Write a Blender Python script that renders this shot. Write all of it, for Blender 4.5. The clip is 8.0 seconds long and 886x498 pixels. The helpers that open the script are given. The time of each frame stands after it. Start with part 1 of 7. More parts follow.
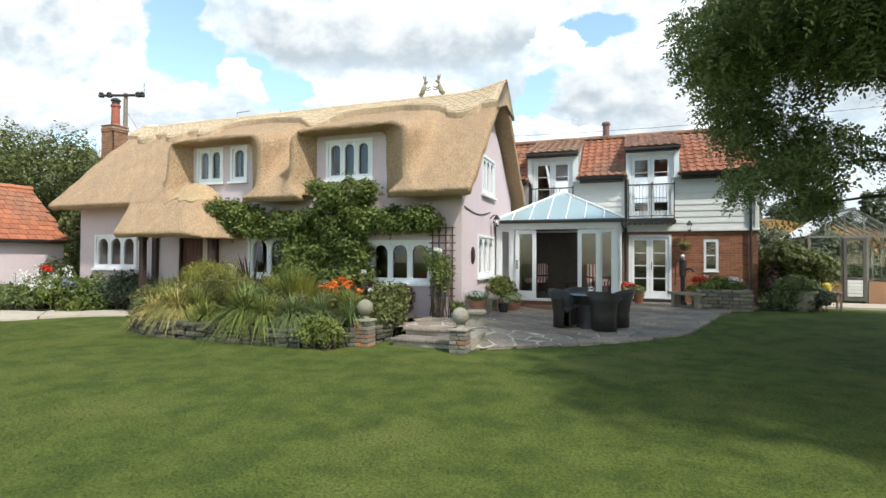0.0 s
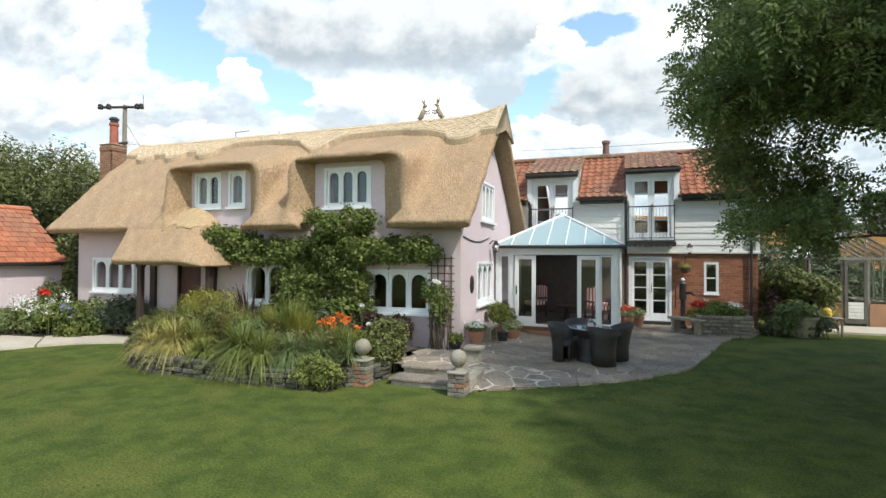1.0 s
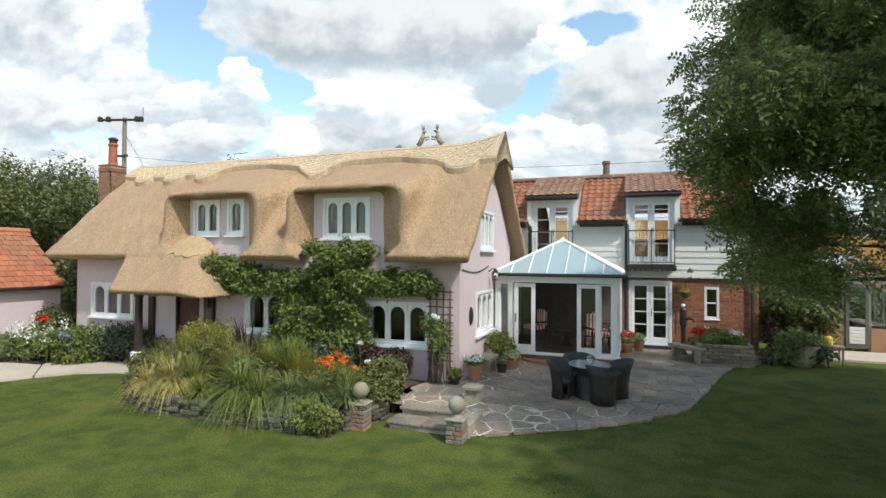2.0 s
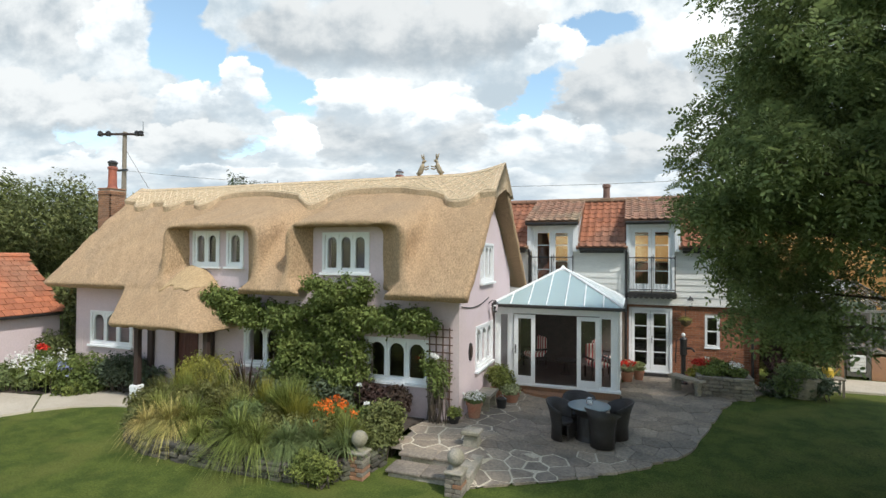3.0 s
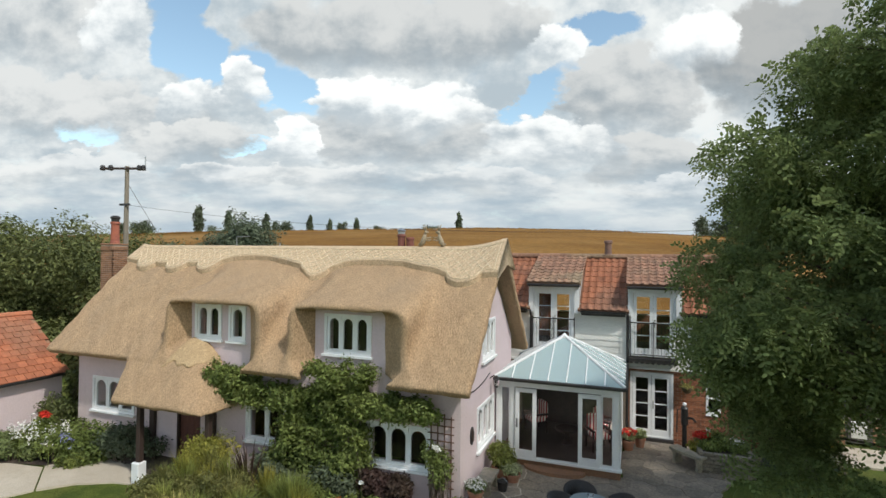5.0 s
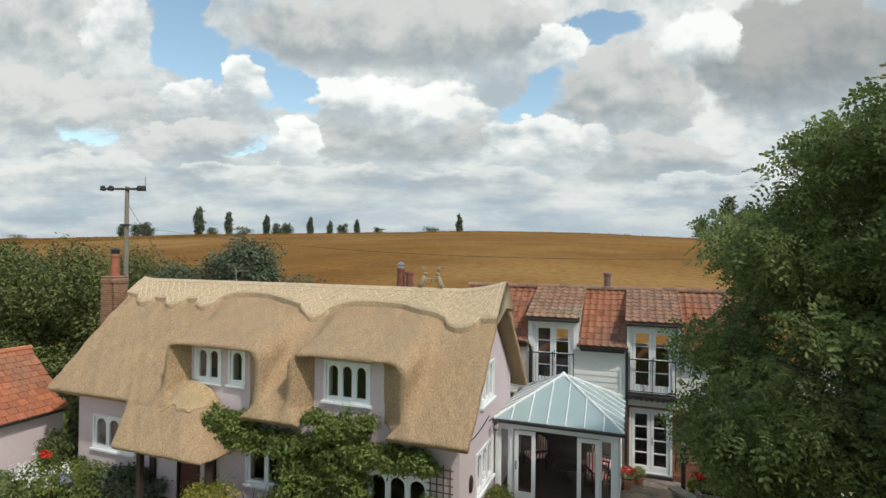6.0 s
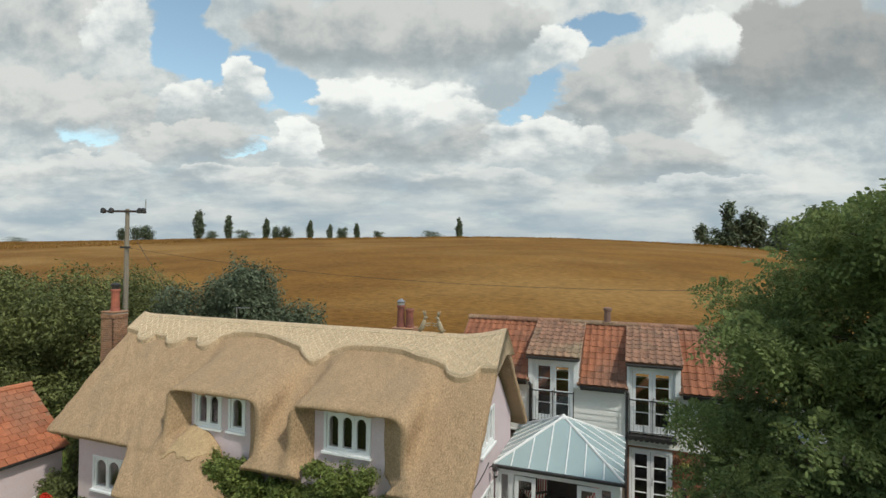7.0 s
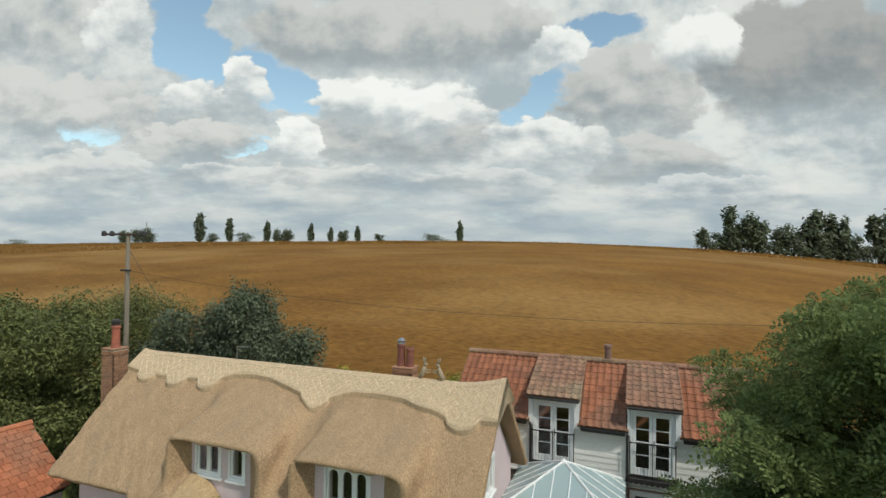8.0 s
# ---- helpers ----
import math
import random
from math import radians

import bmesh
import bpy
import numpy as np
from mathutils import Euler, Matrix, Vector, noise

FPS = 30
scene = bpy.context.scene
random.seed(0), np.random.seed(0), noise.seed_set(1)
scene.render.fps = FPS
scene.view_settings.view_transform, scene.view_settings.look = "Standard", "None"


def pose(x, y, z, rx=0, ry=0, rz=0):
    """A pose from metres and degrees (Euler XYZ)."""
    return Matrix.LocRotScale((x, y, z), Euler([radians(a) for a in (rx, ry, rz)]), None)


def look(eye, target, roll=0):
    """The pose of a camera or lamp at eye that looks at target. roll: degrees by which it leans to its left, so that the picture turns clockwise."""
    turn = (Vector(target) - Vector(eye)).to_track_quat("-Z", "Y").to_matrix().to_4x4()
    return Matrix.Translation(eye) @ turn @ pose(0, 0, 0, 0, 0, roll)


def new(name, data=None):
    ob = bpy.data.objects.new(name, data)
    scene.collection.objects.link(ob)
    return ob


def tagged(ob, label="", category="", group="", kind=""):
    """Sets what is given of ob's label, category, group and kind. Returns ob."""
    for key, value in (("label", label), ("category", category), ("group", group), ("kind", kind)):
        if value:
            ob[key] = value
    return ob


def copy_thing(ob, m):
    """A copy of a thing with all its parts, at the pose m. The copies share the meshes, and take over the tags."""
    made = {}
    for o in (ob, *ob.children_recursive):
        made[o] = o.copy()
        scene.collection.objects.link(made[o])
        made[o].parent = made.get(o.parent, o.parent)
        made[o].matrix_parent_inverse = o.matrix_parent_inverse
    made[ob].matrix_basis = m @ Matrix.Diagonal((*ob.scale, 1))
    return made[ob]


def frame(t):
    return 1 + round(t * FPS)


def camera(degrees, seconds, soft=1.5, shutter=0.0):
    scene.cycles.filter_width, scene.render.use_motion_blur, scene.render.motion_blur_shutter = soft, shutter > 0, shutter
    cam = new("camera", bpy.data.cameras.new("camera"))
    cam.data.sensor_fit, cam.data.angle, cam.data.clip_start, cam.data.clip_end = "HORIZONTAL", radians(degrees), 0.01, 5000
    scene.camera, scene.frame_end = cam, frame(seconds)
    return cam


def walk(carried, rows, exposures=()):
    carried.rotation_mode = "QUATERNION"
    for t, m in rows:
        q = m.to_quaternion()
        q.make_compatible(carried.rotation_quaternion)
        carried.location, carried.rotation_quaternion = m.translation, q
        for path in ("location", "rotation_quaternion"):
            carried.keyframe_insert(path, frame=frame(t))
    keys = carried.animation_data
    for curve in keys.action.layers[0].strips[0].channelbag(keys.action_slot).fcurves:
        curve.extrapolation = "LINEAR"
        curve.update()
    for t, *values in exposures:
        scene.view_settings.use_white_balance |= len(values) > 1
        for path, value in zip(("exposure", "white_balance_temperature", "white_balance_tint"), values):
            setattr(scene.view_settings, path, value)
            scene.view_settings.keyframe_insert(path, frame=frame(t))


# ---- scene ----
cam = camera(81.3, 8.0, soft=1.5)
PATH = [
    (0, (0.065, 0.087, 1.662), (-0.617, 1.967, 1.695), 0.3),
    (0.5, (0.067, 0.116, 2.014), (-0.615, 1.995, 2.046), 0.3),
    (1, (0.079, 0.144, 2.396), (-0.604, 2.023, 2.428), 0.3),
    (1.5, (0.092, 0.171, 2.784), (-0.593, 2.05, 2.815), 0.3),
    (3, (0.111, 0.224, 4.104), (-0.577, 2.102, 4.132), 0.4),
    (3.5, (0.102, 0.219, 4.568), (-0.588, 2.096, 4.599), 0.4),
    (4, (0.079, 0.195, 5.084), (-0.61, 2.072, 5.112), 0.5),
    (4.5, (0.074, 0.173, 5.626), (-0.616, 2.05, 5.654), 0.6),
    (6, (0.123, 0.131, 7.465), (-0.57, 2.007, 7.489), 0.6),
    (6.5, (0.115, 0.113, 8.063), (-0.578, 1.989, 8.093), 0.6),
    (7, (0.104, 0.089, 8.748), (-0.588, 1.965, 8.777), 0.7),
    (7.5, (0.101, 0.072, 9.47), (-0.593, 1.947, 9.496), 0.7),
    (8, (0.103, 0.076, 10.133), (-0.592, 1.951, 10.163), 0.8),
]
walk(cam, [(t, look(eye, target, roll)) for t, eye, target, roll in PATH],
     exposures=[(0.0, 0.36, 6380, 10), (1.5, 0.2, 6400, 10), (3.0, 0.05, 6440, 10), (4.5, -0.14, 6520, 10), (6.5, -0.37, 6680, 8), (8.0, -0.46, 6750, 7)])

# ---- light ----
SUN_DIR = Vector((0.78, -0.46, 1.12)).normalized()      # towards the sun
SUN_EL = math.asin(SUN_DIR.z)
SUN_AZ = math.atan2(SUN_DIR.x, SUN_DIR.y)
sun_data = bpy.data.lights.new("sun", "SUN")
sun_data.energy, sun_data.angle, sun_data.color = 3.2, radians(2.5), (1.0, 0.975, 0.92)
sun = new("sun", sun_data)
sun.matrix_world = look((20, -20, 30), Vector((20, -20, 30)) - SUN_DIR)


def build_world():
    """Summer sky: clear blue seen through gaps in broken cumulus."""
    world = bpy.data.worlds.new("sky")
    scene.world = world
    world.use_nodes = True
    nt = world.node_tree
    nt.nodes.clear()
    N, L = nt.nodes.new, nt.links.new

    def math_(op, a, b=None, c=None):
        n = N("ShaderNodeMath")
        n.operation = op
        for i, v in enumerate((a, b, c)):
            if v is None:
                continue
            if isinstance(v, (int, float)):
                n.inputs[i].default_value = v
            else:
                L(v, n.inputs[i])
        return n.outputs[0]

    sky = N("ShaderNodeTexSky")
    sky.sky_type, sky.sun_disc = "NISHITA", False
    sky.sun_elevation, sky.sun_rotation = SUN_EL, SUN_AZ
    tc = N("ShaderNodeTexCoord")
    turn = N("ShaderNodeMapping")
    turn.inputs["Rotation"].default_value = (0, 0, radians(-19.9))
    L(tc.outputs["Generated"], turn.inputs["Vector"])
    sep = N("ShaderNodeSeparateXYZ")
    L(turn.outputs[0], sep.inputs[0])
    depth = math_("MAXIMUM", math_("ABSOLUTE", sep.outputs["Y"]), 0.15)
    u = math_("DIVIDE", sep.outputs["X"], depth)
    v = math_("DIVIDE", sep.outputs["Z"], depth)
    vv = math_("ADD", math_("MAXIMUM", v, 0.0), 0.13)
    # cloud layer, closer packed towards the horizon
    comb = N("ShaderNodeCombineXYZ")
    L(math_("MULTIPLY", u, 1.25), comb.inputs[0])
    L(math_("MULTIPLY", math_("LOGARITHM", vv, 2.718), 0.8), comb.inputs[1])
    flat = comb.outputs[0]

    def shifted(offset):
        m = N("ShaderNodeMapping")
        m.inputs["Location"].default_value = offset
        L(flat, m.inputs["Vector"])
        return m.outputs[0]

    def noise_(scale, detail, rough, offset, dist=0.0):
        n = N("ShaderNodeTexNoise")
        n.inputs["Scale"].default_value, n.inputs["Detail"].default_value = scale, detail
        n.inputs["Roughness"].default_value, n.inputs["Distortion"].default_value = rough, dist
        L(shifted(offset), n.inputs["Vector"])
        return n.outputs["Fac"]

    def billow(scale, offset):
        n = N("ShaderNodeTexVoronoi")
        n.feature = "SMOOTH_F1"
        n.inputs["Scale"].default_value, n.inputs["Smoothness"].default_value = scale, 0.35
        L(shifted(offset), n.inputs["Vector"])
        return math_("SUBTRACT", 0.5, n.outputs["Distance"])

    def ramp_(val, lo, hi):
        r = N("ShaderNodeMapRange")
        r.interpolation_type = "SMOOTHSTEP"
        r.inputs["From Min"].default_value, r.inputs["From Max"].default_value = lo, hi
        L(val, r.inputs["Value"])
        return r.outputs[0]

    def blend(f, a_, b_):
        m = N("ShaderNodeMix")
        m.data_type = "RGBA"
        L(f, m.inputs["Factor"])
        for key, c_ in (("A", a_), ("B", b_)):
            if isinstance(c_, tuple):
                m.inputs[key].default_value = (*c_, 1)
            else:
                L(c_, m.inputs[key])
        return m.outputs["Result"]

    def warp(amount, *layers):
        total = None
        for scale, detail, rough, offset, k in layers:
            w_ = math_("MULTIPLY", math_("SUBTRACT", noise_(scale, detail, rough, offset), 0.5), k * amount)
            total = w_ if total is None else math_("ADD", total, w_)
        return total

    def ellipse(cu, cv, ru, rv, slant=0.0):
        du = math_("SUBTRACT", uw, cu)
        dv = math_("SUBTRACT", math_("SUBTRACT", vw, cv), math_("MULTIPLY", du, slant))
        q = math_("ADD", math_("POWER", math_("ABSOLUTE", math_("DIVIDE", du, ru)), 2.0),
                  math_("POWER", math_("ABSOLUTE", math_("DIVIDE", dv, rv)), 2.0))
        return math_("SUBTRACT", 1.0, q), dv

    # rounded heads on the cloud edges: coarse wander, ragged fringe, then cauliflower relief lit from above
    puff = math_("ADD", math_("MULTIPLY", billow(9.0, (0.3, 0.1, 0.0)), 0.9), math_("MULTIPLY", billow(21.0, (2.3, 1.1, 0.0)), 0.5))
    uw = math_("ADD", u, warp(0.16, (4.0, 5, 0.55, (7.0, 2.0, 0.0), 1.0), (15.0, 6, 0.6, (3.0, 5.0, 0.0), 0.45)))
    vw = math_("ADD", v, warp(0.11, (4.6, 5, 0.55, (1.1, 0.62, 0.3), 1.0), (15.0, 6, 0.6, (8.0, 1.0, 0.0), 0.45)))
    fine = math_("MULTIPLY", math_("SUBTRACT", noise_(11.0, 8, 0.66, (1.0, 0.2, 0.0)), 0.5), 1.6)
    soft = math_("SUBTRACT", noise_(3.2, 5, 0.55, (5.1, 0.52, 0.0)), 0.5)

    def relief_(scale, off, dx, dy):
        return math_("SUBTRACT", noise_(scale, 7, 0.6, off), noise_(scale, 7, 0.6, (off[0] + dx, off[1] + dy, off[2])))

    relief = math_("ADD", math_("MULTIPLY", relief_(6.5, (4.0, 9.0, 0.0), 0.02, 0.055), 2.6), math_("MULTIPLY", relief_(17.0, (2.0, 3.0, 0.0), 0.008, 0.02), 0.7))
    # clear gaps in the high sheet: centre, half axes and slant on the northern sky
    gap = None
    for cu, cv, ru, rv, sl in ((-0.508, 0.399, 0.104, 0.082, -0.5), (-0.327, 0.333, 0.115, 0.072, -0.3), (0.16, 0.287, 0.082, 0.028, 0.35), (0.231, 0.349, 0.066, 0.031, 0.5), (0.291, 0.448, 0.104, 0.037, 0.15), (-0.689, 0.229, 0.077, 0.033, 0.1), (-0.377, 0.206, 0.055, 0.02, 0.1), (-0.53, 0.481, 0.088, 0.027, 0.0)):
        g = math_("MAXIMUM", ellipse(cu, cv, ru, rv, sl)[0], 0.0)
        gap = g if gap is None else math_("MAXIMUM", gap, g)
    # overhead and behind the cloud is more broken, with the sun in the clear
    wild = ramp_(noise_(1.7, 5, 0.55, (9.3, 4.4, 0.0)), 0.40, 0.54)
    away = math_("MAXIMUM", math_("MAXIMUM", ramp_(math_("ABSOLUTE", u), 1.0, 1.4), ramp_(v, 0.58, 0.85)), math_("LESS_THAN", sep.outputs["Y"], 0.0))
    gap = math_("MAXIMUM", gap, math_("MULTIPLY", wild, away))
    clear = ramp_(math_("ADD", gap, math_("MULTIPLY", fine, 0.34)), 0.0, 0.45)
    sheet = ramp_(math_("ADD", soft, math_("ADD", math_("MULTIPLY", fine, 0.05), math_("MULTIPLY", relief, 0.18))), -0.17, 0.16)
    cloud = blend(sheet, (0.53, 0.625, 0.69), (0.975, 1.02, 1.02))
    # heaped banks, the farther ones first: bright crowns over grey bases
    far_banks = ((-0.092, 0.432, 0.318, 0.099, 0.5), (-0.793, 0.432, 0.164, 0.12, 0.62), (-0.656, 0.421, 0.082, 0.093, 0.95), (-0.793, 0.278, 0.23, 0.077, 0.6), (0.357, 0.311, 0.131, 0.12, 0.5), (0.70, 0.385, 0.27, 0.14, 0.20), (0.483, 0.421, 0.093, 0.077, 0.95), (0.22, 0.404, 0.057, 0.057, 0.95), (0.412, 0.185, 0.164, 0.055, 0.52), (0.182, 0.218, 0.131, 0.057, 0.92), (0.297, 0.21, 0.066, 0.049, 0.85), (-0.092, 0.223, 0.208, 0.066, 0.55), (-0.103, 0.284, 0.175, 0.072, 1.0))
    near_banks = ((-0.212, 0.289, 0.066, 0.06, 0.95), (0.018, 0.262, 0.088, 0.044, 0.9), (-0.607, 0.251, 0.186, 0.055, 0.6), (-0.492, 0.284, 0.082, 0.057, 0.95), (-0.404, 0.322, 0.057, 0.064, 1.0), (-0.497, 0.212, 0.131, 0.044, 0.6), (-0.311, 0.21, 0.06, 0.057, 1.0), (-0.218, 0.147, 0.12, 0.033, 0.75), (-0.727, 0.158, 0.175, 0.033, 0.75), (-0.432, 0.152, 0.12, 0.028, 0.8), (0.083, 0.141, 0.175, 0.033, 0.75), (0.51, 0.125, 0.219, 0.033, 0.8))
    for cu, cv, ru, rv, tone in far_banks + near_banks:
        inside_, dv = ellipse(cu, cv, ru, rv)
        edge = math_("ADD", inside_, math_("ADD", math_("MULTIPLY", puff, 0.55), math_("MULTIPLY", fine, 0.42)))
        cut = ramp_(edge, 0.02, 0.34)
        high = math_("ADD", math_("DIVIDE", dv, rv), math_("ADD", math_("MULTIPLY", soft, 2.4), math_("ADD", math_("MULTIPLY", puff, 0.55), math_("ADD", math_("MULTIPLY", fine, 0.16), math_("MULTIPLY", relief, 0.9)))))
        fade = ramp_(math_("ADD", math_("DIVIDE", dv, rv), math_("MULTIPLY", fine, 0.3)), -0.95, -0.1)
        paint = blend(ramp_(high, -0.75, 0.75), tuple(c_ * (0.33 + 0.36 * tone) for c_ in (0.84, 0.965, 1.05)), tuple(c_ * (0.40 + 0.82 * tone) for c_ in (0.965, 1.0, 1.0)))
        amount = math_("MULTIPLY", cut, fade)
        cloud = blend(amount, cloud, paint)
        clear = math_("MULTIPLY", clear, math_("SUBTRACT", 1.0, amount))
    # long thin layers and milky air towards the horizon
    lay = N("ShaderNodeCombineXYZ")
    L(math_("MULTIPLY", u, 3.4), lay.inputs[0])
    L(math_("MULTIPLY", v, 15.0), lay.inputs[1])
    strat = N("ShaderNodeTexNoise")
    strat.inputs["Scale"].default_value, strat.inputs["Detail"].default_value, strat.inputs["Roughness"].default_value = 1.5, 5.0, 0.5
    L(lay.outputs[0], strat.inputs["Vector"])
    low = ramp_(v, 0.24, 0.05)
    layers = blend(ramp_(strat.outputs["Fac"], 0.40, 0.62), (0.43, 0.555, 0.66), (0.88, 0.92, 0.92))
    cloud = blend(math_("MULTIPLY", low, 0.62), cloud, layers)
    cloud = blend(math_("MULTIPLY", ramp_(v, 0.13, 0.01), 0.5), cloud, (0.52, 0.635, 0.73))
    cover = math_("SUBTRACT", 1.0, clear)
    blue = N("ShaderNodeMix")
    blue.data_type, blue.blend_type = "RGBA", "MULTIPLY"
    blue.inputs["Factor"].default_value = 1.0
    L(sky.outputs[0], blue.inputs["A"])
    blue.inputs["B"].default_value = (0.255, 0.26, 0.225, 1)
    mix = N("ShaderNodeMix")
    mix.data_type = "RGBA"
    L(cover, mix.inputs["Factor"])
    L(blue.outputs["Result"], mix.inputs["A"])
    L(cloud, mix.inputs["B"])
    bg = N("ShaderNodeBackground")
    bg.inputs["Strength"].default_value = 1.04
    L(mix.outputs["Result"], bg.inputs["Color"])
    out = N("ShaderNodeOutputWorld")
    L(bg.outputs[0], out.inputs["Surface"])


build_world()

# ---- materials ----
def material(name, base, second=None, rough=0.7, scale=4.0, fine=40.0, fine_amt=0.25, bump=0.2, stretch=(1, 1, 1), turn=(0, 0, 0),
             metal=0.0, spec=0.5, per_piece=0.0, per_island=0.0, third=None, detail=6.0, bump_dist=0.01, contrast=(0.35, 0.65)):
    """Noise at two scales on the object's own coordinates: broad stains between base and second, fine grain on top, and a bump."""
    mat = bpy.data.materials.new(name)
    mat.use_nodes = True
    nt = mat.node_tree
    N, L = nt.nodes.new, nt.links.new
    bsdf = nt.nodes["Principled BSDF"]
    bsdf.inputs["Roughness"].default_value = rough
    bsdf.inputs["Metallic"].default_value = metal
    bsdf.inputs["Specular IOR Level"].default_value = spec
    geo = N("ShaderNodeNewGeometry")
    mp = N("ShaderNodeMapping")
    mp.inputs["Scale"].default_value, mp.inputs["Rotation"].default_value = stretch, [radians(a) for a in turn]
    L(geo.outputs["Position"], mp.inputs["Vector"])

    def noise_(s, d):
        n = N("ShaderNodeTexNoise")
        n.inputs["Scale"].default_value, n.inputs["Detail"].default_value = s, d
        n.inputs["Roughness"].default_value = 0.6
        L(mp.outputs[0], n.inputs["Vector"])
        return n.outputs["Fac"]

    def mix(fac, a, b, blend="MIX"):
        m = N("ShaderNodeMix")
        m.data_type, m.blend_type = "RGBA", blend
        for k, s in (("Factor", fac), ("A", a), ("B", b)):
            if isinstance(s, tuple):
                m.inputs[k].default_value = (*s, 1)
            elif isinstance(s, (int, float)):
                m.inputs[k].default_value = s
            else:
                L(s, m.inputs[k])
        return m.outputs["Result"]

    def spread(v, lo, hi, a=0.0, b=1.0):
        r = N("ShaderNodeMapRange")
        r.inputs["From Min"].default_value, r.inputs["From Max"].default_value = lo, hi
        r.inputs["To Min"].default_value, r.inputs["To Max"].default_value = a, b
        L(v, r.inputs["Value"])
        return r.outputs[0]

    second = second or tuple(c * 0.75 for c in base)
    broad, grain = noise_(scale, detail), noise_(fine, 5.0)
    col = mix(spread(broad, *contrast), base, second)
    if third:
        n = N("ShaderNodeTexNoise")
        n.inputs["Scale"].default_value, n.inputs["Detail"].default_value = scale * 0.37, 4.0
        L(mp.outputs[0], n.inputs["Vector"])
        col = mix(spread(n.outputs["Fac"], 0.5, 0.68), col, third)
    g = spread(grain, 0.3, 0.7, 1 - fine_amt, 1 + fine_amt)
    col = mix(1.0, col, g, "MULTIPLY")
    for amount, source in ((per_piece, "piece"), (per_island, "island")):
        if amount:
            rnd = N("ShaderNodeObjectInfo").outputs["Random"] if source == "piece" else geo.outputs["Random Per Island"]
            col = mix(1.0, col, spread(rnd, 0, 1, 1 - amount, 1 + amount), "MULTIPLY")
    L(col, bsdf.inputs["Base Color"])
    if bump:
        b = N("ShaderNodeBump")
        b.inputs["Strength"].default_value, b.inputs["Distance"].default_value = bump, bump_dist
        L(grain, b.inputs["Height"])
        L(b.outputs[0], bsdf.inputs["Normal"])
    return mat


def leaf_material(name, base, second, rough=0.5, through_=0.25, scale=0.8, vary=0.35):
    """Leaf: each one its own shade, broad patches of a second green, some light passing through."""
    mat = material(name, base, second, rough=rough, scale=scale, fine=14, fine_amt=0.2, bump=0, per_island=vary, spec=0.2)
    nt = mat.node_tree
    bsdf = nt.nodes["Principled BSDF"]
    tr = nt.nodes.new("ShaderNodeBsdfTranslucent")
    mixer = nt.nodes.new("ShaderNodeMixShader")
    mixer.inputs[0].default_value = through_
    src = bsdf.inputs["Base Color"].links[0].from_socket
    nt.links.new(src, tr.inputs["Color"])
    nt.links.new(bsdf.outputs[0], mixer.inputs[1])
    nt.links.new(tr.outputs[0], mixer.inputs[2])
    nt.links.new(mixer.outputs[0], nt.nodes["Material Output"].inputs["Surface"])
    return mat


def glass_material(name, tint=(1, 1, 1), rough=0.02, trans=1.0):
    mat = bpy.data.materials.new(name)
    mat.use_nodes = True
    b = mat.node_tree.nodes["Principled BSDF"]
    b.inputs["Base Color"].default_value = (*tint, 1)
    b.inputs["Transmission Weight"].default_value = trans
    b.inputs["Roughness"].default_value = rough
    b.inputs["IOR"].default_value = 1.5
    return mat


THATCH = material("thatch", (0.465, 0.32, 0.192), (0.415, 0.282, 0.17), rough=0.95, scale=1.1, fine=15.0, fine_amt=0.42, bump=1.0,
                  stretch=(3.5, 1.2, 1.2), turn=(-45, 0, 0), spec=0.1, bump_dist=0.045, third=(0.41, 0.288, 0.18))
STRAW = material("ridge_straw", (0.63, 0.48, 0.32), (0.51, 0.38, 0.25), rough=0.95, scale=3.0, fine=16.0, fine_amt=0.32, bump=0.9,
                 stretch=(4.0, 2.0, 2.0), spec=0.1, bump_dist=0.03)
REED = material("fresh_reed", (0.53, 0.385, 0.225), (0.43, 0.305, 0.175), rough=0.9, scale=3.0, fine=17, fine_amt=0.34, bump=0.9, spec=0.1, bump_dist=0.03, stretch=(4.0, 2.0, 1.5))
HAZEL = material("hazel_rod", (0.75, 0.62, 0.42), rough=0.8, fine=30)
OLD_STRAW = material("weathered_straw", (0.38, 0.31, 0.21), (0.28, 0.23, 0.16), rough=0.95, scale=6, fine=30, fine_amt=0.3, bump=0.5)
PINK = material("pink_render", (0.66, 0.545, 0.565), (0.61, 0.50, 0.515), rough=0.9, scale=0.7, fine=25, fine_amt=0.06, bump=0.25, spec=0.2,
                third=(0.60, 0.49, 0.47), bump_dist=0.006)
WHITE = material("white_paint", (0.82, 0.83, 0.83), (0.76, 0.77, 0.77), rough=0.45, scale=2.5, fine=30, fine_amt=0.05, bump=0.08)
CREAM = material("cream_board_paint", (0.76, 0.745, 0.70), (0.69, 0.675, 0.63), rough=0.6, scale=1.5, fine=16, fine_amt=0.08, bump=0.2,
                 stretch=(0.5, 1, 3), per_piece=0.05)
BLACK = material("black_paint", (0.018, 0.017, 0.017), (0.035, 0.03, 0.028), rough=0.45, scale=4, fine=30, fine_amt=0.2, bump=0.1)
OAK = material("dark_stained_timber", (0.05, 0.03, 0.022), (0.035, 0.02, 0.016), rough=0.7, scale=3, fine=20, stretch=(6, 6, 1), bump=0.3)
BRICK = material("red_brick", (0.40, 0.165, 0.085), (0.31, 0.13, 0.075), rough=0.9, scale=2.0, fine=30, fine_amt=0.22, per_piece=0.28, per_island=0.25, bump=0.3)
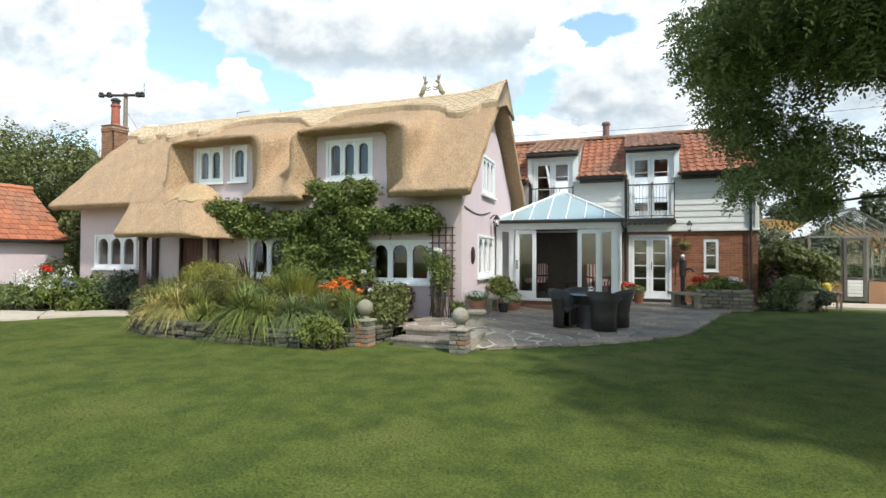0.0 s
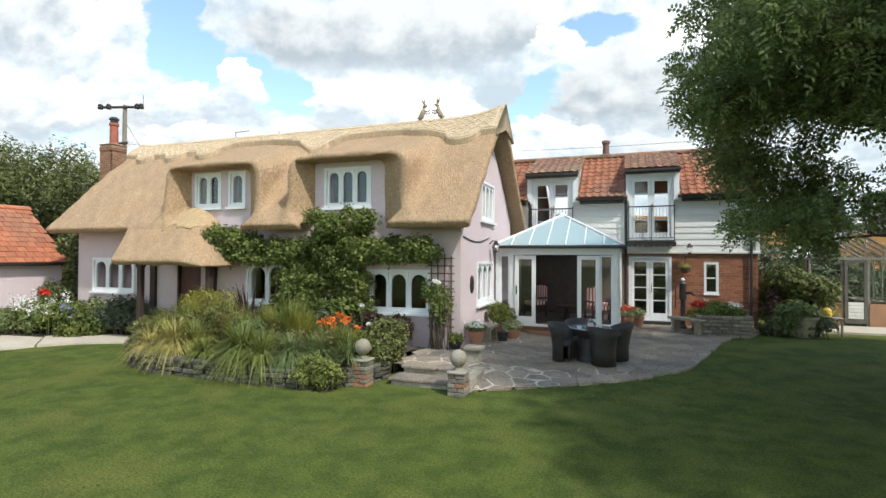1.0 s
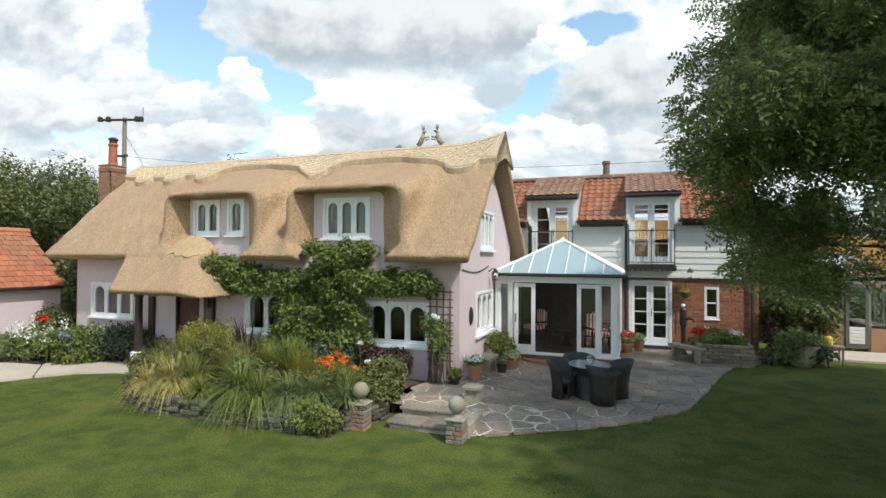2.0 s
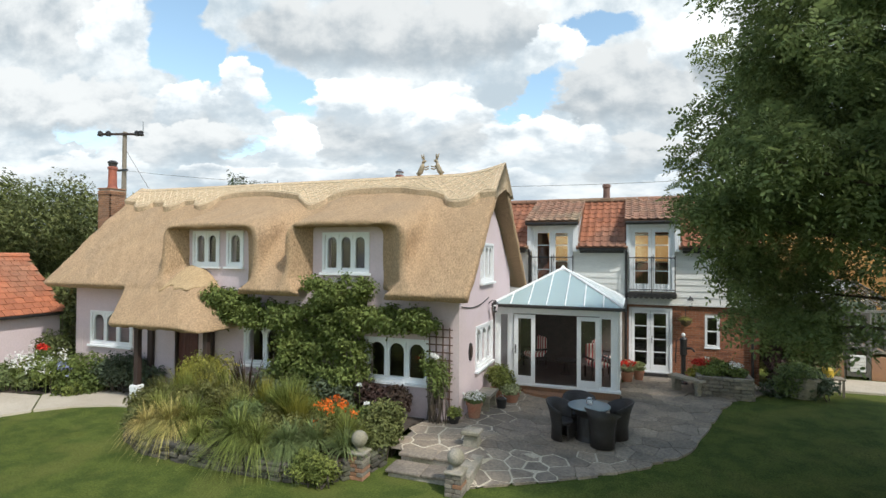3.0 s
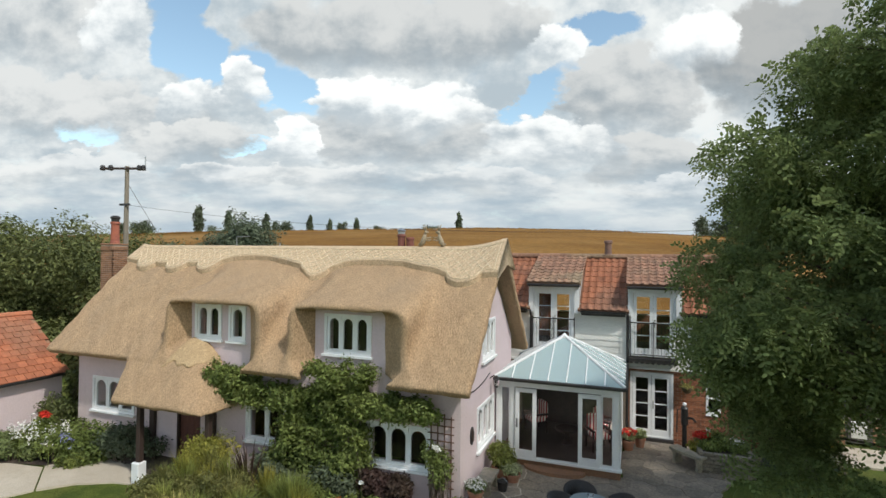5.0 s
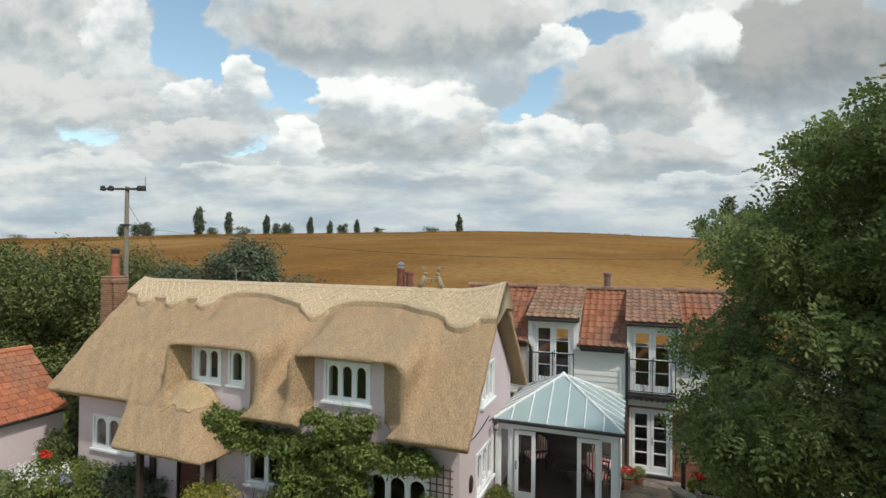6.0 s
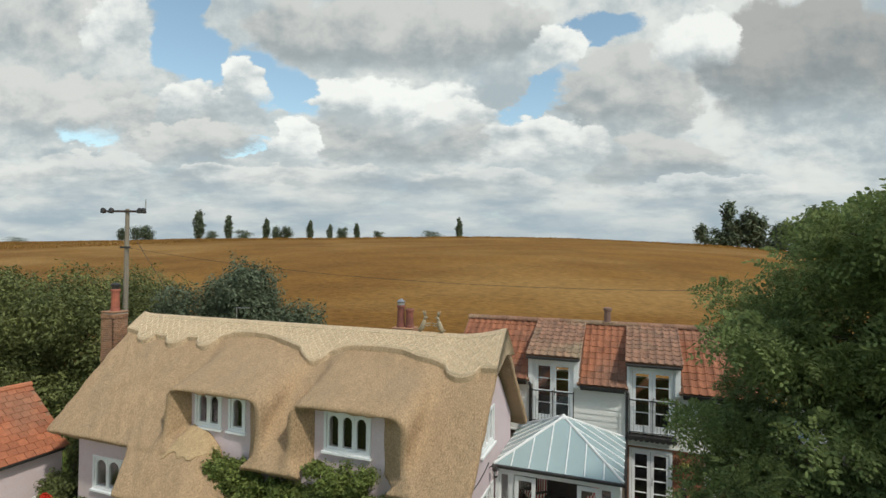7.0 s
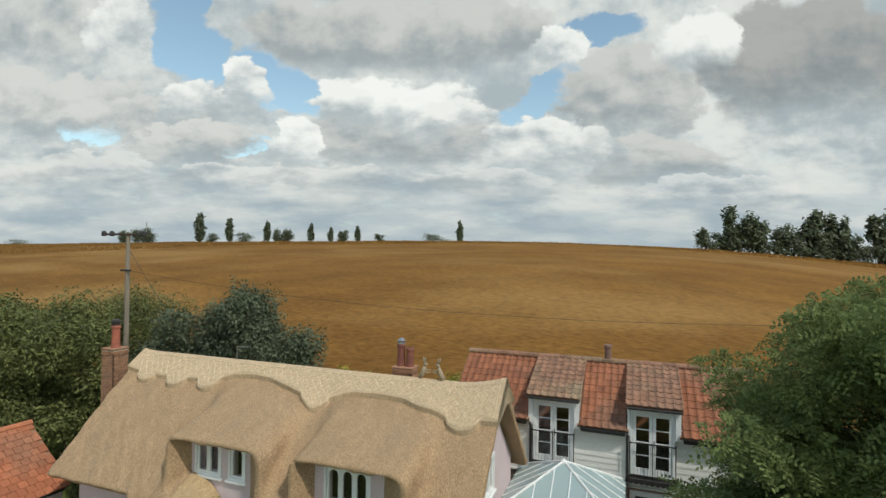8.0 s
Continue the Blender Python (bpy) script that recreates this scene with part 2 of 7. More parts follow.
OLD_BRICK = material("weathered_brick", (0.36, 0.185, 0.10), (0.29, 0.165, 0.105), rough=0.95, scale=3.0, fine=30, fine_amt=0.25, per_piece=0.2, per_island=0.25, bump=0.4)
MORTAR = material("mortar", (0.40, 0.33, 0.27), (0.33, 0.26, 0.2), rough=0.95, scale=3, fine=40, bump=0.3)
PANTILE = material("clay_pantile", (0.31, 0.115, 0.056), (0.235, 0.09, 0.047), rough=0.85, scale=1.1, fine=14, fine_amt=0.25, per_piece=0.22, per_island=0.22,
                   third=(0.24, 0.125, 0.08), bump=0.4)
OLD_PANTILE = material("lichened_pantile", (0.28, 0.145, 0.09), (0.225, 0.125, 0.082), rough=0.9, scale=1.4, fine=14, fine_amt=0.3, per_piece=0.22, per_island=0.22,
                       third=(0.26, 0.19, 0.12), bump=0.4)
ORANGE_TILE = material("orange_clay_tile", (0.42, 0.14, 0.065), (0.34, 0.12, 0.06), rough=0.85, scale=1.5, fine=14, fine_amt=0.2, per_piece=0.2, per_island=0.2,
                       third=(0.30, 0.14, 0.08), bump=0.4)
TERRACOTTA = material("terracotta", (0.42, 0.17, 0.10), (0.36, 0.20, 0.13), rough=0.9, scale=5, fine=30, fine_amt=0.2, bump=0.2)
STONE = material("weathered_stone", (0.34, 0.30, 0.24), (0.24, 0.22, 0.18), rough=0.95, scale=5, fine=35, fine_amt=0.25, bump=0.5, third=(0.22, 0.2, 0.13))
OLD_STONE = material("greyed_stone", (0.25, 0.215, 0.17), (0.17, 0.15, 0.12), rough=0.95, scale=4, fine=30, fine_amt=0.3, bump=0.5, per_piece=0.3)
# walling stone darkened for the shade of overhanging plants, with greenish patches
SHADED_WALLING = material("mossy_walling_stone", (0.115, 0.10, 0.08), (0.07, 0.065, 0.05), rough=0.95, scale=4, fine=30, fine_amt=0.3, bump=0.5, third=(0.09, 0.10, 0.05), per_piece=0.35)
FLAG = material("york_flagstone", (0.275, 0.225, 0.172), (0.17, 0.142, 0.115), rough=0.85, scale=1.6, fine=18, fine_amt=0.3, per_piece=0.2, per_island=0.2, bump=0.4,
                third=(0.35, 0.275, 0.20))
JOINT_PALE = material("pale_mortar", (0.60, 0.53, 0.41), (0.48, 0.42, 0.32), rough=0.95, scale=4, fine=30, bump=0.3)
JOINT = material("grey_joint", (0.25, 0.21, 0.165), (0.2, 0.17, 0.135), rough=0.95, scale=3, fine=30, bump=0.3)
GRAVEL = material("pale_paving", (0.50, 0.44, 0.35), (0.42, 0.36, 0.28), rough=0.95, scale=1.2, fine=40, fine_amt=0.25, bump=0.4)
EARTH = material("dark_soil", (0.07, 0.05, 0.035), (0.05, 0.04, 0.03), rough=1.0, scale=4, fine=40, fine_amt=0.4, bump=0.6)
LAWN = material("mown_lawn", (0.083, 0.106, 0.022), (0.053, 0.075, 0.016), rough=0.95, scale=2.2, fine=34, fine_amt=0.5, bump=0.5, spec=0.12,
                third=(0.108, 0.119, 0.029), bump_dist=0.02, contrast=(0.42, 0.60))
BLADE = leaf_material("grass_blade", (0.122, 0.146, 0.03), (0.077, 0.101, 0.022), rough=0.8, vary=0.35, scale=2.2)
FIELD = material("ripe_field", (0.232, 0.116, 0.029), (0.165, 0.081, 0.022), rough=1.0, scale=0.14, fine=2.6, fine_amt=0.30, bump=0.7, spec=0.1,
                 stretch=(0.5, 1.0, 1.0), turn=(0, 0, 20), third=(0.275, 0.155, 0.052), bump_dist=0.3)
EAR = leaf_material("ripe_ear", (0.33, 0.18, 0.048), (0.235, 0.125, 0.035), rough=0.95, scale=0.08, vary=0.3)
BARK = material("bark", (0.11, 0.085, 0.06), (0.07, 0.055, 0.04), rough=0.95, scale=4, fine=22, fine_amt=0.35, stretch=(3, 3, 0.6), bump=0.8)
WICKER = material("dark_rattan", (0.035, 0.028, 0.025), (0.022, 0.018, 0.016), rough=0.55, scale=6, fine=60, fine_amt=0.4, bump=0.8)
STEEL = material("galvanised_metal", (0.45, 0.46, 0.47), (0.35, 0.36, 0.37), rough=0.4, metal=0.9, fine=30, bump=0.05)
LEADING = material("lead_flashing", (0.42, 0.43, 0.43), (0.50, 0.51, 0.51), rough=0.6, metal=0.2, fine=20, bump=0.2)
POLE_WOOD = material("weathered_pole", (0.26, 0.22, 0.17), (0.2, 0.17, 0.13), rough=0.9, scale=2, fine=20, stretch=(5, 5, 0.5))
# dark base colour stands in for the dimness of rooms behind glass
ROOM_SHADE = material("dim_interior", (0.09, 0.07, 0.06), (0.07, 0.055, 0.05), rough=0.9)
GLASS = glass_material("window_glass")
ROOF_GLASS = glass_material("tinted_roof_glazing", (0.60, 0.75, 0.76), 0.12, 0.5)
LEAF_TREE = leaf_material("dark_tree_leaf", (0.215, 0.265, 0.10), (0.15, 0.19, 0.073), rough=0.85, through_=0.47, vary=0.35)
LEAF_VINE = leaf_material("creeper_leaf", (0.21, 0.25, 0.07), (0.12, 0.16, 0.045), vary=0.5, through_=0.35)
LEAF_HEDGE = leaf_material("hedge_leaf", (0.17, 0.182, 0.062), (0.10, 0.118, 0.043), vary=0.45)
LEAF_BLUE = leaf_material("dull_willow_leaf", (0.13, 0.155, 0.095), (0.095, 0.12, 0.07))
LEAF_GOLD = leaf_material("golden_leaf", (0.341, 0.295, 0.054), (0.202, 0.217, 0.046))
LEAF_GREY = leaf_material("grey_green_leaf", (0.20, 0.24, 0.095), (0.13, 0.17, 0.06))
LEAF_STRAP = leaf_material("strap_leaf", (0.255, 0.27, 0.07), (0.15, 0.18, 0.045), vary=0.6)
LEAF_DRY = leaf_material("drying_grass_leaf", (0.50, 0.40, 0.15), (0.30, 0.29, 0.09), vary=0.5)
LEAF_PURPLE = leaf_material("bronze_leaf", (0.085, 0.046, 0.043), (0.062, 0.046, 0.031))
LEAF_VARI = leaf_material("variegated_leaf", (0.55, 0.55, 0.341), (0.248, 0.31, 0.093), vary=0.4)
PETAL_ORANGE = leaf_material("orange_petal", (0.85, 0.22, 0.03), (0.7, 0.15, 0.02))
PETAL_WHITE = leaf_material("white_petal", (0.82, 0.8, 0.76), (0.7, 0.7, 0.66), vary=0.1)
PETAL_RED = leaf_material("red_petal", (0.65, 0.05, 0.03), (0.5, 0.04, 0.03))
PETAL_BLUE = leaf_material("blue_petal", (0.35, 0.36, 0.6), (0.28, 0.3, 0.5))
PETAL_YELLOW = leaf_material("yellow_petal", (0.75, 0.5, 0.05), (0.6, 0.4, 0.05))

# ---- building helpers ----
class Shape:
    """Vertices and faces of one mesh, gathered piece by piece."""

    def __init__(self):
        self.v, self.f = [], []

    def add(self, verts, faces):
        o = len(self.v)
        self.v += [tuple(p) for p in verts]
        self.f += [tuple(i + o for i in q) for q in faces]
        return self

    def box(self, x0, x1, y0, y1, z0, z1, b=0.0, m=None):
        lo, hi = (x0, y0, z0), (x1, y1, z1)
        if b <= 0:
            vs = [Vector((hi[0] if i & 1 else lo[0], hi[1] if i & 2 else lo[1], hi[2] if i & 4 else lo[2])) for i in range(8)]
            fs = [(0, 2, 3, 1), (4, 5, 7, 6), (0, 1, 5, 4), (2, 6, 7, 3), (0, 4, 6, 2), (1, 3, 7, 5)]
        else:
            b = min(b, *((hi[k] - lo[k]) * 0.45 for k in range(3)))
            vs, idx = [], {}
            for c in range(8):
                s = [1 if c >> k & 1 else -1 for k in range(3)]
                for a in range(3):
                    p = [(hi[k] if s[k] > 0 else lo[k]) - (0 if k == a else s[k] * b) for k in range(3)]
                    idx[c, a] = len(vs)
                    vs.append(Vector(p))
            fs = []
            for a in range(3):
                k1, k2 = [k for k in range(3) if k != a]
                for sgn in (0, 1):
                    base = sgn << a
                    q = [base, base | 1 << k1, base | 1 << k1 | 1 << k2, base | 1 << k2]
                    fs.append(tuple(idx[c, a] for c in q))
                for j in range(4):
                    c = (j & 1) << k1 | (j >> 1) << k2
                    d = c | 1 << a
                    fs.append((idx[c, k1], idx[d, k1], idx[d, k2], idx[c, k2]))
            fs += [(idx[c, 0], idx[c, 1], idx[c, 2]) for c in range(8)]
        if m is not None:
            vs = [m @ p for p in vs]
        return self.add(vs, fs)

    def prism(self, outline, to3d, d0, d1):
        """A flat outline pushed from depth d0 to d1; to3d(a, b, d) gives the place."""
        n = len(outline)
        vs = [to3d(a, b, d0) for a, b in outline] + [to3d(a, b, d1) for a, b in outline]
        fs = [tuple(range(n))[::-1], tuple(range(n, 2 * n))] + [(i, (i + 1) % n, n + (i + 1) % n, n + i) for i in range(n)]
        return self.add(vs, fs)

    def tube(self, pts, r, n=8, cap=True):
        pts = [Vector(p) for p in pts]
        rs = r if isinstance(r, (list, tuple)) else [r] * len(pts)
        vs, fs, side = [], [], None
        for i, p in enumerate(pts):
            t = (pts[min(i + 1, len(pts) - 1)] - pts[max(i - 1, 0)]).normalized()
            if side is None:
                side = t.orthogonal().normalized()
            side = (side - t * side.dot(t)).normalized()
            up = t.cross(side)
            vs += [p + (side * math.cos(a) + up * math.sin(a)) * rs[i] for a in (2 * math.pi * k / n for k in range(n))]
        for i in range(len(pts) - 1):
            fs += [(i * n + k, i * n + (k + 1) % n, (i + 1) * n + (k + 1) % n, (i + 1) * n + k) for k in range(n)]
        if cap:
            fs += [tuple(range(n))[::-1], tuple((len(pts) - 1) * n + k for k in range(n))]
        return self.add(vs, fs)

    def lathe(self, profile, c=(0, 0, 0), n=24, sx=1.0, sy=1.0):
        vs, fs = [], []
        for r, z in profile:
            vs += [(c[0] + sx * r * math.cos(2 * math.pi * k / n), c[1] + sy * r * math.sin(2 * math.pi * k / n), c[2] + z) for k in range(n)]
        for i in range(len(profile) - 1):
            fs += [(i * n + k, i * n + (k + 1) % n, (i + 1) * n + (k + 1) % n, (i + 1) * n + k) for k in range(n)]
        fs += [tuple(range(n))[::-1], tuple((len(profile) - 1) * n + k for k in range(n))]
        return self.add(vs, fs)

    def ball(self, c, r, n=16, sx=1.0, sy=1.0, sz=1.0):
        m = n // 2
        return self.lathe([(max(r * math.sin(math.pi * i / m), r * 0.02), -r * sz * math.cos(math.pi * i / m)) for i in range(m + 1)], c, n, sx, sy)


def raw_mesh(name, verts, faces, mat, smooth=False):
    me = bpy.data.meshes.new(name)
    me.from_pydata(verts, [], faces)
    if smooth:
        me.polygons.foreach_set("use_smooth", [True] * len(me.polygons))
    me.materials.append(mat)
    me.update()
    return me


BASE = {}


def thing(name, label, category, loc=(0, 0, 0), group="", kind=""):
    ob = new(name)
    ob.location = loc
    ob.empty_display_size = 0.1
    BASE[ob.name] = Vector(loc)
    return tagged(ob, label, category, group, kind)


def hang(ob, parent):
    """Under a thing, or under a part whose own mesh already stands at its place."""
    ob.parent = parent
    ob.matrix_parent_inverse = Matrix.Translation(-BASE.get(parent.name, Vector((0, 0, 0))))
    return ob


def part(name, shape, mat, parent=None, label="", smooth=False, fix=True, weld=False):
    """One mesh object out of a Shape, under a thing or under a part, built in the world's own coordinates."""
    me = raw_mesh(name, shape.v, shape.f, mat, smooth)
    if fix:
        bm = bmesh.new()
        bm.from_mesh(me)
        if weld:
            bmesh.ops.remove_doubles(bm, verts=bm.verts, dist=1e-4)
            seen = {}
            for f in bm.faces:
                seen.setdefault(tuple(sorted(v.index for v in f.verts)), []).append(f)
            bmesh.ops.delete(bm, geom=[f for fs in seen.values() if len(fs) > 1 for f in fs], context="FACES")
        bmesh.ops.recalc_face_normals(bm, faces=bm.faces)
        bm.to_mesh(me)
        bm.free()
    ob = new(name, me)
    if parent is not None:
        hang(ob, parent)
    if label:
        ob["label"] = label
    return ob


def piece(name, me, parent, m):
    """One of many alike pieces: an object of its own on shared mesh data."""
    ob = new(name, me)
    ob.parent = parent
    ob.matrix_basis = Matrix.Translation(-BASE.get(parent.name, Vector((0, 0, 0)))) @ m
    return ob


def on_front(at):
    """Wall facing the garden: (along, up, depth inwards)."""
    return lambda a, b, d: (a, at + d, b)


def on_gable(at):
    """Wall facing the right: along runs inwards, depth goes to the left."""
    return lambda a, b, d: (at - d, a, b)


def wall_shape(to3d, breaks, bottom, top, openings, depth):
    """A wall with openings through it. top(a) is piecewise linear with its knots among breaks; openings are (a0, a1, b0, b1)."""
    s = Shape()
    cuts = sorted({*breaks, *(o[0] for o in openings), *(o[1] for o in openings)})
    for a0, a1 in zip(cuts, cuts[1:]):
        mid = (a0 + a1) / 2
        level = [(bottom, bottom)]
        for o in sorted((o for o in openings if o[0] < mid < o[1]), key=lambda o: o[2]):
            level += [(o[2], o[2]), (o[3], o[3])]
        level.append((top(a0 + 1e-6), top(a1 - 1e-6)))
        for lo, hi in zip(level[::2], level[1::2]):
            s.prism([(a0, lo[0]), (a1, lo[1]), (a1, hi[1]), (a0, hi[0])], to3d, 0, depth)
    return s


def rect_frame(s, to3d, a0, a1, b0, b1, w, d0, d1, sill=None):
    """Four mitre-less members of a frame."""
    ws = sill if sill is not None else w
    s.prism([(a0, b0), (a0 + w, b0), (a0 + w, b1), (a0, b1)], to3d, d0, d1)
    s.prism([(a1 - w, b0), (a1, b0), (a1, b1), (a1 - w, b1)], to3d, d0, d1)
    s.prism([(a0 + w, b1 - w), (a1 - w, b1 - w), (a1 - w, b1), (a0 + w, b1)], to3d, d0, d1)
    s.prism([(a0 + w, b0), (a1 - w, b0), (a1 - w, b0 + ws), (a0 + w, b0 + ws)], to3d, d0, d1)


def arch_panel(to3d, a0, a1, b0, b1, side, foot, head, d0, d1, n=10):
    """A board with one round-headed opening cut through it."""
    s = Shape()
    cx, r = (a0 + a1) / 2, (a1 - a0) / 2 - side
    spring = b1 - head - r
    inner = [(cx - r, b0 + foot)] + [(cx - r * math.cos(math.pi * k / n), spring + r * math.sin(math.pi * k / n)) for k in range(n + 1)] + [(cx + r, b0 + foot)]
    outer = [(a0, b0)]
    for a, b in inner[1:-1]:
        if b <= spring + 1e-6:
            outer.append((a0 if a < cx else a1, spring))
        else:
            outer.append((a0 + (a1 - a0) * (a - (cx - r)) / (2 * r), b1))
    outer.append((a1, b0))
    m = len(inner)
    vs = []
    for d in (d0, d1):
        vs += [to3d(a, b, d) for a, b in outer] + [to3d(a, b, d) for a, b in inner]
    fs = []
    for i in range(m):
        j = (i + 1) % m
        fs += [(i, j, m + j, m + i), (2 * m + i, 2 * m + j, 3 * m + j, 3 * m + i), (i, j, 2 * m + j, 2 * m + i), (m + i, m + j, 3 * m + j, 3 * m + i)]
    return s.add(vs, fs)


def arched_window(to3d, base, a0, a1, b0, b1, lights, label, depth=0.0, sill=True):
    """White casement of round-headed lights with glass set behind, and a projecting sill."""
    w = thing("window", label, "window", base, group="cottage windows")
    step = (a1 - a0) / lights
    for k in range(lights):
        part("frame", arch_panel(to3d, a0 + k * step + 0.002, a0 + (k + 1) * step - 0.002, b0, b1, 0.066, 0.07, 0.06, depth, depth + 0.06), WHITE, w)
        pane = part("pane", Shape().prism([(a0 + k * step + 0.03, b0 + 0.03), (a0 + (k + 1) * step - 0.03, b0 + 0.03),
                                           (a0 + (k + 1) * step - 0.03, b1 - 0.03), (a0 + k * step + 0.03, b1 - 0.03)], to3d, depth + 0.062, depth + 0.068), GLASS, w)
        pane.visible_shadow = False
    edge = Shape()
    rect_frame(edge, to3d, a0 - 0.075, a1 + 0.075, b0 - 0.055, b1 + 0.06, 0.072, depth - 0.03, depth - 0.001)
    part("casing", edge, WHITE, w)
    if sill:
        part("window_sill", Shape().prism([(a0 - 0.12, b0 - 0.115), (a1 + 0.12, b0 - 0.115), (a1 + 0.12, b0 - 0.058), (a0 - 0.12, b0 - 0.058)], to3d, -0.09, -0.002), WHITE, w)
    return w


def leaf_cloud(name, mat, parent, blobs, count, size, seed, label="", shell=0.45, flat=0.6, lump=0.22, kind=""):
    """A crown of many small leaves, each a bent diamond, thickest near the uneven outside of a group of ellipsoids."""
    rng = np.random.default_rng(seed)
    vol = np.array([b[3] * b[4] + b[3] * b[5] + b[4] * b[5] for b in blobs])
    which = rng.choice(len(blobs), count, p=vol / vol.sum())
    B = np.array(blobs)[which]
    d = rng.normal(size=(count, 3))
    d /= np.linalg.norm(d, axis=1)[:, None]
    lumps = 1 + lump * (np.sin(d[:, 0] * 7 + B[:, 0] * 3) * np.sin(d[:, 1] * 6 + B[:, 1] * 5) + 0.7 * np.sin(d[:, 2] * 9 + d[:, 0] * 5 + B[:, 2]))
    rad = (1 - shell * rng.random(count) ** 1.8) * lumps
    c = B[:, :3] + d * B[:, 3:6] * rad[:, None]
    nrm = d * 0.8 + rng.normal(size=(count, 3)) * 0.6 + np.array((0, 0, flat))
    nrm /= np.linalg.norm(nrm, axis=1)[:, None]
    t = rng.normal(size=(count, 3)) + np.array((0, 0, -0.5))
    t -= nrm * (t * nrm).sum(1)[:, None]
    t /= np.linalg.norm(t, axis=1)[:, None]
    b = np.cross(nrm, t)
    s = size * (0.6 + 0.8 * rng.random(count))[:, None]
    v = np.stack((c - t * s, c + b * s * 0.45 + nrm * s * 0.12, c + t * s, c - b * s * 0.45 + nrm * s * 0.12), 1).reshape(-1, 3)
    k = np.arange(count) * 4
    f = np.concatenate((np.stack((k, k + 1, k + 2), 1), np.stack((k, k + 2, k + 3), 1)))
    me = bpy.data.meshes.new(name)
    me.from_pydata(v.tolist(), [], f.tolist())
    me.materials.append(mat)
    ob = new(name, me)
    if parent is not None:
        hang(ob, parent)
    if label:
        ob["label"] = label
    if kind:
        ob["kind"] = kind
    return ob


def blade_tuft(s, c, n, length, width, spread_, rng, droop=0.8, up=1.0):
    """Arching strap leaves from one root."""
    for _ in range(n):
        a = rng.random() * 2 * math.pi
        ln = length * (0.6 + 0.5 * rng.random())
        lean = spread_ * (0.3 + rng.random())
        d = Vector((math.cos(a), math.sin(a), 0))
        sd = Vector((-math.sin(a), math.cos(a), 0)) * width * 0.5
        p0 = Vector(c) + d * 0.06 * rng.random() + Vector((rng.uniform(-.05, .05), rng.uniform(-.05, .05), 0))
        vs = []
        for k in range(5):
            q = k / 4
            p = p0 + d * (lean * ln * q ** 1.4) + Vector((0, 0, up * ln * (q - droop * 0.5 * lean * q * q * 1.4)))
            p.z = max(p.z, 0.03 + 0.03 * rng.random())
            w = sd * (1 - 0.85 * q * q)
            vs += [p - w, p + w]
        s.add(vs, [(0, 1, 3, 2), (2, 3, 5, 4), (4, 5, 7, 6), (6, 7, 9, 8)])


def surface_nets(val, origin, h):
    """A smooth closed mesh round the cells where a sampled field is negative."""
    nx, ny, nz = val.shape
    ins = val < 0
    corner = [(i, j, k) for i in (0, 1) for j in (0, 1) for k in (0, 1)]
    cut = lambda a, c: a[c[0]:nx - 1 + c[0], c[1]:ny - 1 + c[1], c[2]:nz - 1 + c[2]]
    tot = sum(cut(ins, c).astype(np.int8) for c in corner)
    act = (tot > 0) & (tot < 8)
    ids = -np.ones(act.shape, int)
    ids[act] = np.arange(act.sum())
    pos, cnt = np.zeros((act.sum(), 3)), np.zeros(act.sum())
    for c in corner:
        for a in range(3):
            if c[a]:
                continue
            e = list(c)
            e[a] = 1
            va, vb = cut(val, c)[act], cut(val, tuple(e))[act]
            hit = (va < 0) != (vb < 0)
            q = np.where(hit, va / np.where(va == vb, 1, va - vb), 0)
            p = np.tile(np.array(c, float), (len(va), 1))
            p[:, a] += q
            pos += p * hit[:, None]
            cnt += hit
    cell = np.argwhere(act)
    verts = np.array(origin) + h * (cell + pos / cnt[:, None])
    faces = []
    for a in range(3):
        b, c = (a + 1) % 3, (a + 2) % 3
        sl0, sl1 = [slice(None)] * 3, [slice(None)] * 3
        sl0[a], sl1[a] = slice(0, -1), slice(1, None)
        A, Bv = ins[tuple(sl0)], ins[tuple(sl1)]
        e = np.argwhere(A != Bv)
        e = e[(e[:, b] > 0) & (e[:, c] > 0) & (e[:, b] < val.shape[b] - 1) & (e[:, c] < val.shape[c] - 1)]
        flip = ~A[tuple(e.T)]
        quad = []
        for db, dc in ((1, 1), (0, 1), (0, 0), (1, 0)):
            q = e.copy()
            q[:, b] -= db
            q[:, c] -= dc
            quad.append(ids[tuple(q.T)])
        quad = np.stack(quad, 1)
        quad[flip] = quad[flip][:, ::-1]
        faces.append(quad)
    return verts, np.concatenate(faces)

# ---- ground ----
def ground_z(x, y):
    """Level lawn, a slight rise to the houses, and a long cornfield hill behind."""
    g = 0.2 * min(max((y - 9.0) / 6.0, 0.0), 1.0)
    if y < 25:
        return g
    cx, cy = x * 0.94 + y * 0.34, -x * 0.34 + y * 0.94
    u = min(max(cx / max(cy, 20.0), -1.6), 1.6)
    crest = 17.2 - (11.5 if u > 0 else 3.4) * u * u
    d = y - 25
    hill = crest * (1 - math.exp(-min(d, 250) / 80.0)) / (1 - math.exp(-250 / 80.0))
    if d > 250:
        hill -= 0.035 * (d - 250)
    return g + hill + 0.25 * math.sin(x * 0.05) * math.sin(y * 0.07) * min(d / 40, 1)


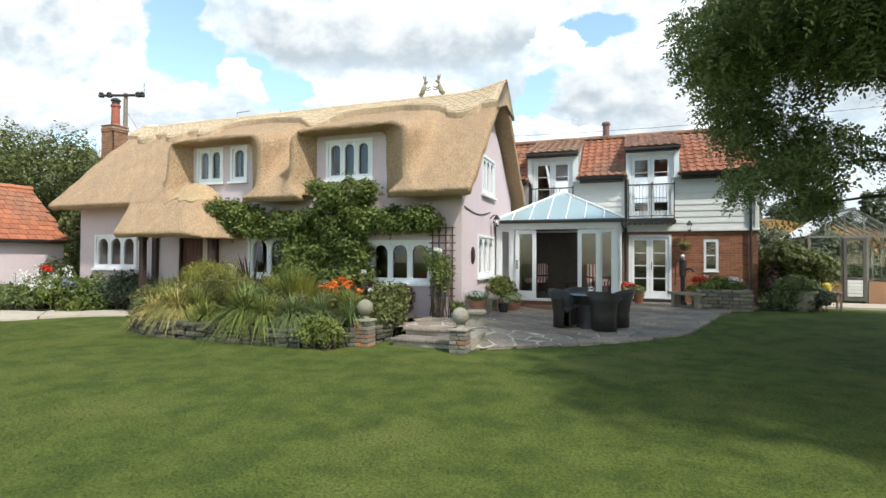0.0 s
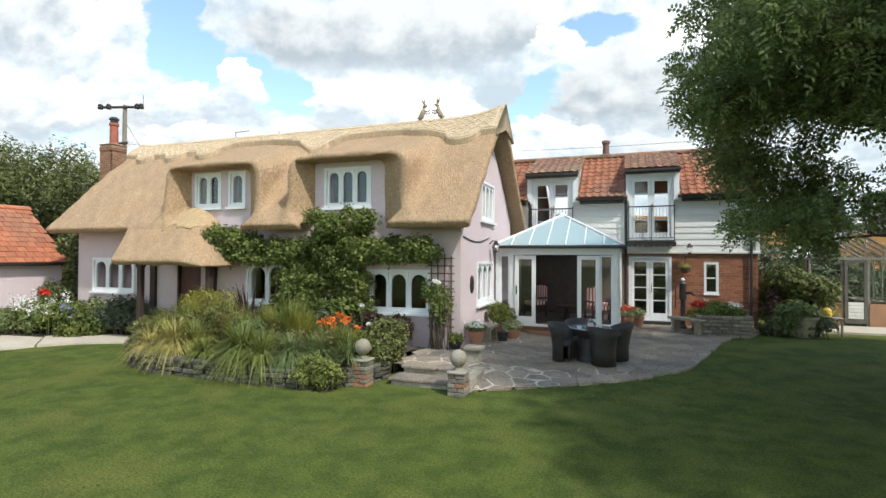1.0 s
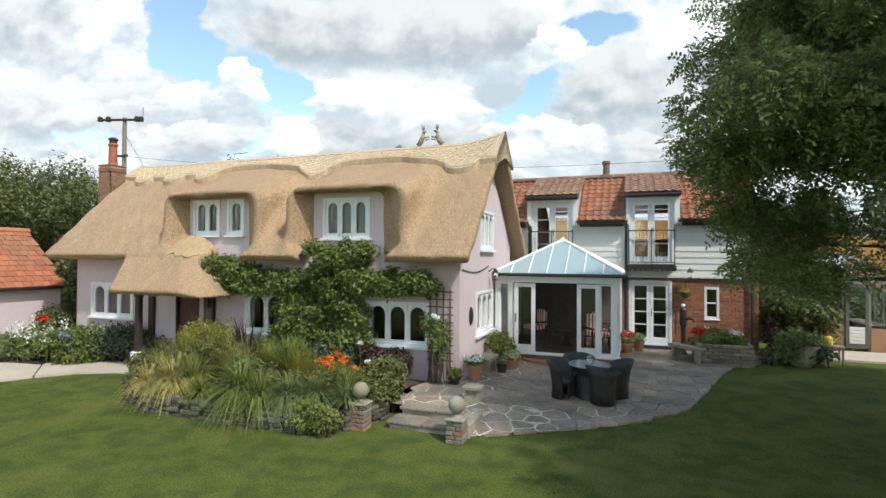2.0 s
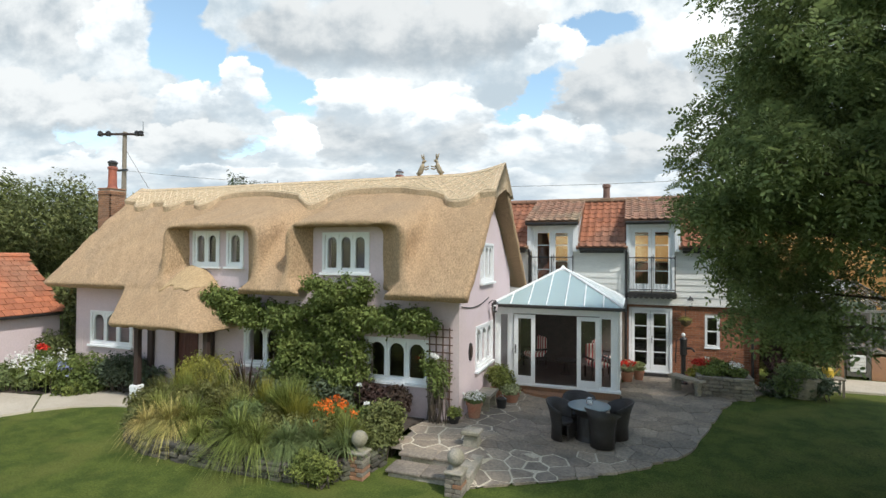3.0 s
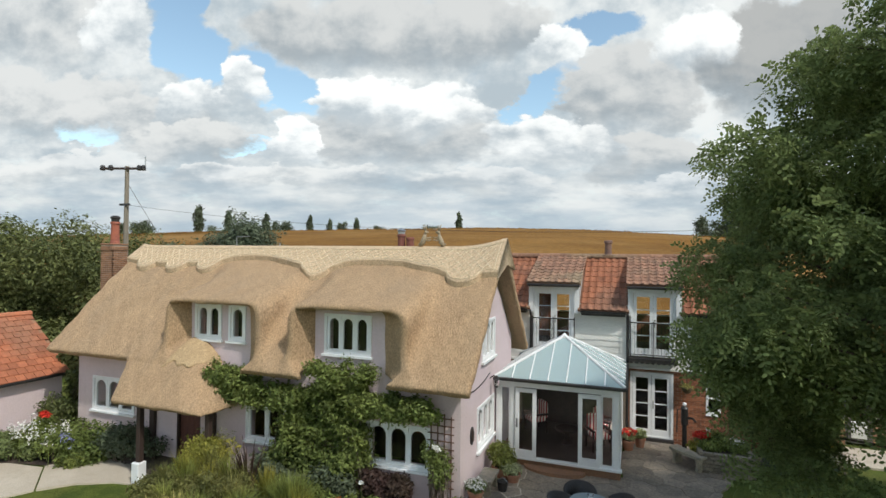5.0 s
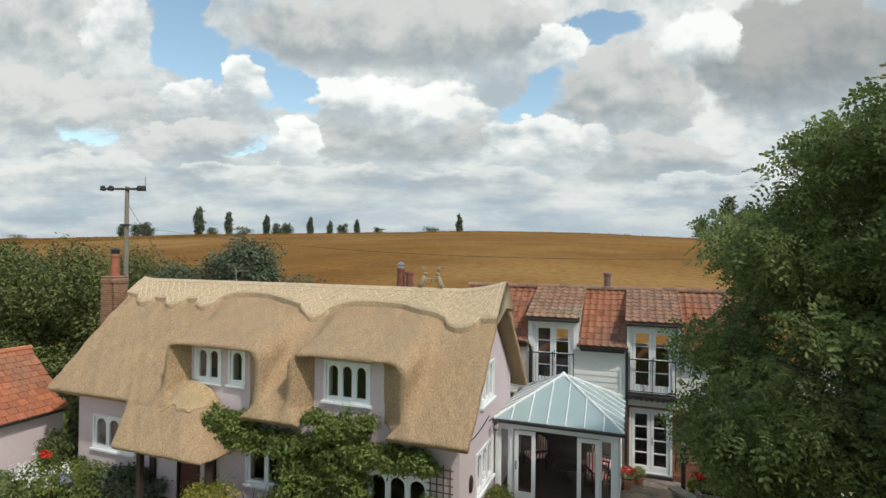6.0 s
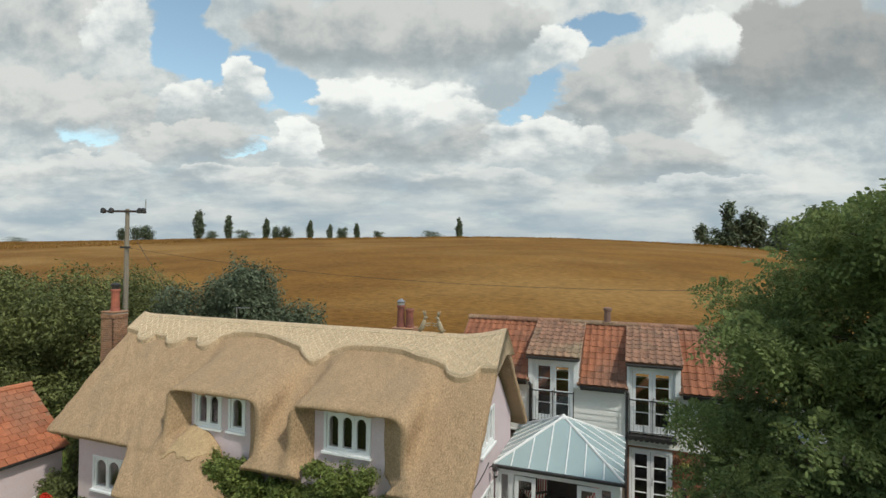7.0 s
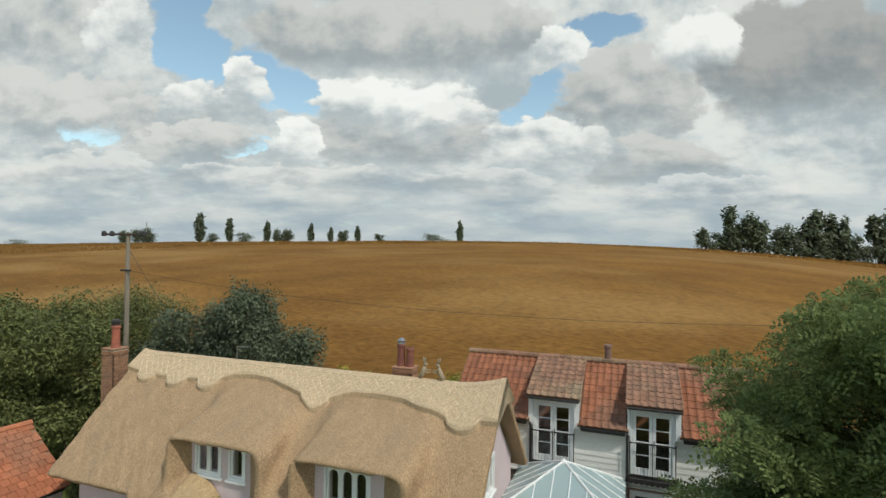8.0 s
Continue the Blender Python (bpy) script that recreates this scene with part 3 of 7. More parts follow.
def build_ground():
    def steps(lo, hi, n, soft):
        t = np.linspace(math.asinh(lo / soft), math.asinh(hi / soft), n)
        return [soft * math.sinh(a) for a in t]
    xs, ys = steps(-900, 900, 130, 12.0), steps(-120, 1400, 150, 14.0)
    vs = [(x, y, ground_z(x, y)) for y in ys for x in xs]
    n = len(xs)
    fs = [(j * n + i, j * n + i + 1, (j + 1) * n + i + 1, (j + 1) * n + i) for j in range(len(ys) - 1) for i in range(n - 1)]
    me = raw_mesh("ground", vs, fs, LAWN, True)
    me.materials.append(FIELD)
    for p in me.polygons:
        if p.center.y > 25.5:
            p.material_index = 1
    return tagged(new("ground", me), "mown green lawn running into a ripe golden cornfield hill", "ground", kind="structure")


build_ground()

# ---- thatched cottage ----
COT_L, COT_R, COT_F, COT_B = -16.6, -3.69, 11.74, 17.06
RIDGE_Y = 14.4
BAYS = [(-12.25, -9.22, -11.93, -9.83), (-8.06, -5.0, -7.72, -5.70)]     # hood from, to; opening from, to


def smooth_min(a, b, k):
    hh = np.clip(0.5 + 0.5 * (b - a) / k, 0, 1)
    return b * (1 - hh) + a * hh - k * hh * (1 - hh)


def smooth_max(a, b, k):
    return -smooth_min(-a, -b, k)


def ridge_lift(x):
    """The ridge turns up at both gables."""
    return 0.26 * np.clip((x + 4.75) / 1.5, 0, 1) ** 2 + 0.2 * np.clip((-16.4 - x) / 1.2, 0, 1) ** 2


def outer_field(x, y, z):
    """Below the weathered outside of the thatch: negative."""
    f = np.abs(y - RIDGE_Y)
    steep = (z - (3.2 + 1.02 * (3.45 - f))) * 0.70
    crown = (z - (6.34 + ridge_lift(x) - 0.72 * f)) * 0.81
    body = smooth_max(steep, crown, 0.18)
    for h0, h1, _, _ in BAYS:
        c, w = (h0 + h1) / 2, (h1 - h0) / 2 + 0.16
        top = (z - (4.97 + 0.34 * (y - 11.2) - 0.10 * np.clip(np.abs(x - c) / w, 0, 1.3) ** 4)) * 0.95
        hood = smooth_max(top, np.abs(x - c) - w, 0.42)
        hood = smooth_max(hood, 11.2 - y, 0.06)
        hood = smooth_max(hood, y - 13.7, 0.2)
        body = smooth_min(body, hood, 0.36)
    return body


def porch_outer(x, y, z):
    """The main slope runs on down over the door and rolls round into a hip on its right."""
    front = (z - (3.2 + 1.02 * (y - 10.95))) * 0.70
    side = (z - (3.86 - 1.22 * (x + 11.35))) * 0.63
    return smooth_max(smooth_max(front, side, 0.55), (z - 3.80 - 0.25 * (y - 11.6)) * 0.95, 0.3)


def thatch_field(x, y, z):
    out = outer_field(x, y, z)
    thick = 0.23
    # inside of the main slopes and of the two hoods, the bays splayed outwards
    room = out + thick
    for h0, h1, _, _ in BAYS:
        room = np.maximum(room, -np.maximum(np.maximum(h0 - 0.5 - x, x - h1 - 0.5), np.maximum(y - 12.05, 3.25 - z)))
    for h0, h1, o0, o1 in BAYS:
        q = np.clip((y - 11.2) / 0.54, 0, 1)
        pinch = 0.46 * np.clip((3.5 - z) / 0.5, 0, 1.2) * (1 - q)
        left, right = h0 + (o0 - h0) * q + pinch, h1 + (o1 - h1) * q - pinch
        bay = smooth_max(np.maximum(left - x, z - 4.86), x - right, 0.34)
        bay = smooth_max(bay, z - 4.84, 0.05)
        room = np.minimum(room, np.maximum(bay, y - 12.3))
    shell = smooth_max(out, -room, 0.04)
    # eaves cut square to the slope
    eave = np.where(y < RIDGE_Y, -((y - 10.95) * 0.68 + (z - 3.2) * 0.73), -((17.85 - y) * 0.68 + (z - 3.2) * 0.73))
    shell = smooth_max(shell, eave, 0.05)
    shell = smooth_max(shell, np.maximum(x + 3.27, -17.02 - x), 0.05)
    # porch
    po = porch_outer(x, y, z)
    pshell = smooth_max(po, -(po + 0.23), 0.04)
    pshell = smooth_max(pshell, -((y - 10.03) * 0.62 + (z - 2.26) * 0.78), 0.05)
    pshell = smooth_max(pshell, 2.12 - z, 0.05)
    pshell = smooth_max(pshell, -13.05 - 0.6 * (y - 10.2) - x, 0.08)
    pshell = np.maximum(pshell, y - 11.72)
    return smooth_min(shell, pshell, 0.10)


def build_thatch():
    h = 0.06
    org = (-17.2, 9.6, 1.95)
    nx, ny, nz = int(14.1 / h), int(8.5 / h), int(4.95 / h)
    X, Y, Z = np.meshgrid(*(org[a] + h * np.arange(n) for a, n in enumerate((nx, ny, nz))), indexing="ij")
    F = thatch_field(X, Y, Z)
    F += 0.012 * np.sin(X * 5.1 + 2 * np.sin(Y * 2.3)) * np.sin(Z * 4.7 + X) + 0.008 * np.sin(X * 13 + Z * 3) * np.sin(Y * 11)
    v, f = surface_nets(F, org, h)
    return raw_mesh("thatch_roof", v.tolist(), f.tolist(), THATCH, True)


def outer_height(x, y):
    """Height of the thatch's outside, by halving."""
    lo, hi = np.full(np.shape(x), 2.0), np.full(np.shape(x), 8.0)
    for _ in range(28):
        m = (lo + hi) / 2
        neg = outer_field(x, y, m) < 0
        lo, hi = np.where(neg, m, lo), np.where(neg, hi, m)
    return (lo + hi) / 2


cottage = thing("cottage", "pink rendered cottage under a deep golden thatched roof", "house", (-10, 14, 0.1))
roof_ob = new("thatch_roof", build_thatch())
hang(roof_ob, cottage)["label"] = "thick combed straw thatch with two eyebrow dormers"


def cap_edge(x):
    """How far down the front slope the block-cut ridge reaches, measured level from the ridge."""
    def bump(c, r, d):
        return d * np.sqrt(np.clip(1 - ((x - c) / r) ** 2, 0, 1))
    # swept up over the hoods of the two dormers, down between them
    base = np.interp(x, (-17.1, -15.3, -13.0, -12.4, -11.6, -10.9, -10.2, -9.5, -8.9, -8.4, -7.8, -7.0, -6.1, -5.5, -4.8, -3.2),
                     (0.70, 0.84, 0.78, 0.56, 0.48, 0.55, 0.76, 0.96, 1.01, 0.90, 0.75, 0.70, 0.76, 0.96, 1.01, 1.05))
    for c, r, d in ((-15.98, 0.42, 0.25), (-14.56, 0.42, 0.26), (-13.21, 0.42, 0.28), (-8.92, 0.48, 0.23), (-4.2, 0.48, 0.25)):
        base = base + bump(c, r, d)
    return base


def build_cap():
    xs = np.linspace(-17.06, -3.22, 330)
    s = Shape()
    rows = 12
    grid = []
    front = cap_edge(xs)
    for k in range(rows + 1):
        y = RIDGE_Y - front * (k / rows)
        grid.append((xs, y, outer_height(xs, y) + 0.165))
    back = []
    for k in range(1, 7):
        y = RIDGE_Y + 1.05 * k / 6
        back.append((xs, np.full_like(xs, y), outer_height(xs, np.full_like(xs, y)) + 0.165))
    lip_y = RIDGE_Y - front + 0.03
    lip = (xs, lip_y, outer_height(xs, lip_y) - 0.03)
    lines = [lip] + grid[::-1] + back
    vs = []
    for gx, gy, gz in lines:
        vs += list(zip(gx.tolist(), gy.tolist(), gz.tolist()))
    n = len(xs)
    fs = [(j * n + i, j * n + i + 1, (j + 1) * n + i + 1, (j + 1) * n + i) for j in range(len(lines) - 1) for i in range(n - 1)]
    # closed ends
    for i in (0, n - 1):
        col = [j * n + i for j in range(len(lines))]
        vs += [(xs[i], RIDGE_Y, 6.0)]
        fs += [(col[j], col[j + 1], len(vs) - 1) for j in range(len(col) - 1)]
    s.add(vs, fs)
    return s




def build_apron():
    """Pale fresh reed laid over the top of the porch, its lower edge cut in waves."""
    h = 0.05
    org = (-12.6, 9.85, 2.15)
    X, Y, Z = np.meshgrid(*(org[a] + h * np.arange(n) for a, n in enumerate((int(3.0 / h), int(2.0 / h), int(2.0 / h)))), indexing="ij")
    po = porch_outer(X, Y, Z)
    F = smooth_max(po - 0.035, -(po + 0.08), 0.03)
    low = 3.16 + 0.05 * np.cos(X * 14.0 - Y * 5.0)
    F = smooth_max(F, low + 0.05 * np.sin(X * 9.0) - Z, 0.04)
    F = smooth_max(F, -((Y - 10.03) * 0.62 + (Z - 2.26) * 0.78) + 0.012, 0.03)
    F = np.maximum(F, np.maximum(-12.0 - X + 0.35 * (Z - 3.3), Y - 11.73))
    v, f = surface_nets(F, org, h)
    s = Shape()
    s.add(v.tolist(), f.tolist())
    return s


part("reed_apron", build_apron(), REED, cottage, "fresh pale reed apron over the porch", smooth=True, fix=False)
cap = part("ridge_cap", build_cap(), STRAW, cottage, "pale block-cut straw ridge with scalloped edge", smooth=True, fix=False)
for poly in cap.data.polygons:
    if poly.index < 329:
        poly.use_smooth = False


def build_liggers():
    """Split hazel rods pegged on the ridge: two long runs and crossed diamonds between them."""
    s = Shape()
    def strip(p):
        pts = np.array(p)
        z = outer_height(pts[:, 0], pts[:, 1]) + 0.18
        s.tube([(a, b, c) for a, b, c in zip(pts[:, 0], pts[:, 1], z)], 0.011, 4)
    for off in (0.16, 0.72):
        xs = np.linspace(-16.95, -3.3, 160)
        strip([(x, RIDGE_Y - (off if off < 0.5 else float(cap_edge(np.array([x]))[0]) - 0.07)) for x in xs])
    # crossed spars fill the band between the long runs
    x = -16.7
    while x < -3.6:
        d = float(min(cap_edge(np.array([x, x + 0.26])))) - 0.09
        n = max(1, int((d - 0.16) / 0.24 + 0.5))
        h = (d - 0.16) / n
        for i in range(n):
            a, b = RIDGE_Y - 0.16 - i * h, RIDGE_Y - 0.16 - (i + 1) * h
            strip([(x, a), (x + 0.13, (a + b) / 2), (x + 0.26, b)])
            strip([(x + 0.26, a), (x + 0.13, (a + b) / 2), (x, b)])
        x += 0.26
    for off in (-3.36,):
        ys = np.linspace(RIDGE_Y - 1.0, RIDGE_Y, 12)
        strip([(off, y) for y in ys])
    return s


part("hazel_sparring", build_liggers(), HAZEL, cottage, "pale split hazel rods crossed in diamonds")["kind"] = "stuff"

# windows of the cottage: along, along, sill, head, lights
FRONT_WINDOWS = [(-15.86, -14.2, 1.33, 2.27, 3), (-9.85, -8.62, 1.16, 2.17, 2), (-6.1, -4.5, 1.08, 2.03, 3),
                 (-11.72, -10.9, 3.83, 4.72, 2), (-10.5, -10.05, 3.83, 4.72, 1), (-7.36, -6.14, 3.72, 4.64, 3)]
GABLE_WINDOWS = [(13.55, 14.75, 3.45, 4.42, 3), (13.15, 14.7, 1.2, 2.22, 3)]
DOOR_OPEN = (-12.45, -11.55, 0.15, 2.2)


def front_top(a):
    for _, _, o0, o1 in BAYS:
        if o0 - 0.06 < a < o1 + 0.06:
            return 4.84
    return 3.3


wall_breaks = [COT_L, COT_R - 0.3] + [o for b in BAYS for o in (b[2] - 0.06, b[3] + 0.06)]
part("wall", wall_shape(on_front(COT_F), wall_breaks, 0.0, front_top,
                        [(w[0] - 0.003, w[1] + 0.003, w[2], w[3]) for w in FRONT_WINDOWS] + [DOOR_OPEN], 0.3), PINK, cottage, "pale pink lime-rendered wall", weld=True)


def gable_top(a):
    f = abs(a - RIDGE_Y)
    return min(2.78 + 1.02 * (3.45 - f), 5.84 - 0.72 * f)


knots = [COT_F - 0.003, COT_B, RIDGE_Y, RIDGE_Y - 1.2, RIDGE_Y + 1.2]
part("wall", wall_shape(on_gable(COT_R), knots, 0.0, gable_top, GABLE_WINDOWS, 0.3), PINK, cottage, weld=True)
part("wall", wall_shape(on_gable(COT_L + 0.3), knots, 0.0, gable_top, [], 0.3), PINK, cottage, weld=True)
part("wall", wall_shape(on_front(COT_B - 0.3), [COT_L, COT_R - 0.3], 0.0, lambda a: 3.3, [], 0.3), PINK, cottage, weld=True)
# unseen floors and partition, added in a shade-dark colour so the panes look dark
part("upper_floor", Shape().box(COT_L + 0.31, COT_R - 0.31, COT_F + 0.31, COT_B - 0.31, 2.5, 2.62), ROOM_SHADE, cottage)
part("room_floor", Shape().box(COT_L + 0.31, COT_R - 0.31, COT_F + 0.31, COT_B - 0.31, 0.0, 0.12), ROOM_SHADE, cottage)
part("partition", Shape().box(COT_L + 0.31, COT_R - 0.31, 14.3, 14.42, 0.12, 5.4), ROOM_SHADE, cottage)

for w in FRONT_WINDOWS:
    arched_window(on_front(COT_F), (w[0], COT_F, w[2]), *w, f"white {['', 'single', 'two', 'three'][w[4]]}-light window with round-headed dark panes in pink wall")
for w in GABLE_WINDOWS:
    arched_window(on_gable(COT_R), (COT_R, w[0], w[2]), *w, "white three-light window with round-headed panes in gable wall")

# ---- tiled wing behind ----
WING_F, WING_R, WING_L = 18.54, 3.8, -6.2
EAVE = (18.3, 4.45)
RIDGE = (20.75, 6.22)
CX0_, CX1_ = -3.6, -0.25
wing = thing("house_wing", "brick and cream weatherboard wing with red pantile roof", "house", (0, 20, 0.2))
FD = (0.02, 1.34, 0.34, 2.45)
BW = (2.29, 2.71, 1.27, 2.28)
BD = [(-3.2, -1.8, 3.0, 5.12), (0.03, 1.40, 3.0, 5.12)]
FRENCH = [FD] + BD
part("wall", wall_shape(on_front(WING_F + 0.02), [WING_L, WING_R - 0.02] + [b for d in BD for b in d[:2]], 0.0,
                        lambda a: 5.2 if any(d[0] < a < d[1] for d in BD) else 4.5, [FD, BW] + BD, 0.25), MORTAR, wing, weld=True)
pitch_wing = (RIDGE[1] - EAVE[1]) / (RIDGE[0] - EAVE[0])
part("wall", Shape().prism([(WING_F + 0.275, 0), (22.9, 0), (22.9, 4.5), (RIDGE[0], RIDGE[1] - 0.16), (WING_F + 0.275, 4.5)], on_gable(WING_R), 0.0, 0.25), BRICK, wing, "red brick gable end")
part("wall", Shape().prism([(WING_F + 0.275, 0), (22.9, 0), (22.9, 4.5), (RIDGE[0], RIDGE[1] - 0.16), (WING_F + 0.275, 4.5)], on_gable(WING_L + 0.25), 0.0, 0.25), BRICK, wing)
REAR = [(-3.15, -2.12, 3.9, 5.05), (0.0, 1.75, 3.9, 5.05)]      # windows at the back of the upper rooms
part("wall", wall_shape(on_front(22.65), [WING_L + 0.25, WING_R - 0.25], 0.0, lambda a: 5.15 if any(r[0] < a < r[1] for r in REAR) else 4.5, REAR, 0.25), BRICK, wing, weld=True)
for r in REAR:
    rear = thing("window", "white rear window of the upper room", "window", (r[0], 22.65, r[2]), group="rear windows")
    s = Shape()
    rect_frame(s, on_front(22.65), r[0] + 0.002, r[1] - 0.002, r[2] + 0.002, r[3] - 0.002, 0.05, 0.05, 0.12)
    part("frame", s, WHITE, rear)
    part("pane", Shape().prism([(r[0] + 0.04, r[2] + 0.04), (r[1] - 0.04, r[2] + 0.04), (r[1] - 0.04, r[3] - 0.04), (r[0] + 0.04, r[3] - 0.04)], on_front(22.65), 0.08, 0.086), GLASS, rear).visible_shadow = False
# unseen floors and partition, added with the room's shade in their colour
part("upper_floor", Shape().box(WING_L + 0.26, WING_R - 0.26, WING_F + 0.3, 22.6, 2.7, 2.85), ROOM_SHADE, wing)
part("room_floor", Shape().box(WING_L + 0.26, WING_R - 0.26, WING_F + 0.3, 22.6, 0.1, 0.3), ROOM_SHADE, wing)
# dark sheet over the house wall: the conservatory's inner shade as colour
part("lining", Shape().box(CX0_, CX1_, WING_F - 0.05, WING_F + 0.015, 0.4, 2.7), ROOM_SHADE, wing)
part("partition", Shape().box(WING_L + 0.26, WING_R - 0.26, 21.4, 21.5, 0.3, 2.69), ROOM_SHADE, wing)

DORMERS = [(-3.42, -1.58), (-0.12, 1.62)]


def slope_slab(x0, x1, lo, hi, t):
    """A sloping deck between two (y, z) edges."""
    n = Vector((0, -(hi[1] - lo[1]), hi[0] - lo[0])).normalized() * t
    s = Shape()
    a = [(x0, lo[0], lo[1]), (x1, lo[0], lo[1]), (x1, hi[0], hi[1]), (x0, hi[0], hi[1])]
    s.add(a + [(p[0], p[1] - n.y, p[2] - n.z) for p in a], [(0, 1, 2, 3), (7, 6, 5, 4), (0, 4, 5, 1), (1, 5, 6, 2), (2, 6, 7, 3), (3, 7, 4, 0)])
    return s


spans = [(WING_L - 0.1, DORMERS[0][0] + 0.1), (DORMERS[0][1] - 0.1, DORMERS[1][0] + 0.1), (DORMERS[1][1] - 0.1, WING_R + 0.08)]
for x0, x1 in spans:
    part("roof", slope_slab(x0, x1, EAVE, RIDGE, 0.1), OLD_PANTILE, wing)
rear_cuts = [WING_L - 0.1] + [c for r in REAR for c in (r[0] - 0.1, r[1] + 0.1)] + [WING_R + 0.08]
for k, (x0, x1) in enumerate(zip(rear_cuts, rear_cuts[1:])):
    part("roof", slope_slab(x0, x1, (23.2, 5.3 if k % 2 else 4.45), RIDGE, -0.1), PANTILE, wing)
for x0, x1 in DORMERS:
    part("dormer_roof", slope_slab(x0, x1, (18.22, 5.34), (RIDGE[0] - 0.05, RIDGE[1] + 0.02), 0.09), OLD_PANTILE, wing, "lichened catslide dormer roof")
    for xa, xb in ((x0 + 0.06, x0 + 0.14), (x1 - 0.14, x1 - 0.06)):
        part("dormer_cheek", Shape().prism([(WING_F - 0.14, 4.3), (WING_F - 0.14, 5.29), (20.5, 6.0), (20.2, 5.7), (18.7, 4.4)], lambda a, b, d: (d, a, b), xa, xb), LEADING, wing, "lead-clad dormer side")


def pantile_mesh(name, w, ln, mat):
    """One S-shaped clay tile, lying in its own x (across) and y (up the slope)."""
    prof = [(-w / 2, 0.028), (-w / 2 + 0.03, 0.034), (-w / 4, 0.012), (0.0, 0.0), (w / 4, 0.012), (w / 2 - 0.02, 0.042), (w / 2 + 0.012, 0.036)]
    n = len(prof)
    vs = [(a, 0, b + 0.022) for a, b in prof] + [(a, ln, b) for a, b in prof] + [(a, 0, b) for a, b in prof]
    fs = [(i, i + 1, n + i + 1, n + i) for i in range(n - 1)] + [(2 * n + i, 2 * n + i + 1, i + 1, i) for i in range(n - 1)]
    return raw_mesh(name, vs, fs, mat, False)


def lay_tiles(parent, me, x0, x1, lo, hi, w, step, rng, keep=lambda x, k: True, lift=0.012):
    """Courses of tiles on a slope, each tile an object on one shared mesh."""
    run = Vector((0, hi[0] - lo[0], hi[1] - lo[1]))
    ang = math.atan2(run.z, run.y)
    rows, cols = int(run.length / step + 0.5), int((x1 - x0) / w + 0.5)
    dw, ds = (x1 - x0) / cols, run.length / rows
    up = Vector((0, -math.sin(ang), math.cos(ang)))
    for k in range(rows):
        for i in range(cols):
            x = x0 + (i + 0.5) * dw
            if not keep(x, k):
                continue
            p = Vector((x, lo[0], lo[1])) + run.normalized() * (k * ds - 0.02) + up * (lift + 0.006 * rng.random())
            piece("pantile", me, parent, Matrix.Translation(p) @ Matrix.Rotation(ang + rng.uniform(-0.015, 0.015), 4, "X") @ Matrix.Rotation(rng.uniform(-0.012, 0.012), 4, "Z") @ Matrix.Diagonal((dw / w, 1, 1, 1)))


# conservatory
CX0, CX1, CY0, CY1, CZ0, CZ1 = -3.64, -0.2, 14.9, 18.5, 0.46, 2.72
CAPEX = (-1.92, 16.75, 3.74)
conserv = thing("conservatory", "white timber conservatory with pyramid glass roof and doors slid open", "conservatory", (-1.9, 16.7, 0.2))
part("base", Shape().box(CX0, CX1, CY0, CY1, 0.1, CZ0, 0.02), OLD_BRICK, conserv)
part("floor_tiles", Shape().box(CX0 + 0.1, CX1 - 0.1, CY0 + 0.15, CY1, CZ0, CZ0 + 0.02), material("quarry_tile", (0.075, 0.05, 0.042), (0.055, 0.038, 0.032), rough=0.45, scale=2), conserv)
part("sill", Shape().box(CX0 + 0.4, CX1 + 0.04, CY0 - 0.06, CY0 + 0.12, CZ0 - 0.02, CZ0 + 0.05, 0.012), WHITE, conserv)


def glazed_leaf(name, parent, to3d, a0, a1, b0, b1, d0, d1, stile=0.085, foot=0.2, bars=0, label="", head=None):
    """A framed glass leaf: stiles, rails, bars and one pane a light."""
    s = Shape()
    head = head or stile
    s.prism([(a0, b0), (a0 + stile, b0), (a0 + stile, b1), (a0, b1)], to3d, d0, d1)
    s.prism([(a1 - stile, b0), (a1, b0), (a1, b1), (a1 - stile, b1)], to3d, d0, d1)
    s.prism([(a0 + stile, b1 - head), (a1 - stile, b1 - head), (a1 - stile, b1), (a0 + stile, b1)], to3d, d0, d1)
    s.prism([(a0 + stile, b0), (a1 - stile, b0), (a1 - stile, b0 + foot), (a0 + stile, b0 + foot)], to3d, d0, d1)
    leaf = part(name, s, WHITE, parent, label)
    lo, hi = b0 + foot, b1 - head
    for k in range(1, bars + 1):
        z = lo + (hi - lo) * k / (bars + 1)
        part("glazing_bar", Shape().prism([(a0 + stile, z - 0.014), (a1 - stile, z - 0.014), (a1 - stile, z + 0.014), (a0 + stile, z + 0.014)], to3d, d0 + 0.008, d1 - 0.008), WHITE, leaf)
    for k in range(bars + 1):
        z0, z1 = lo + (hi - lo) * k / (bars + 1), lo + (hi - lo) * (k + 1) / (bars + 1)
        dm = (d0 + d1) / 2
        p = part("pane", Shape().prism([(a0 + stile - 0.01, z0), (a1 - stile + 0.01, z0), (a1 - stile + 0.01, z1), (a0 + stile - 0.01, z1)], to3d, dm, dm + 0.006), GLASS, leaf)
        p.visible_shadow = False
    return leaf


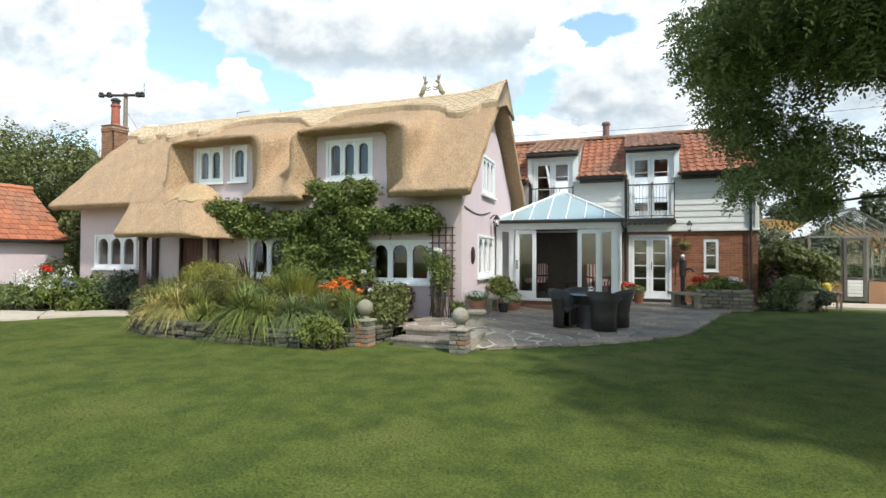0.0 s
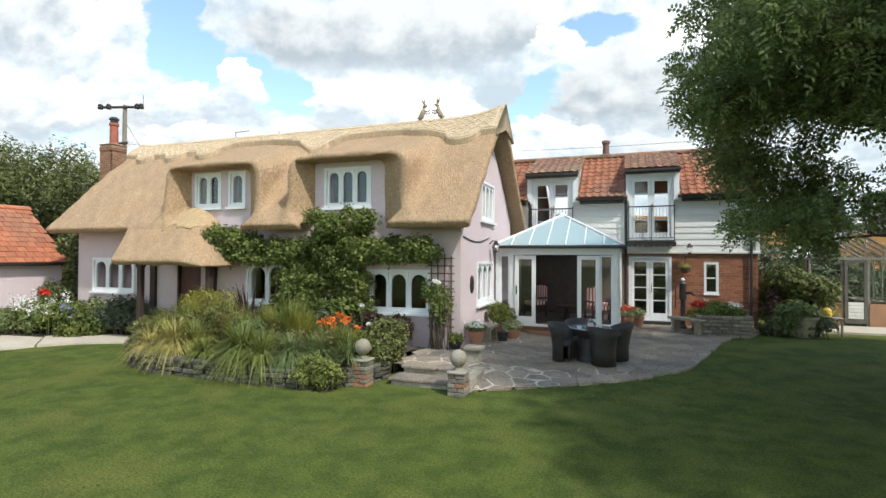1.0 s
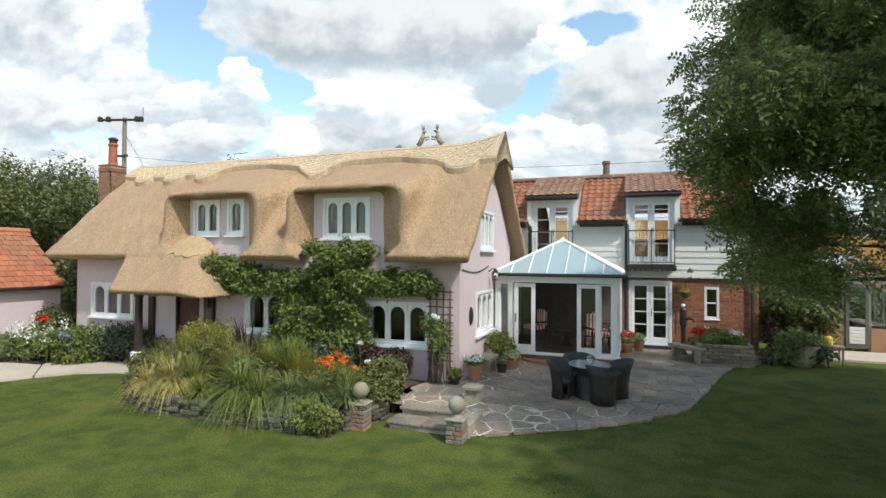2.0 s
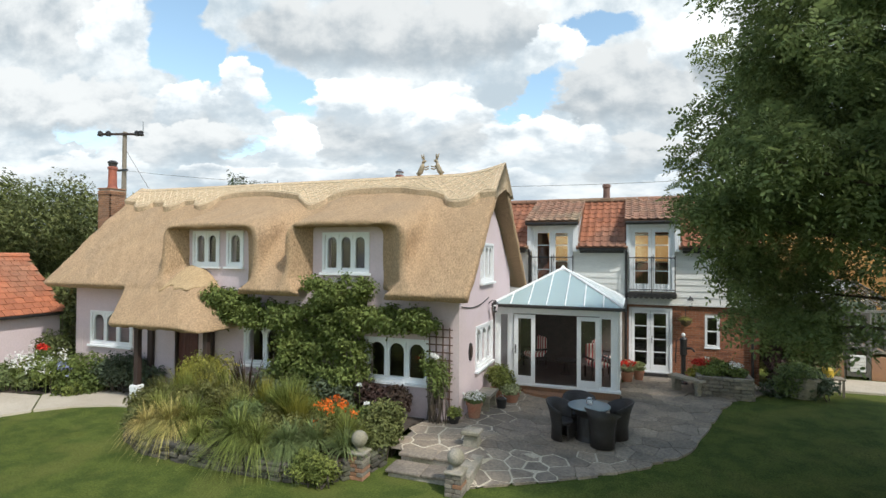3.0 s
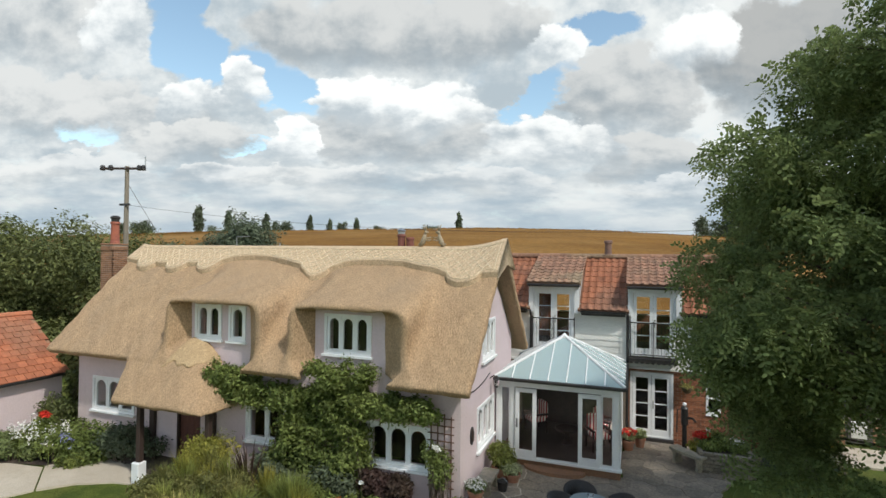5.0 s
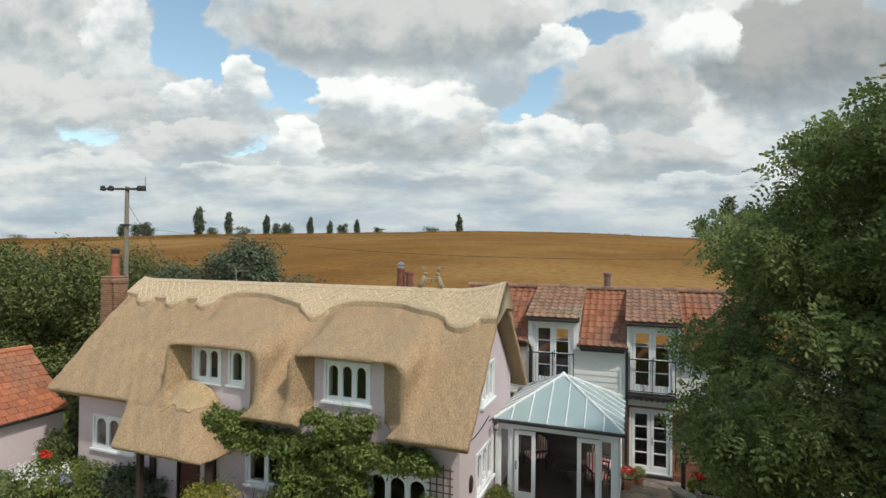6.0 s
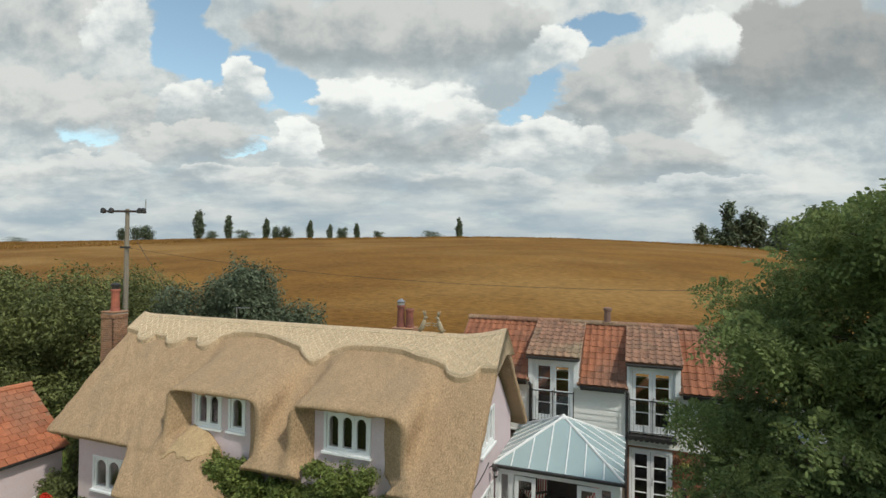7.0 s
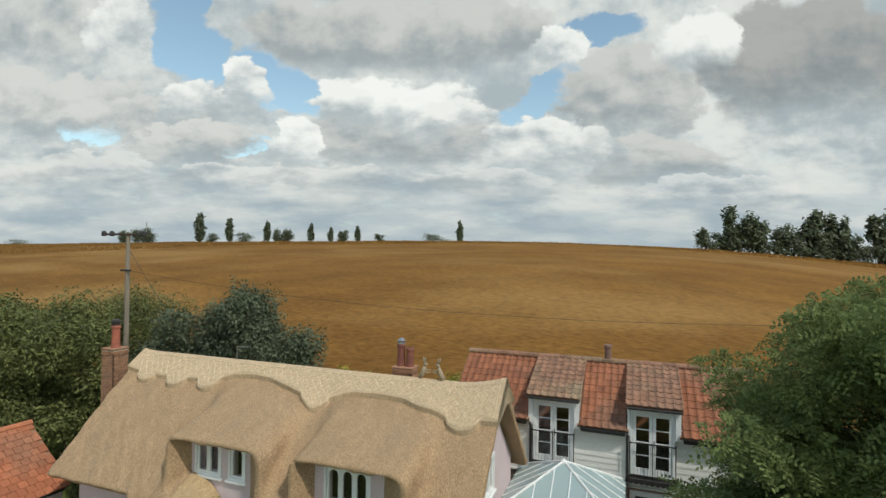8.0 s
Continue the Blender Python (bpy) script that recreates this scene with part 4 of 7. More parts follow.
F_ = on_front(CY0)
for a in (CX0 + 0.06, CX0 + 0.48, CX1 - 0.11):
    part("post", Shape().box(a - 0.06, a + 0.06, CY0, CY0 + 0.12, CZ0, CZ1 - 0.12, 0.008), WHITE, conserv)
part("beam", Shape().box(CX0, CX1, CY0 - 0.01, CY0 + 0.14, CZ1 - 0.24, CZ1 - 0.04, 0.01), WHITE, conserv)
part("beam", Shape().box(CX1 - 0.14, CX1 + 0.01, CY0 + 0.14, CY1, CZ1 - 0.24, CZ1 - 0.04, 0.01), WHITE, conserv)
part("beam", Shape().box(CX0, CX0 + 0.12, CY0 + 0.14, CY1, CZ1 - 0.24, CZ1 - 0.04, 0.01), WHITE, conserv)
glazed_leaf("side_light", conserv, F_, CX0 + 0.12, CX0 + 0.42, CZ0, CZ1 - 0.24, 0.03, 0.08, 0.05, 0.1)
glazed_leaf("sliding_door", conserv, F_, -3.06, -2.46, CZ0 + 0.04, CZ1 - 0.26, -0.05, 0.0, 0.11, 0.22, label="white framed glass door")
glazed_leaf("sliding_door", conserv, F_, -1.31, -0.71, CZ0 + 0.04, CZ1 - 0.26, -0.05, 0.0, 0.11, 0.22, label="white framed glass door")
glazed_leaf("side_light", conserv, F_, -0.71, CX1 - 0.17, CZ0 + 0.02, CZ1 - 0.25, 0.02, 0.07, 0.05, 0.1)
part("door_handle", Shape().tube([(-3.005, CY0 - 0.09, 1.35), (-3.005, CY0 - 0.09, 1.6)], 0.018, 8), BLACK, conserv)
S_ = lambda a, b, d: (CX1 - d, a, b)
for k in range(3):
    w3 = (CY1 - CY0 - 0.14) / 3
    glazed_leaf("side_light", conserv, S_, CY0 + 0.13 + k * w3, CY0 + 0.13 + (k + 1) * w3, CZ0, CZ1 - 0.24, 0.0, 0.07, 0.07, 0.12, label="white framed side window")
# roof
corners = [Vector((CX0 - 0.02, CY0 - 0.12, CZ1 + 0.03)), Vector((CX1 + 0.1, CY0 - 0.12, CZ1 + 0.03)), Vector((CX1 + 0.1, CY1, CZ1 + 0.03)), Vector((CX0 - 0.02, CY1, CZ1 + 0.03))]
apex = Vector(CAPEX)
for k in range(4):
    a, b = corners[k], corners[(k + 1) % 4]
    n = (b - a).cross(apex - a).normalized()
    part("roof_pane", Shape().add([a, b, apex, a - n * 0.02, b - n * 0.02, apex - n * 0.02], [(0, 1, 2), (5, 4, 3), (0, 3, 4, 1), (1, 4, 5, 2), (2, 5, 3, 0)]), ROOF_GLASS, conserv, "pale blue tinted roof glazing")
    hip = Shape()
    hip.tube([a + n * 0.02, apex + n * 0.02], 0.038, 6)
    part("hip_bar", hip, WHITE, conserv)
    mid = (a + b) / 2
    cnt = 7
    for i in range(1, cnt):
        q = i / cnt
        foot_ = a.lerp(b, q)
        # bars run square to the eaves and stop at the hips
        frac = 1 - abs(2 * q - 1)
        up_ = (apex - mid) * min(frac, 1.0)
        s = Shape().tube([foot_ + n * 0.015, foot_ + up_ + n * 0.015], 0.02, 5)
        part("glazing_bar", s, WHITE, conserv)
part("finial", Shape().lathe([(0.1, -0.06), (0.09, 0.02), (0.05, 0.07), (0.02, 0.1)], CAPEX, 12), WHITE, conserv)
g = Shape()
g.box(CX0 - 0.1, CX1 + 0.16, CY0 - 0.2, CY0 - 0.08, CZ1 - 0.06, CZ1 + 0.03, 0.02)
g.box(CX1 + 0.06, CX1 + 0.17, CY0 - 0.08, CY1, CZ1 - 0.06, CZ1 + 0.03, 0.02)
part("gutter", g, BLACK, conserv, "black gutter")

# ---- joinery of the wing ----
def french_doors(x0, x1, z0, z1, y, parent_label, bars=3, foot=0.2):
    d = thing("french_doors", parent_label, "door", ((x0 + x1) / 2, y, z0), group="french doors")
    to3d = on_front(y)
    s = Shape()
    rect_frame(s, to3d, x0, x1, z0, z1, 0.075, -0.02, 0.09, 0.04)
    part("frame", s, WHITE, d)
    mid = (x0 + x1) / 2
    for a0, a1 in ((x0 + 0.08, mid - 0.004), (mid + 0.004, x1 - 0.08)):
        glazed_leaf("leaf", d, to3d, a0, a1, z0 + 0.045, z1 - 0.08, 0.015, 0.065, 0.1, foot, bars)
    part("door_handle", Shape().tube([(mid + 0.05, y - 0.025, z0 + 0.95), (mid + 0.05, y - 0.025, z0 + 1.2)], 0.013, 8), BLACK, d, "black door handle")
    return d


french_doors(*FD, WING_F, "white four-pane french doors in red brick wall")
for b in BD:
    french_doors(b[0], b[1], b[2], b[3], WING_F - 0.1, "white french doors behind a railing in a dormer", 3, 0.2)
part("door_step", Shape().box(FD[0] - 0.02, FD[1] + 0.02, WING_F - 0.12, WING_F + 0.1, 0.12, FD[2] - 0.003, 0.01), BLACK, wing, "dark blue-black threshold step")


def small_window():
    x0, x1, z0, z1 = BW
    w = thing("window", "small white two-pane window in red brick wall", "window", (x0, WING_F, z0))
    s = Shape()
    rect_frame(s, on_front(WING_F), x0, x1, z0, z1, 0.07, -0.015, 0.1)
    s.prism([(x0 + 0.07, (z0 + z1) / 2 - 0.02), (x1 - 0.07, (z0 + z1) / 2 - 0.02), (x1 - 0.07, (z0 + z1) / 2 + 0.02), (x0 + 0.07, (z0 + z1) / 2 + 0.02)], on_front(WING_F), 0.0, 0.08)
    part("frame", s, WHITE, w)
    for k in range(2):
        za = z0 + 0.07 + k * (z1 - z0 - 0.14) / 2
        p = part("pane", Shape().prism([(x0 + 0.06, za), (x1 - 0.06, za), (x1 - 0.06, za + (z1 - z0 - 0.14) / 2), (x0 + 0.06, za + (z1 - z0 - 0.14) / 2)], on_front(WING_F), 0.05, 0.056), GLASS, w)
        p.visible_shadow = False
    part("window_sill", Shape().box(x0 - 0.02, x1 + 0.02, WING_F - 0.045, WING_F + 0.08, z0 - 0.04, z0 - 0.003, 0.008), WHITE, w)


small_window()


def balcony(x0, x1):
    b = thing("juliet_balcony", "thin black iron railing with scalloped lead apron across dormer doors", "railing", ((x0 + x1) / 2, WING_F - 0.25, 2.95), group="dormer railings")
    y = WING_F - 0.24
    part("top_rail", Shape().box(x0 - 0.04, x1 + 0.04, y - 0.015, y + 0.015, 4.08, 4.115), BLACK, b)
    part("bottom_rail", Shape().box(x0 - 0.04, x1 + 0.04, y - 0.012, y + 0.012, 3.05, 3.075), BLACK, b)
    for x in (x0 - 0.03, (x0 + x1) / 2, x1 + 0.03):
        part("post", Shape().box(x - 0.014, x + 0.014, y - 0.014, y + 0.014, 2.95, 4.16), BLACK, b)
        part("bracket", Shape().box(x - 0.01, x + 0.01, y, WING_F - 0.1, 4.09, 4.11), BLACK, b)
    n = 13
    for k in range(1, n):
        x = x0 + (x1 - x0) * k / n
        part("baluster", Shape().box(x - 0.005, x + 0.005, y - 0.005, y + 0.005, 3.075, 4.08), BLACK, b)
    part("ledge", Shape().box(x0 - 0.08, x1 + 0.08, y - 0.05, WING_F - 0.001, 2.9, 2.95, 0.01), BLACK, b)
    out = [(x0 - 0.08, 2.9)]
    m = 9
    for k in range(m * 6 + 1):
        out.append((x0 - 0.08 + (x1 - x0 + 0.16) * k / (m * 6), 2.82 - 0.045 * abs(math.sin(math.pi * k / 6))))
    out.append((x1 + 0.08, 2.9))
    part("apron", Shape().prism(out, on_front(y - 0.05), 0, 0.02), BLACK, b, "dark scalloped lead apron")


for d in BD:
    balcony(d[0] + 0.02, d[1] - 0.02)

# eaves gutter, downpipes, ridge
for x0, x1 in spans:
    s = Shape()
    s.prism([(EAVE[0] - 0.12, EAVE[1] - 0.03), (EAVE[0] - 0.1, EAVE[1] - 0.1), (EAVE[0] - 0.01, EAVE[1] - 0.12), (EAVE[0] + 0.03, EAVE[1] - 0.04)], lambda a, b, d: (d, a, b), x0 + 0.1, x1 - 0.1)
    part("gutter", s, BLACK, wing, "black gutter")
    part("fascia", Shape().box(x0 + 0.12, x1 - 0.12, EAVE[0] + 0.03, WING_F + 0.0, EAVE[1] - 0.2, EAVE[1] - 0.03), BLACK, wing)
for x0, x1 in DORMERS:
    part("gutter", Shape().box(x0 + 0.02, x1 - 0.02, 18.12, 18.22, 5.22, 5.3, 0.02), BLACK, wing, "black gutter")
    part("fascia", Shape().box(x0 + 0.05, x1 - 0.05, 18.225, WING_F - 0.01, 5.20, 5.27), BLACK, wing)
    part("head_board", Shape().box(x0 + 0.05, x1 - 0.05, WING_F - 0.135, WING_F - 0.012, 5.123, 5.198), WHITE, wing, "white painted dormer head")
    door = next(b for b in BD if x0 < b[0] < x1)
    for xa, xb in ((x0 + 0.055, door[0] - 0.003), (door[1] + 0.003, x1 - 0.055)):
        part("corner_board", Shape().box(xa, xb, WING_F - 0.175, WING_F - 0.143, 4.30, 5.20, 0.004), WHITE, wing, "white painted dormer post")
for x, z0, z1 in ((-3.3, 2.6, 4.4), (-0.07, 0.3, 4.4), (3.6, 0.25, 4.4)):
    part("downpipe", Shape().tube([(x, WING_F - 0.09, z0), (x, WING_F - 0.09, z1 - 0.25), (x, EAVE[0] - 0.03, z1 - 0.05)], 0.042, 8), BLACK, wing, "black downpipe")
s = Shape()
arc = [(0.15 * math.cos(a), 0.12 * math.sin(a)) for a in np.linspace(-0.25, math.pi + 0.25, 9)]
s.prism(arc, lambda a, b, d: (d, a, b), 0.0, 0.40)
ridge_me = raw_mesh("ridge_tile", s.v, s.f, OLD_PANTILE)
rng = random.Random(4)
for i in range(25):
    piece("ridge_tile", ridge_me, wing, Matrix.Translation((WING_L - 0.1 + i * 0.412, RIDGE[0], RIDGE[1] + 0.03 + rng.uniform(-0.006, 0.006))) @ Matrix.Rotation(rng.uniform(-0.01, 0.01), 4, "Z"))

# weatherboards: one object a board
rng = random.Random(7)
k = 0
z = 2.63
while z < 4.42:
    runs = [(WING_L, WING_R + 0.01)] if z < 2.8 else [(WING_L, BD[0][0] - 0.01), (BD[0][1] + 0.01, BD[1][0] - 0.01), (BD[1][1] + 0.01, WING_R + 0.01)]
    for x0, x1 in runs:
        zt = z + 0.225
        part("weatherboard", Shape().prism([(WING_F - 0.042, z), (WING_F - 0.024, z), (WING_F - 0.004, zt), (WING_F - 0.02, zt)], lambda a, b, d: (d, a, b), x0, x1), CREAM, wing)
    z += 0.198
part("corner_board", Shape().box(WING_R - 0.08, WING_R + 0.04, WING_F - 0.07, WING_F + 0.02, 2.6, 4.45, 0.005), CREAM, wing)
part("drip_board", Shape().box(WING_L, WING_R + 0.05, WING_F - 0.085, WING_F + 0.0, 2.555, 2.625, 0.008), CREAM, wing)

# ---- paving, steps and walls of the garden ----
PATIO = [(-2.7, 8.95), (-1.98, 9.3), (-1.05, 9.86), (-0.08, 10.5), (0.8, 11.27), (1.22, 11.95), (1.56, 12.87), (2.0, 14.2), (2.5, 15.58), (3.2, 16.65), (3.9, 17.3), (3.8, 18.5),
         (-0.2, 18.5), (-0.2, 14.9), (-3.69, 14.9), (-3.69, 11.75), (-4.45, 11.7), (-4.45, 9.45), (-2.7, 9.45)]


def inside(poly, x, y):
    c = False
    for (x0, y0), (x1, y1) in zip(poly, poly[1:] + poly[:1]):
        if (y0 > y) != (y1 > y) and x < (x1 - x0) * (y - y0) / (y1 - y0) + x0:
            c = not c
    return c


def clip(poly, nx, ny, d):
    """Keep the part of a convex outline where nx*x + ny*y <= d."""
    out = []
    for (x0, y0), (x1, y1) in zip(poly, poly[1:] + poly[:1]):
        a, b = nx * x0 + ny * y0 - d, nx * x1 + ny * y1 - d
        if a <= 0:
            out.append((x0, y0))
        if (a < 0) != (b < 0) and a != b:
            t = a / (a - b)
            out.append((x0 + (x1 - x0) * t, y0 + (y1 - y0) * t))
    return out


def cells(sites, gap, reach=1.8):
    """Each site's own convex patch, less half a joint on every side."""
    for i, (x, y) in enumerate(sites):
        poly = [(x - 0.9, y - 0.9), (x + 0.9, y - 0.9), (x + 0.9, y + 0.9), (x - 0.9, y + 0.9)]
        for j, (a, b) in enumerate(sites):
            dx, dy = a - x, b - y
            q = math.hypot(dx, dy)
            if j == i or q > reach or q < 1e-6:
                continue
            poly = clip(poly, dx / q, dy / q, (dx * (x + a) / 2 + dy * (y + b) / 2) / q - gap)
            if len(poly) < 3:
                break
        if len(poly) >= 3:
            yield i, poly


patio = thing("patio", "weathered grey crazy-paved terrace", "patio", (-1, 13, 0.0), kind="structure")


def terrace_z(x, y):
    z = ground_z(x, y) + 0.045
    raised = max(z, 0.27)
    side, deep = min(max((-1.7 - x) / 1.0, 0.0), 1.0), min(max((y - 9.2) / 0.9, 0.0), 1.0)
    return z + (raised - z) * (side * deep if x > -2.72 else min(max((y - 9.3) / 0.15, 0.0), 1.0))


def front_edge(x):
    pts = PATIO[:7]
    for (x0, y0), (x1, y1) in zip(pts, pts[1:]):
        if x0 <= x <= x1:
            return y0 + (y1 - y0) * (x - x0) / (x1 - x0)
    return 99.0


def lay_patio():
    rng = random.Random(3)
    sites, y = [], 8.6
    row = 0
    while y < 18.9:
        x = -4.8 + (0.25 if row % 2 else 0)
        while x < 4.4:
            crazy = y - front_edge(x) < 1.5
            j = 0.17 if crazy else 0.09
            sites.append((x + rng.uniform(-j, j), y + rng.uniform(-j, j)))
            x += 0.46 if y < 12 else 0.58
        y += 0.40 if y < 12 else 0.52
        row += 1
    pale = Shape()
    late = []
    for i, poly in cells(sites, 0.018):
        cx = sum(p[0] for p in poly) / len(poly)
        cy = sum(p[1] for p in poly) / len(poly)
        for (ax, ay), (bx, by) in zip(PATIO[:10], PATIO[1:11]):
            ln = math.hypot(bx - ax, by - ay)
            tx, ty = (bx - ax) / ln, (by - ay) / ln
            if -0.7 < (cx - ax) * tx + (cy - ay) * ty < ln + 0.7 and len(poly) >= 3:
                poly = clip(poly, ty, -tx, ty * ax - tx * ay + rng.uniform(-0.02, 0.03))
        if cy < 9.6 and len(poly) >= 3:
            poly = clip(poly, -1.0, 0.0, 2.66)
        if len(poly) < 3:
            continue
        area = abs(sum(a[0] * b[1] - b[0] * a[1] for a, b in zip(poly, poly[1:] + poly[:1]))) / 2
        cx = sum(p[0] for p in poly) / len(poly)
        cy = sum(p[1] for p in poly) / len(poly)
        if area < 0.012 or not inside(PATIO, cx, cy) or (cx < -2.66 and cy < 9.6):
            continue
        z = terrace_z(cx, cy) + rng.uniform(-0.004, 0.006)
        pale_here = (cy - front_edge(cx) < 1.25 and cx < -1.25) or math.hypot((cx + 0.55) / 0.55, (cy - 11.0) / 0.4) < 1
        if not pale_here:
            poly = [(cx + (a - cx) * 1.05, cy + (b - cy) * 1.05) for a, b in poly]
        e = 0.955 if pale_here else 0.985
        inner = [(cx + (a - cx) * e, cy + (b - cy) * e) for a, b in poly]
        m = len(poly)
        s = Shape()
        lift = z - terrace_z(cx, cy)
        tz = lambda a, b: terrace_z(a, b) + lift
        s.add([(a, b, tz(a, b)) for a, b in inner] + [(a, b, tz(a, b) - 0.012) for a, b in poly] + [(a, b, tz(a, b) - 0.06) for a, b in poly],
              [tuple(range(m))] + [(k, (k + 1) % m, m + (k + 1) % m, m + k)[::-1] for k in range(m)] + [(m + k, m + (k + 1) % m, 2 * m + (k + 1) % m, 2 * m + k)[::-1] for k in range(m)])
        big = [(cx + (a - cx) * 1.14, cy + (b - cy) * 1.14) for a, b in poly]
        if pale_here:
            drop = 0.004 + 0.00012 * (len(late) % 40)
            pale.add([(a, b, terrace_z(a, b) - drop) for a, b in big], [tuple(range(len(big)))])
        late.append((s, cy))
    late.sort(key=lambda e: e[1])
    rest = Shape()
    for k, (s, _) in enumerate(late):
        if k < 290:
            part("flagstone", s, FLAG, patio, fix=False)
        else:
            rest.add(s.v, s.f)
    if rest.v:
        part("paving", rest, FLAG, patio, fix=False)["kind"] = "stuff"
    under = Shape()
    for i in range(48):
        for j in range(54):
            x, y = -4.6 + 0.18 * i, 8.9 + 0.18 * j
            if all(inside(PATIO, x + a, y + b) for a in (0.0, 0.18) for b in (0.0, 0.18)):
                under.add([(x, y, terrace_z(x, y) - 0.013), (x + 0.18, y, terrace_z(x + 0.18, y) - 0.013), (x + 0.18, y + 0.18, terrace_z(x + 0.18, y + 0.18) - 0.013), (x, y + 0.18, terrace_z(x, y + 0.18) - 0.013)], [(0, 1, 2, 3)])
    part("mortar", under, JOINT, patio, fix=False)
    part("mortar", pale, JOINT_PALE, patio, "pale mortar joints", fix=False)


lay_patio()

steps = thing("garden_steps", "two worn stone slab steps up to the terrace", "steps", (-3.5, 9.1, 0))
rng = random.Random(9)
for y0, y1, z0, z1, x0, x1 in ((8.92, 9.44, 0.0, 0.14, -4.2, -2.95), (9.4, 9.82, 0.0, 0.282, -4.15, -2.85)):
    xm = (x0 + x1) / 2 + 0.08
    part("riser", Shape().box(x0 + 0.05, x1 - 0.05, y0 + 0.04, y1, z0, z1 - 0.062), STONE, steps)
    part("slab", Shape().box(x0, xm - 0.006, y0, y1, z1 - 0.06, z1, 0.015), FLAG, steps)
    part("slab", Shape().box(xm + 0.006, x1, y0 + 0.015, y1, z1 - 0.06, z1 + 0.004, 0.015), FLAG, steps)


part("cheek", Shape().box(-2.86, -2.56, 8.88, 9.95, 0.0, 0.255, 0.02), STONE, steps, "rough stone cheek wall")


def ball_pier(x, y, h, label, r=0.15, red=0.45):
    p = thing("ball_pier", label, "garden pier", (x, y, 0), group="piers beside the steps")
    rng = random.Random(int(x * 100))
    k = 0
    z = 0.0
    while z < h - 0.12:
        for sx in (-1, 1):
            off = 0.02 if k % 2 else -0.02
            s = Shape().box(x - 0.15 if sx < 0 else x + off + 0.005, x + off - 0.005 if sx < 0 else x + 0.15, y - 0.15 + rng.uniform(-.008, .008), y + 0.15, z, z + 0.067, 0.008)
            part("brick", s, OLD_BRICK if rng.random() < red else OLD_STONE, p)
        z += 0.076
        k += 1
    part("cap", Shape().box(x - 0.17, x + 0.17, y - 0.17, y + 0.17, z, z + 0.05, 0.015), STONE, p)
    part("neck", Shape().lathe([(0.1, 0), (0.07, 0.03), (0.065, 0.06), (0.09, 0.08)], (x, y, z + 0.05), 16), STONE, p)
    part("ball", Shape().ball((x, y, z + 0.11 + r), r, 24), STONE, p, "lichened stone ball", smooth=True)


ball_pier(-4.62, 8.72, 0.52, "old brick pier topped by a round stone ball")
ball_pier(-2.74, 8.72, 0.50, "low pier with stone ball beside garden steps", red=0.12)

# retaining wall of the flower bed: rough stones in two courses along a curve
BED_EDGE = [(-11.0, 9.35), (-10.3, 8.6), (-9.4, 8.22), (-8.2, 8.12), (-7.1, 8.14), (-6.4, 8.12), (-5.8, 8.14), (-5.25, 8.24), (-4.9, 8.5), (-4.62, 8.95), (-4.5, 9.6)]


def along(poly, step):
    out, carry = [], 0.0
    for (x0, y0), (x1, y1) in zip(poly, poly[1:]):
        ln = math.hypot(x1 - x0, y1 - y0)
        t = carry
        while t < ln:
            out.append((x0 + (x1 - x0) * t / ln, y0 + (y1 - y0) * t / ln, math.atan2(y1 - y0, x1 - x0)))
            t += step
        carry = t - ln
    return out


bed_wall = thing("bed_wall", "low dry-stone retaining wall of the flower bed", "garden wall", (-7.5, 8.4, 0))
rng = random.Random(12)
for course in range(4):
    for x, y, a in along(BED_EDGE, 0.27):
        m = Matrix.Translation((x + rng.uniform(-.02, .02), y + rng.uniform(-.02, .02), 0.09 * course - 0.01)) @ Matrix.Rotation(a + rng.uniform(-.1, .1), 4, "Z")
        part("stone", Shape().box(-rng.uniform(.09, .16), rng.uniform(.09, .16), -0.09 - rng.uniform(0, .04), 0.09, rng.uniform(-.02, 0), rng.uniform(.065, .1), 0.025, m), SHADED_WALLING, bed_wall)
soil = Shape()
bed_poly = BED_EDGE + [(-4.5, 11.2), (-8, 11.3), (-11.6, 10.9)]
cen = (-7.8, 9.8)
soil.add([(*cen, 0.42)] + [(x, y, 0.33) for x, y in bed_poly], [(0, i + 1, (i + 1) % len(bed_poly) + 1) for i in range(len(bed_poly))])
soil.add([(cen[0], 10.9, 0.3), (-16.4, 11.72, 0.22), (-4.5, 11.72, 0.22), (-4.5, 11.0, 0.25), (-12.0, 10.6, 0.2)], [(0, 1, 4), (0, 4, 3), (0, 3, 2), (0, 2, 1)])
tagged(part("flower_bed", soil, EARTH), "dark soil of the planted bed", "flower bed", kind="structure")
left_soil = Shape().add([(-18.4, 9.2, 0.03), (-17.0, 9.95, 0.06), (-15.7, 10.25, 0.07), (-15.3, 11.0, 0.08), (-14.9, 11.9, 0.1), (-18.4, 12.6, 0.12)], [(0, 1, 2, 3, 4, 5)])
tagged(part("flower_border", left_soil, EARTH), "soil of the flower border beside the outbuilding", "flower bed", kind="structure")
path = thing("path", "pale concrete garden path of two slabs", "path", (-14, 10, 0), kind="structure")


def slab(outline, z):
    s = Shape()
    s.prism(outline, lambda a, b, d: (a, b, d), ground_z(0, outline[0][1]) - 0.05, z)
    part("slab", s, GRAVEL, path)


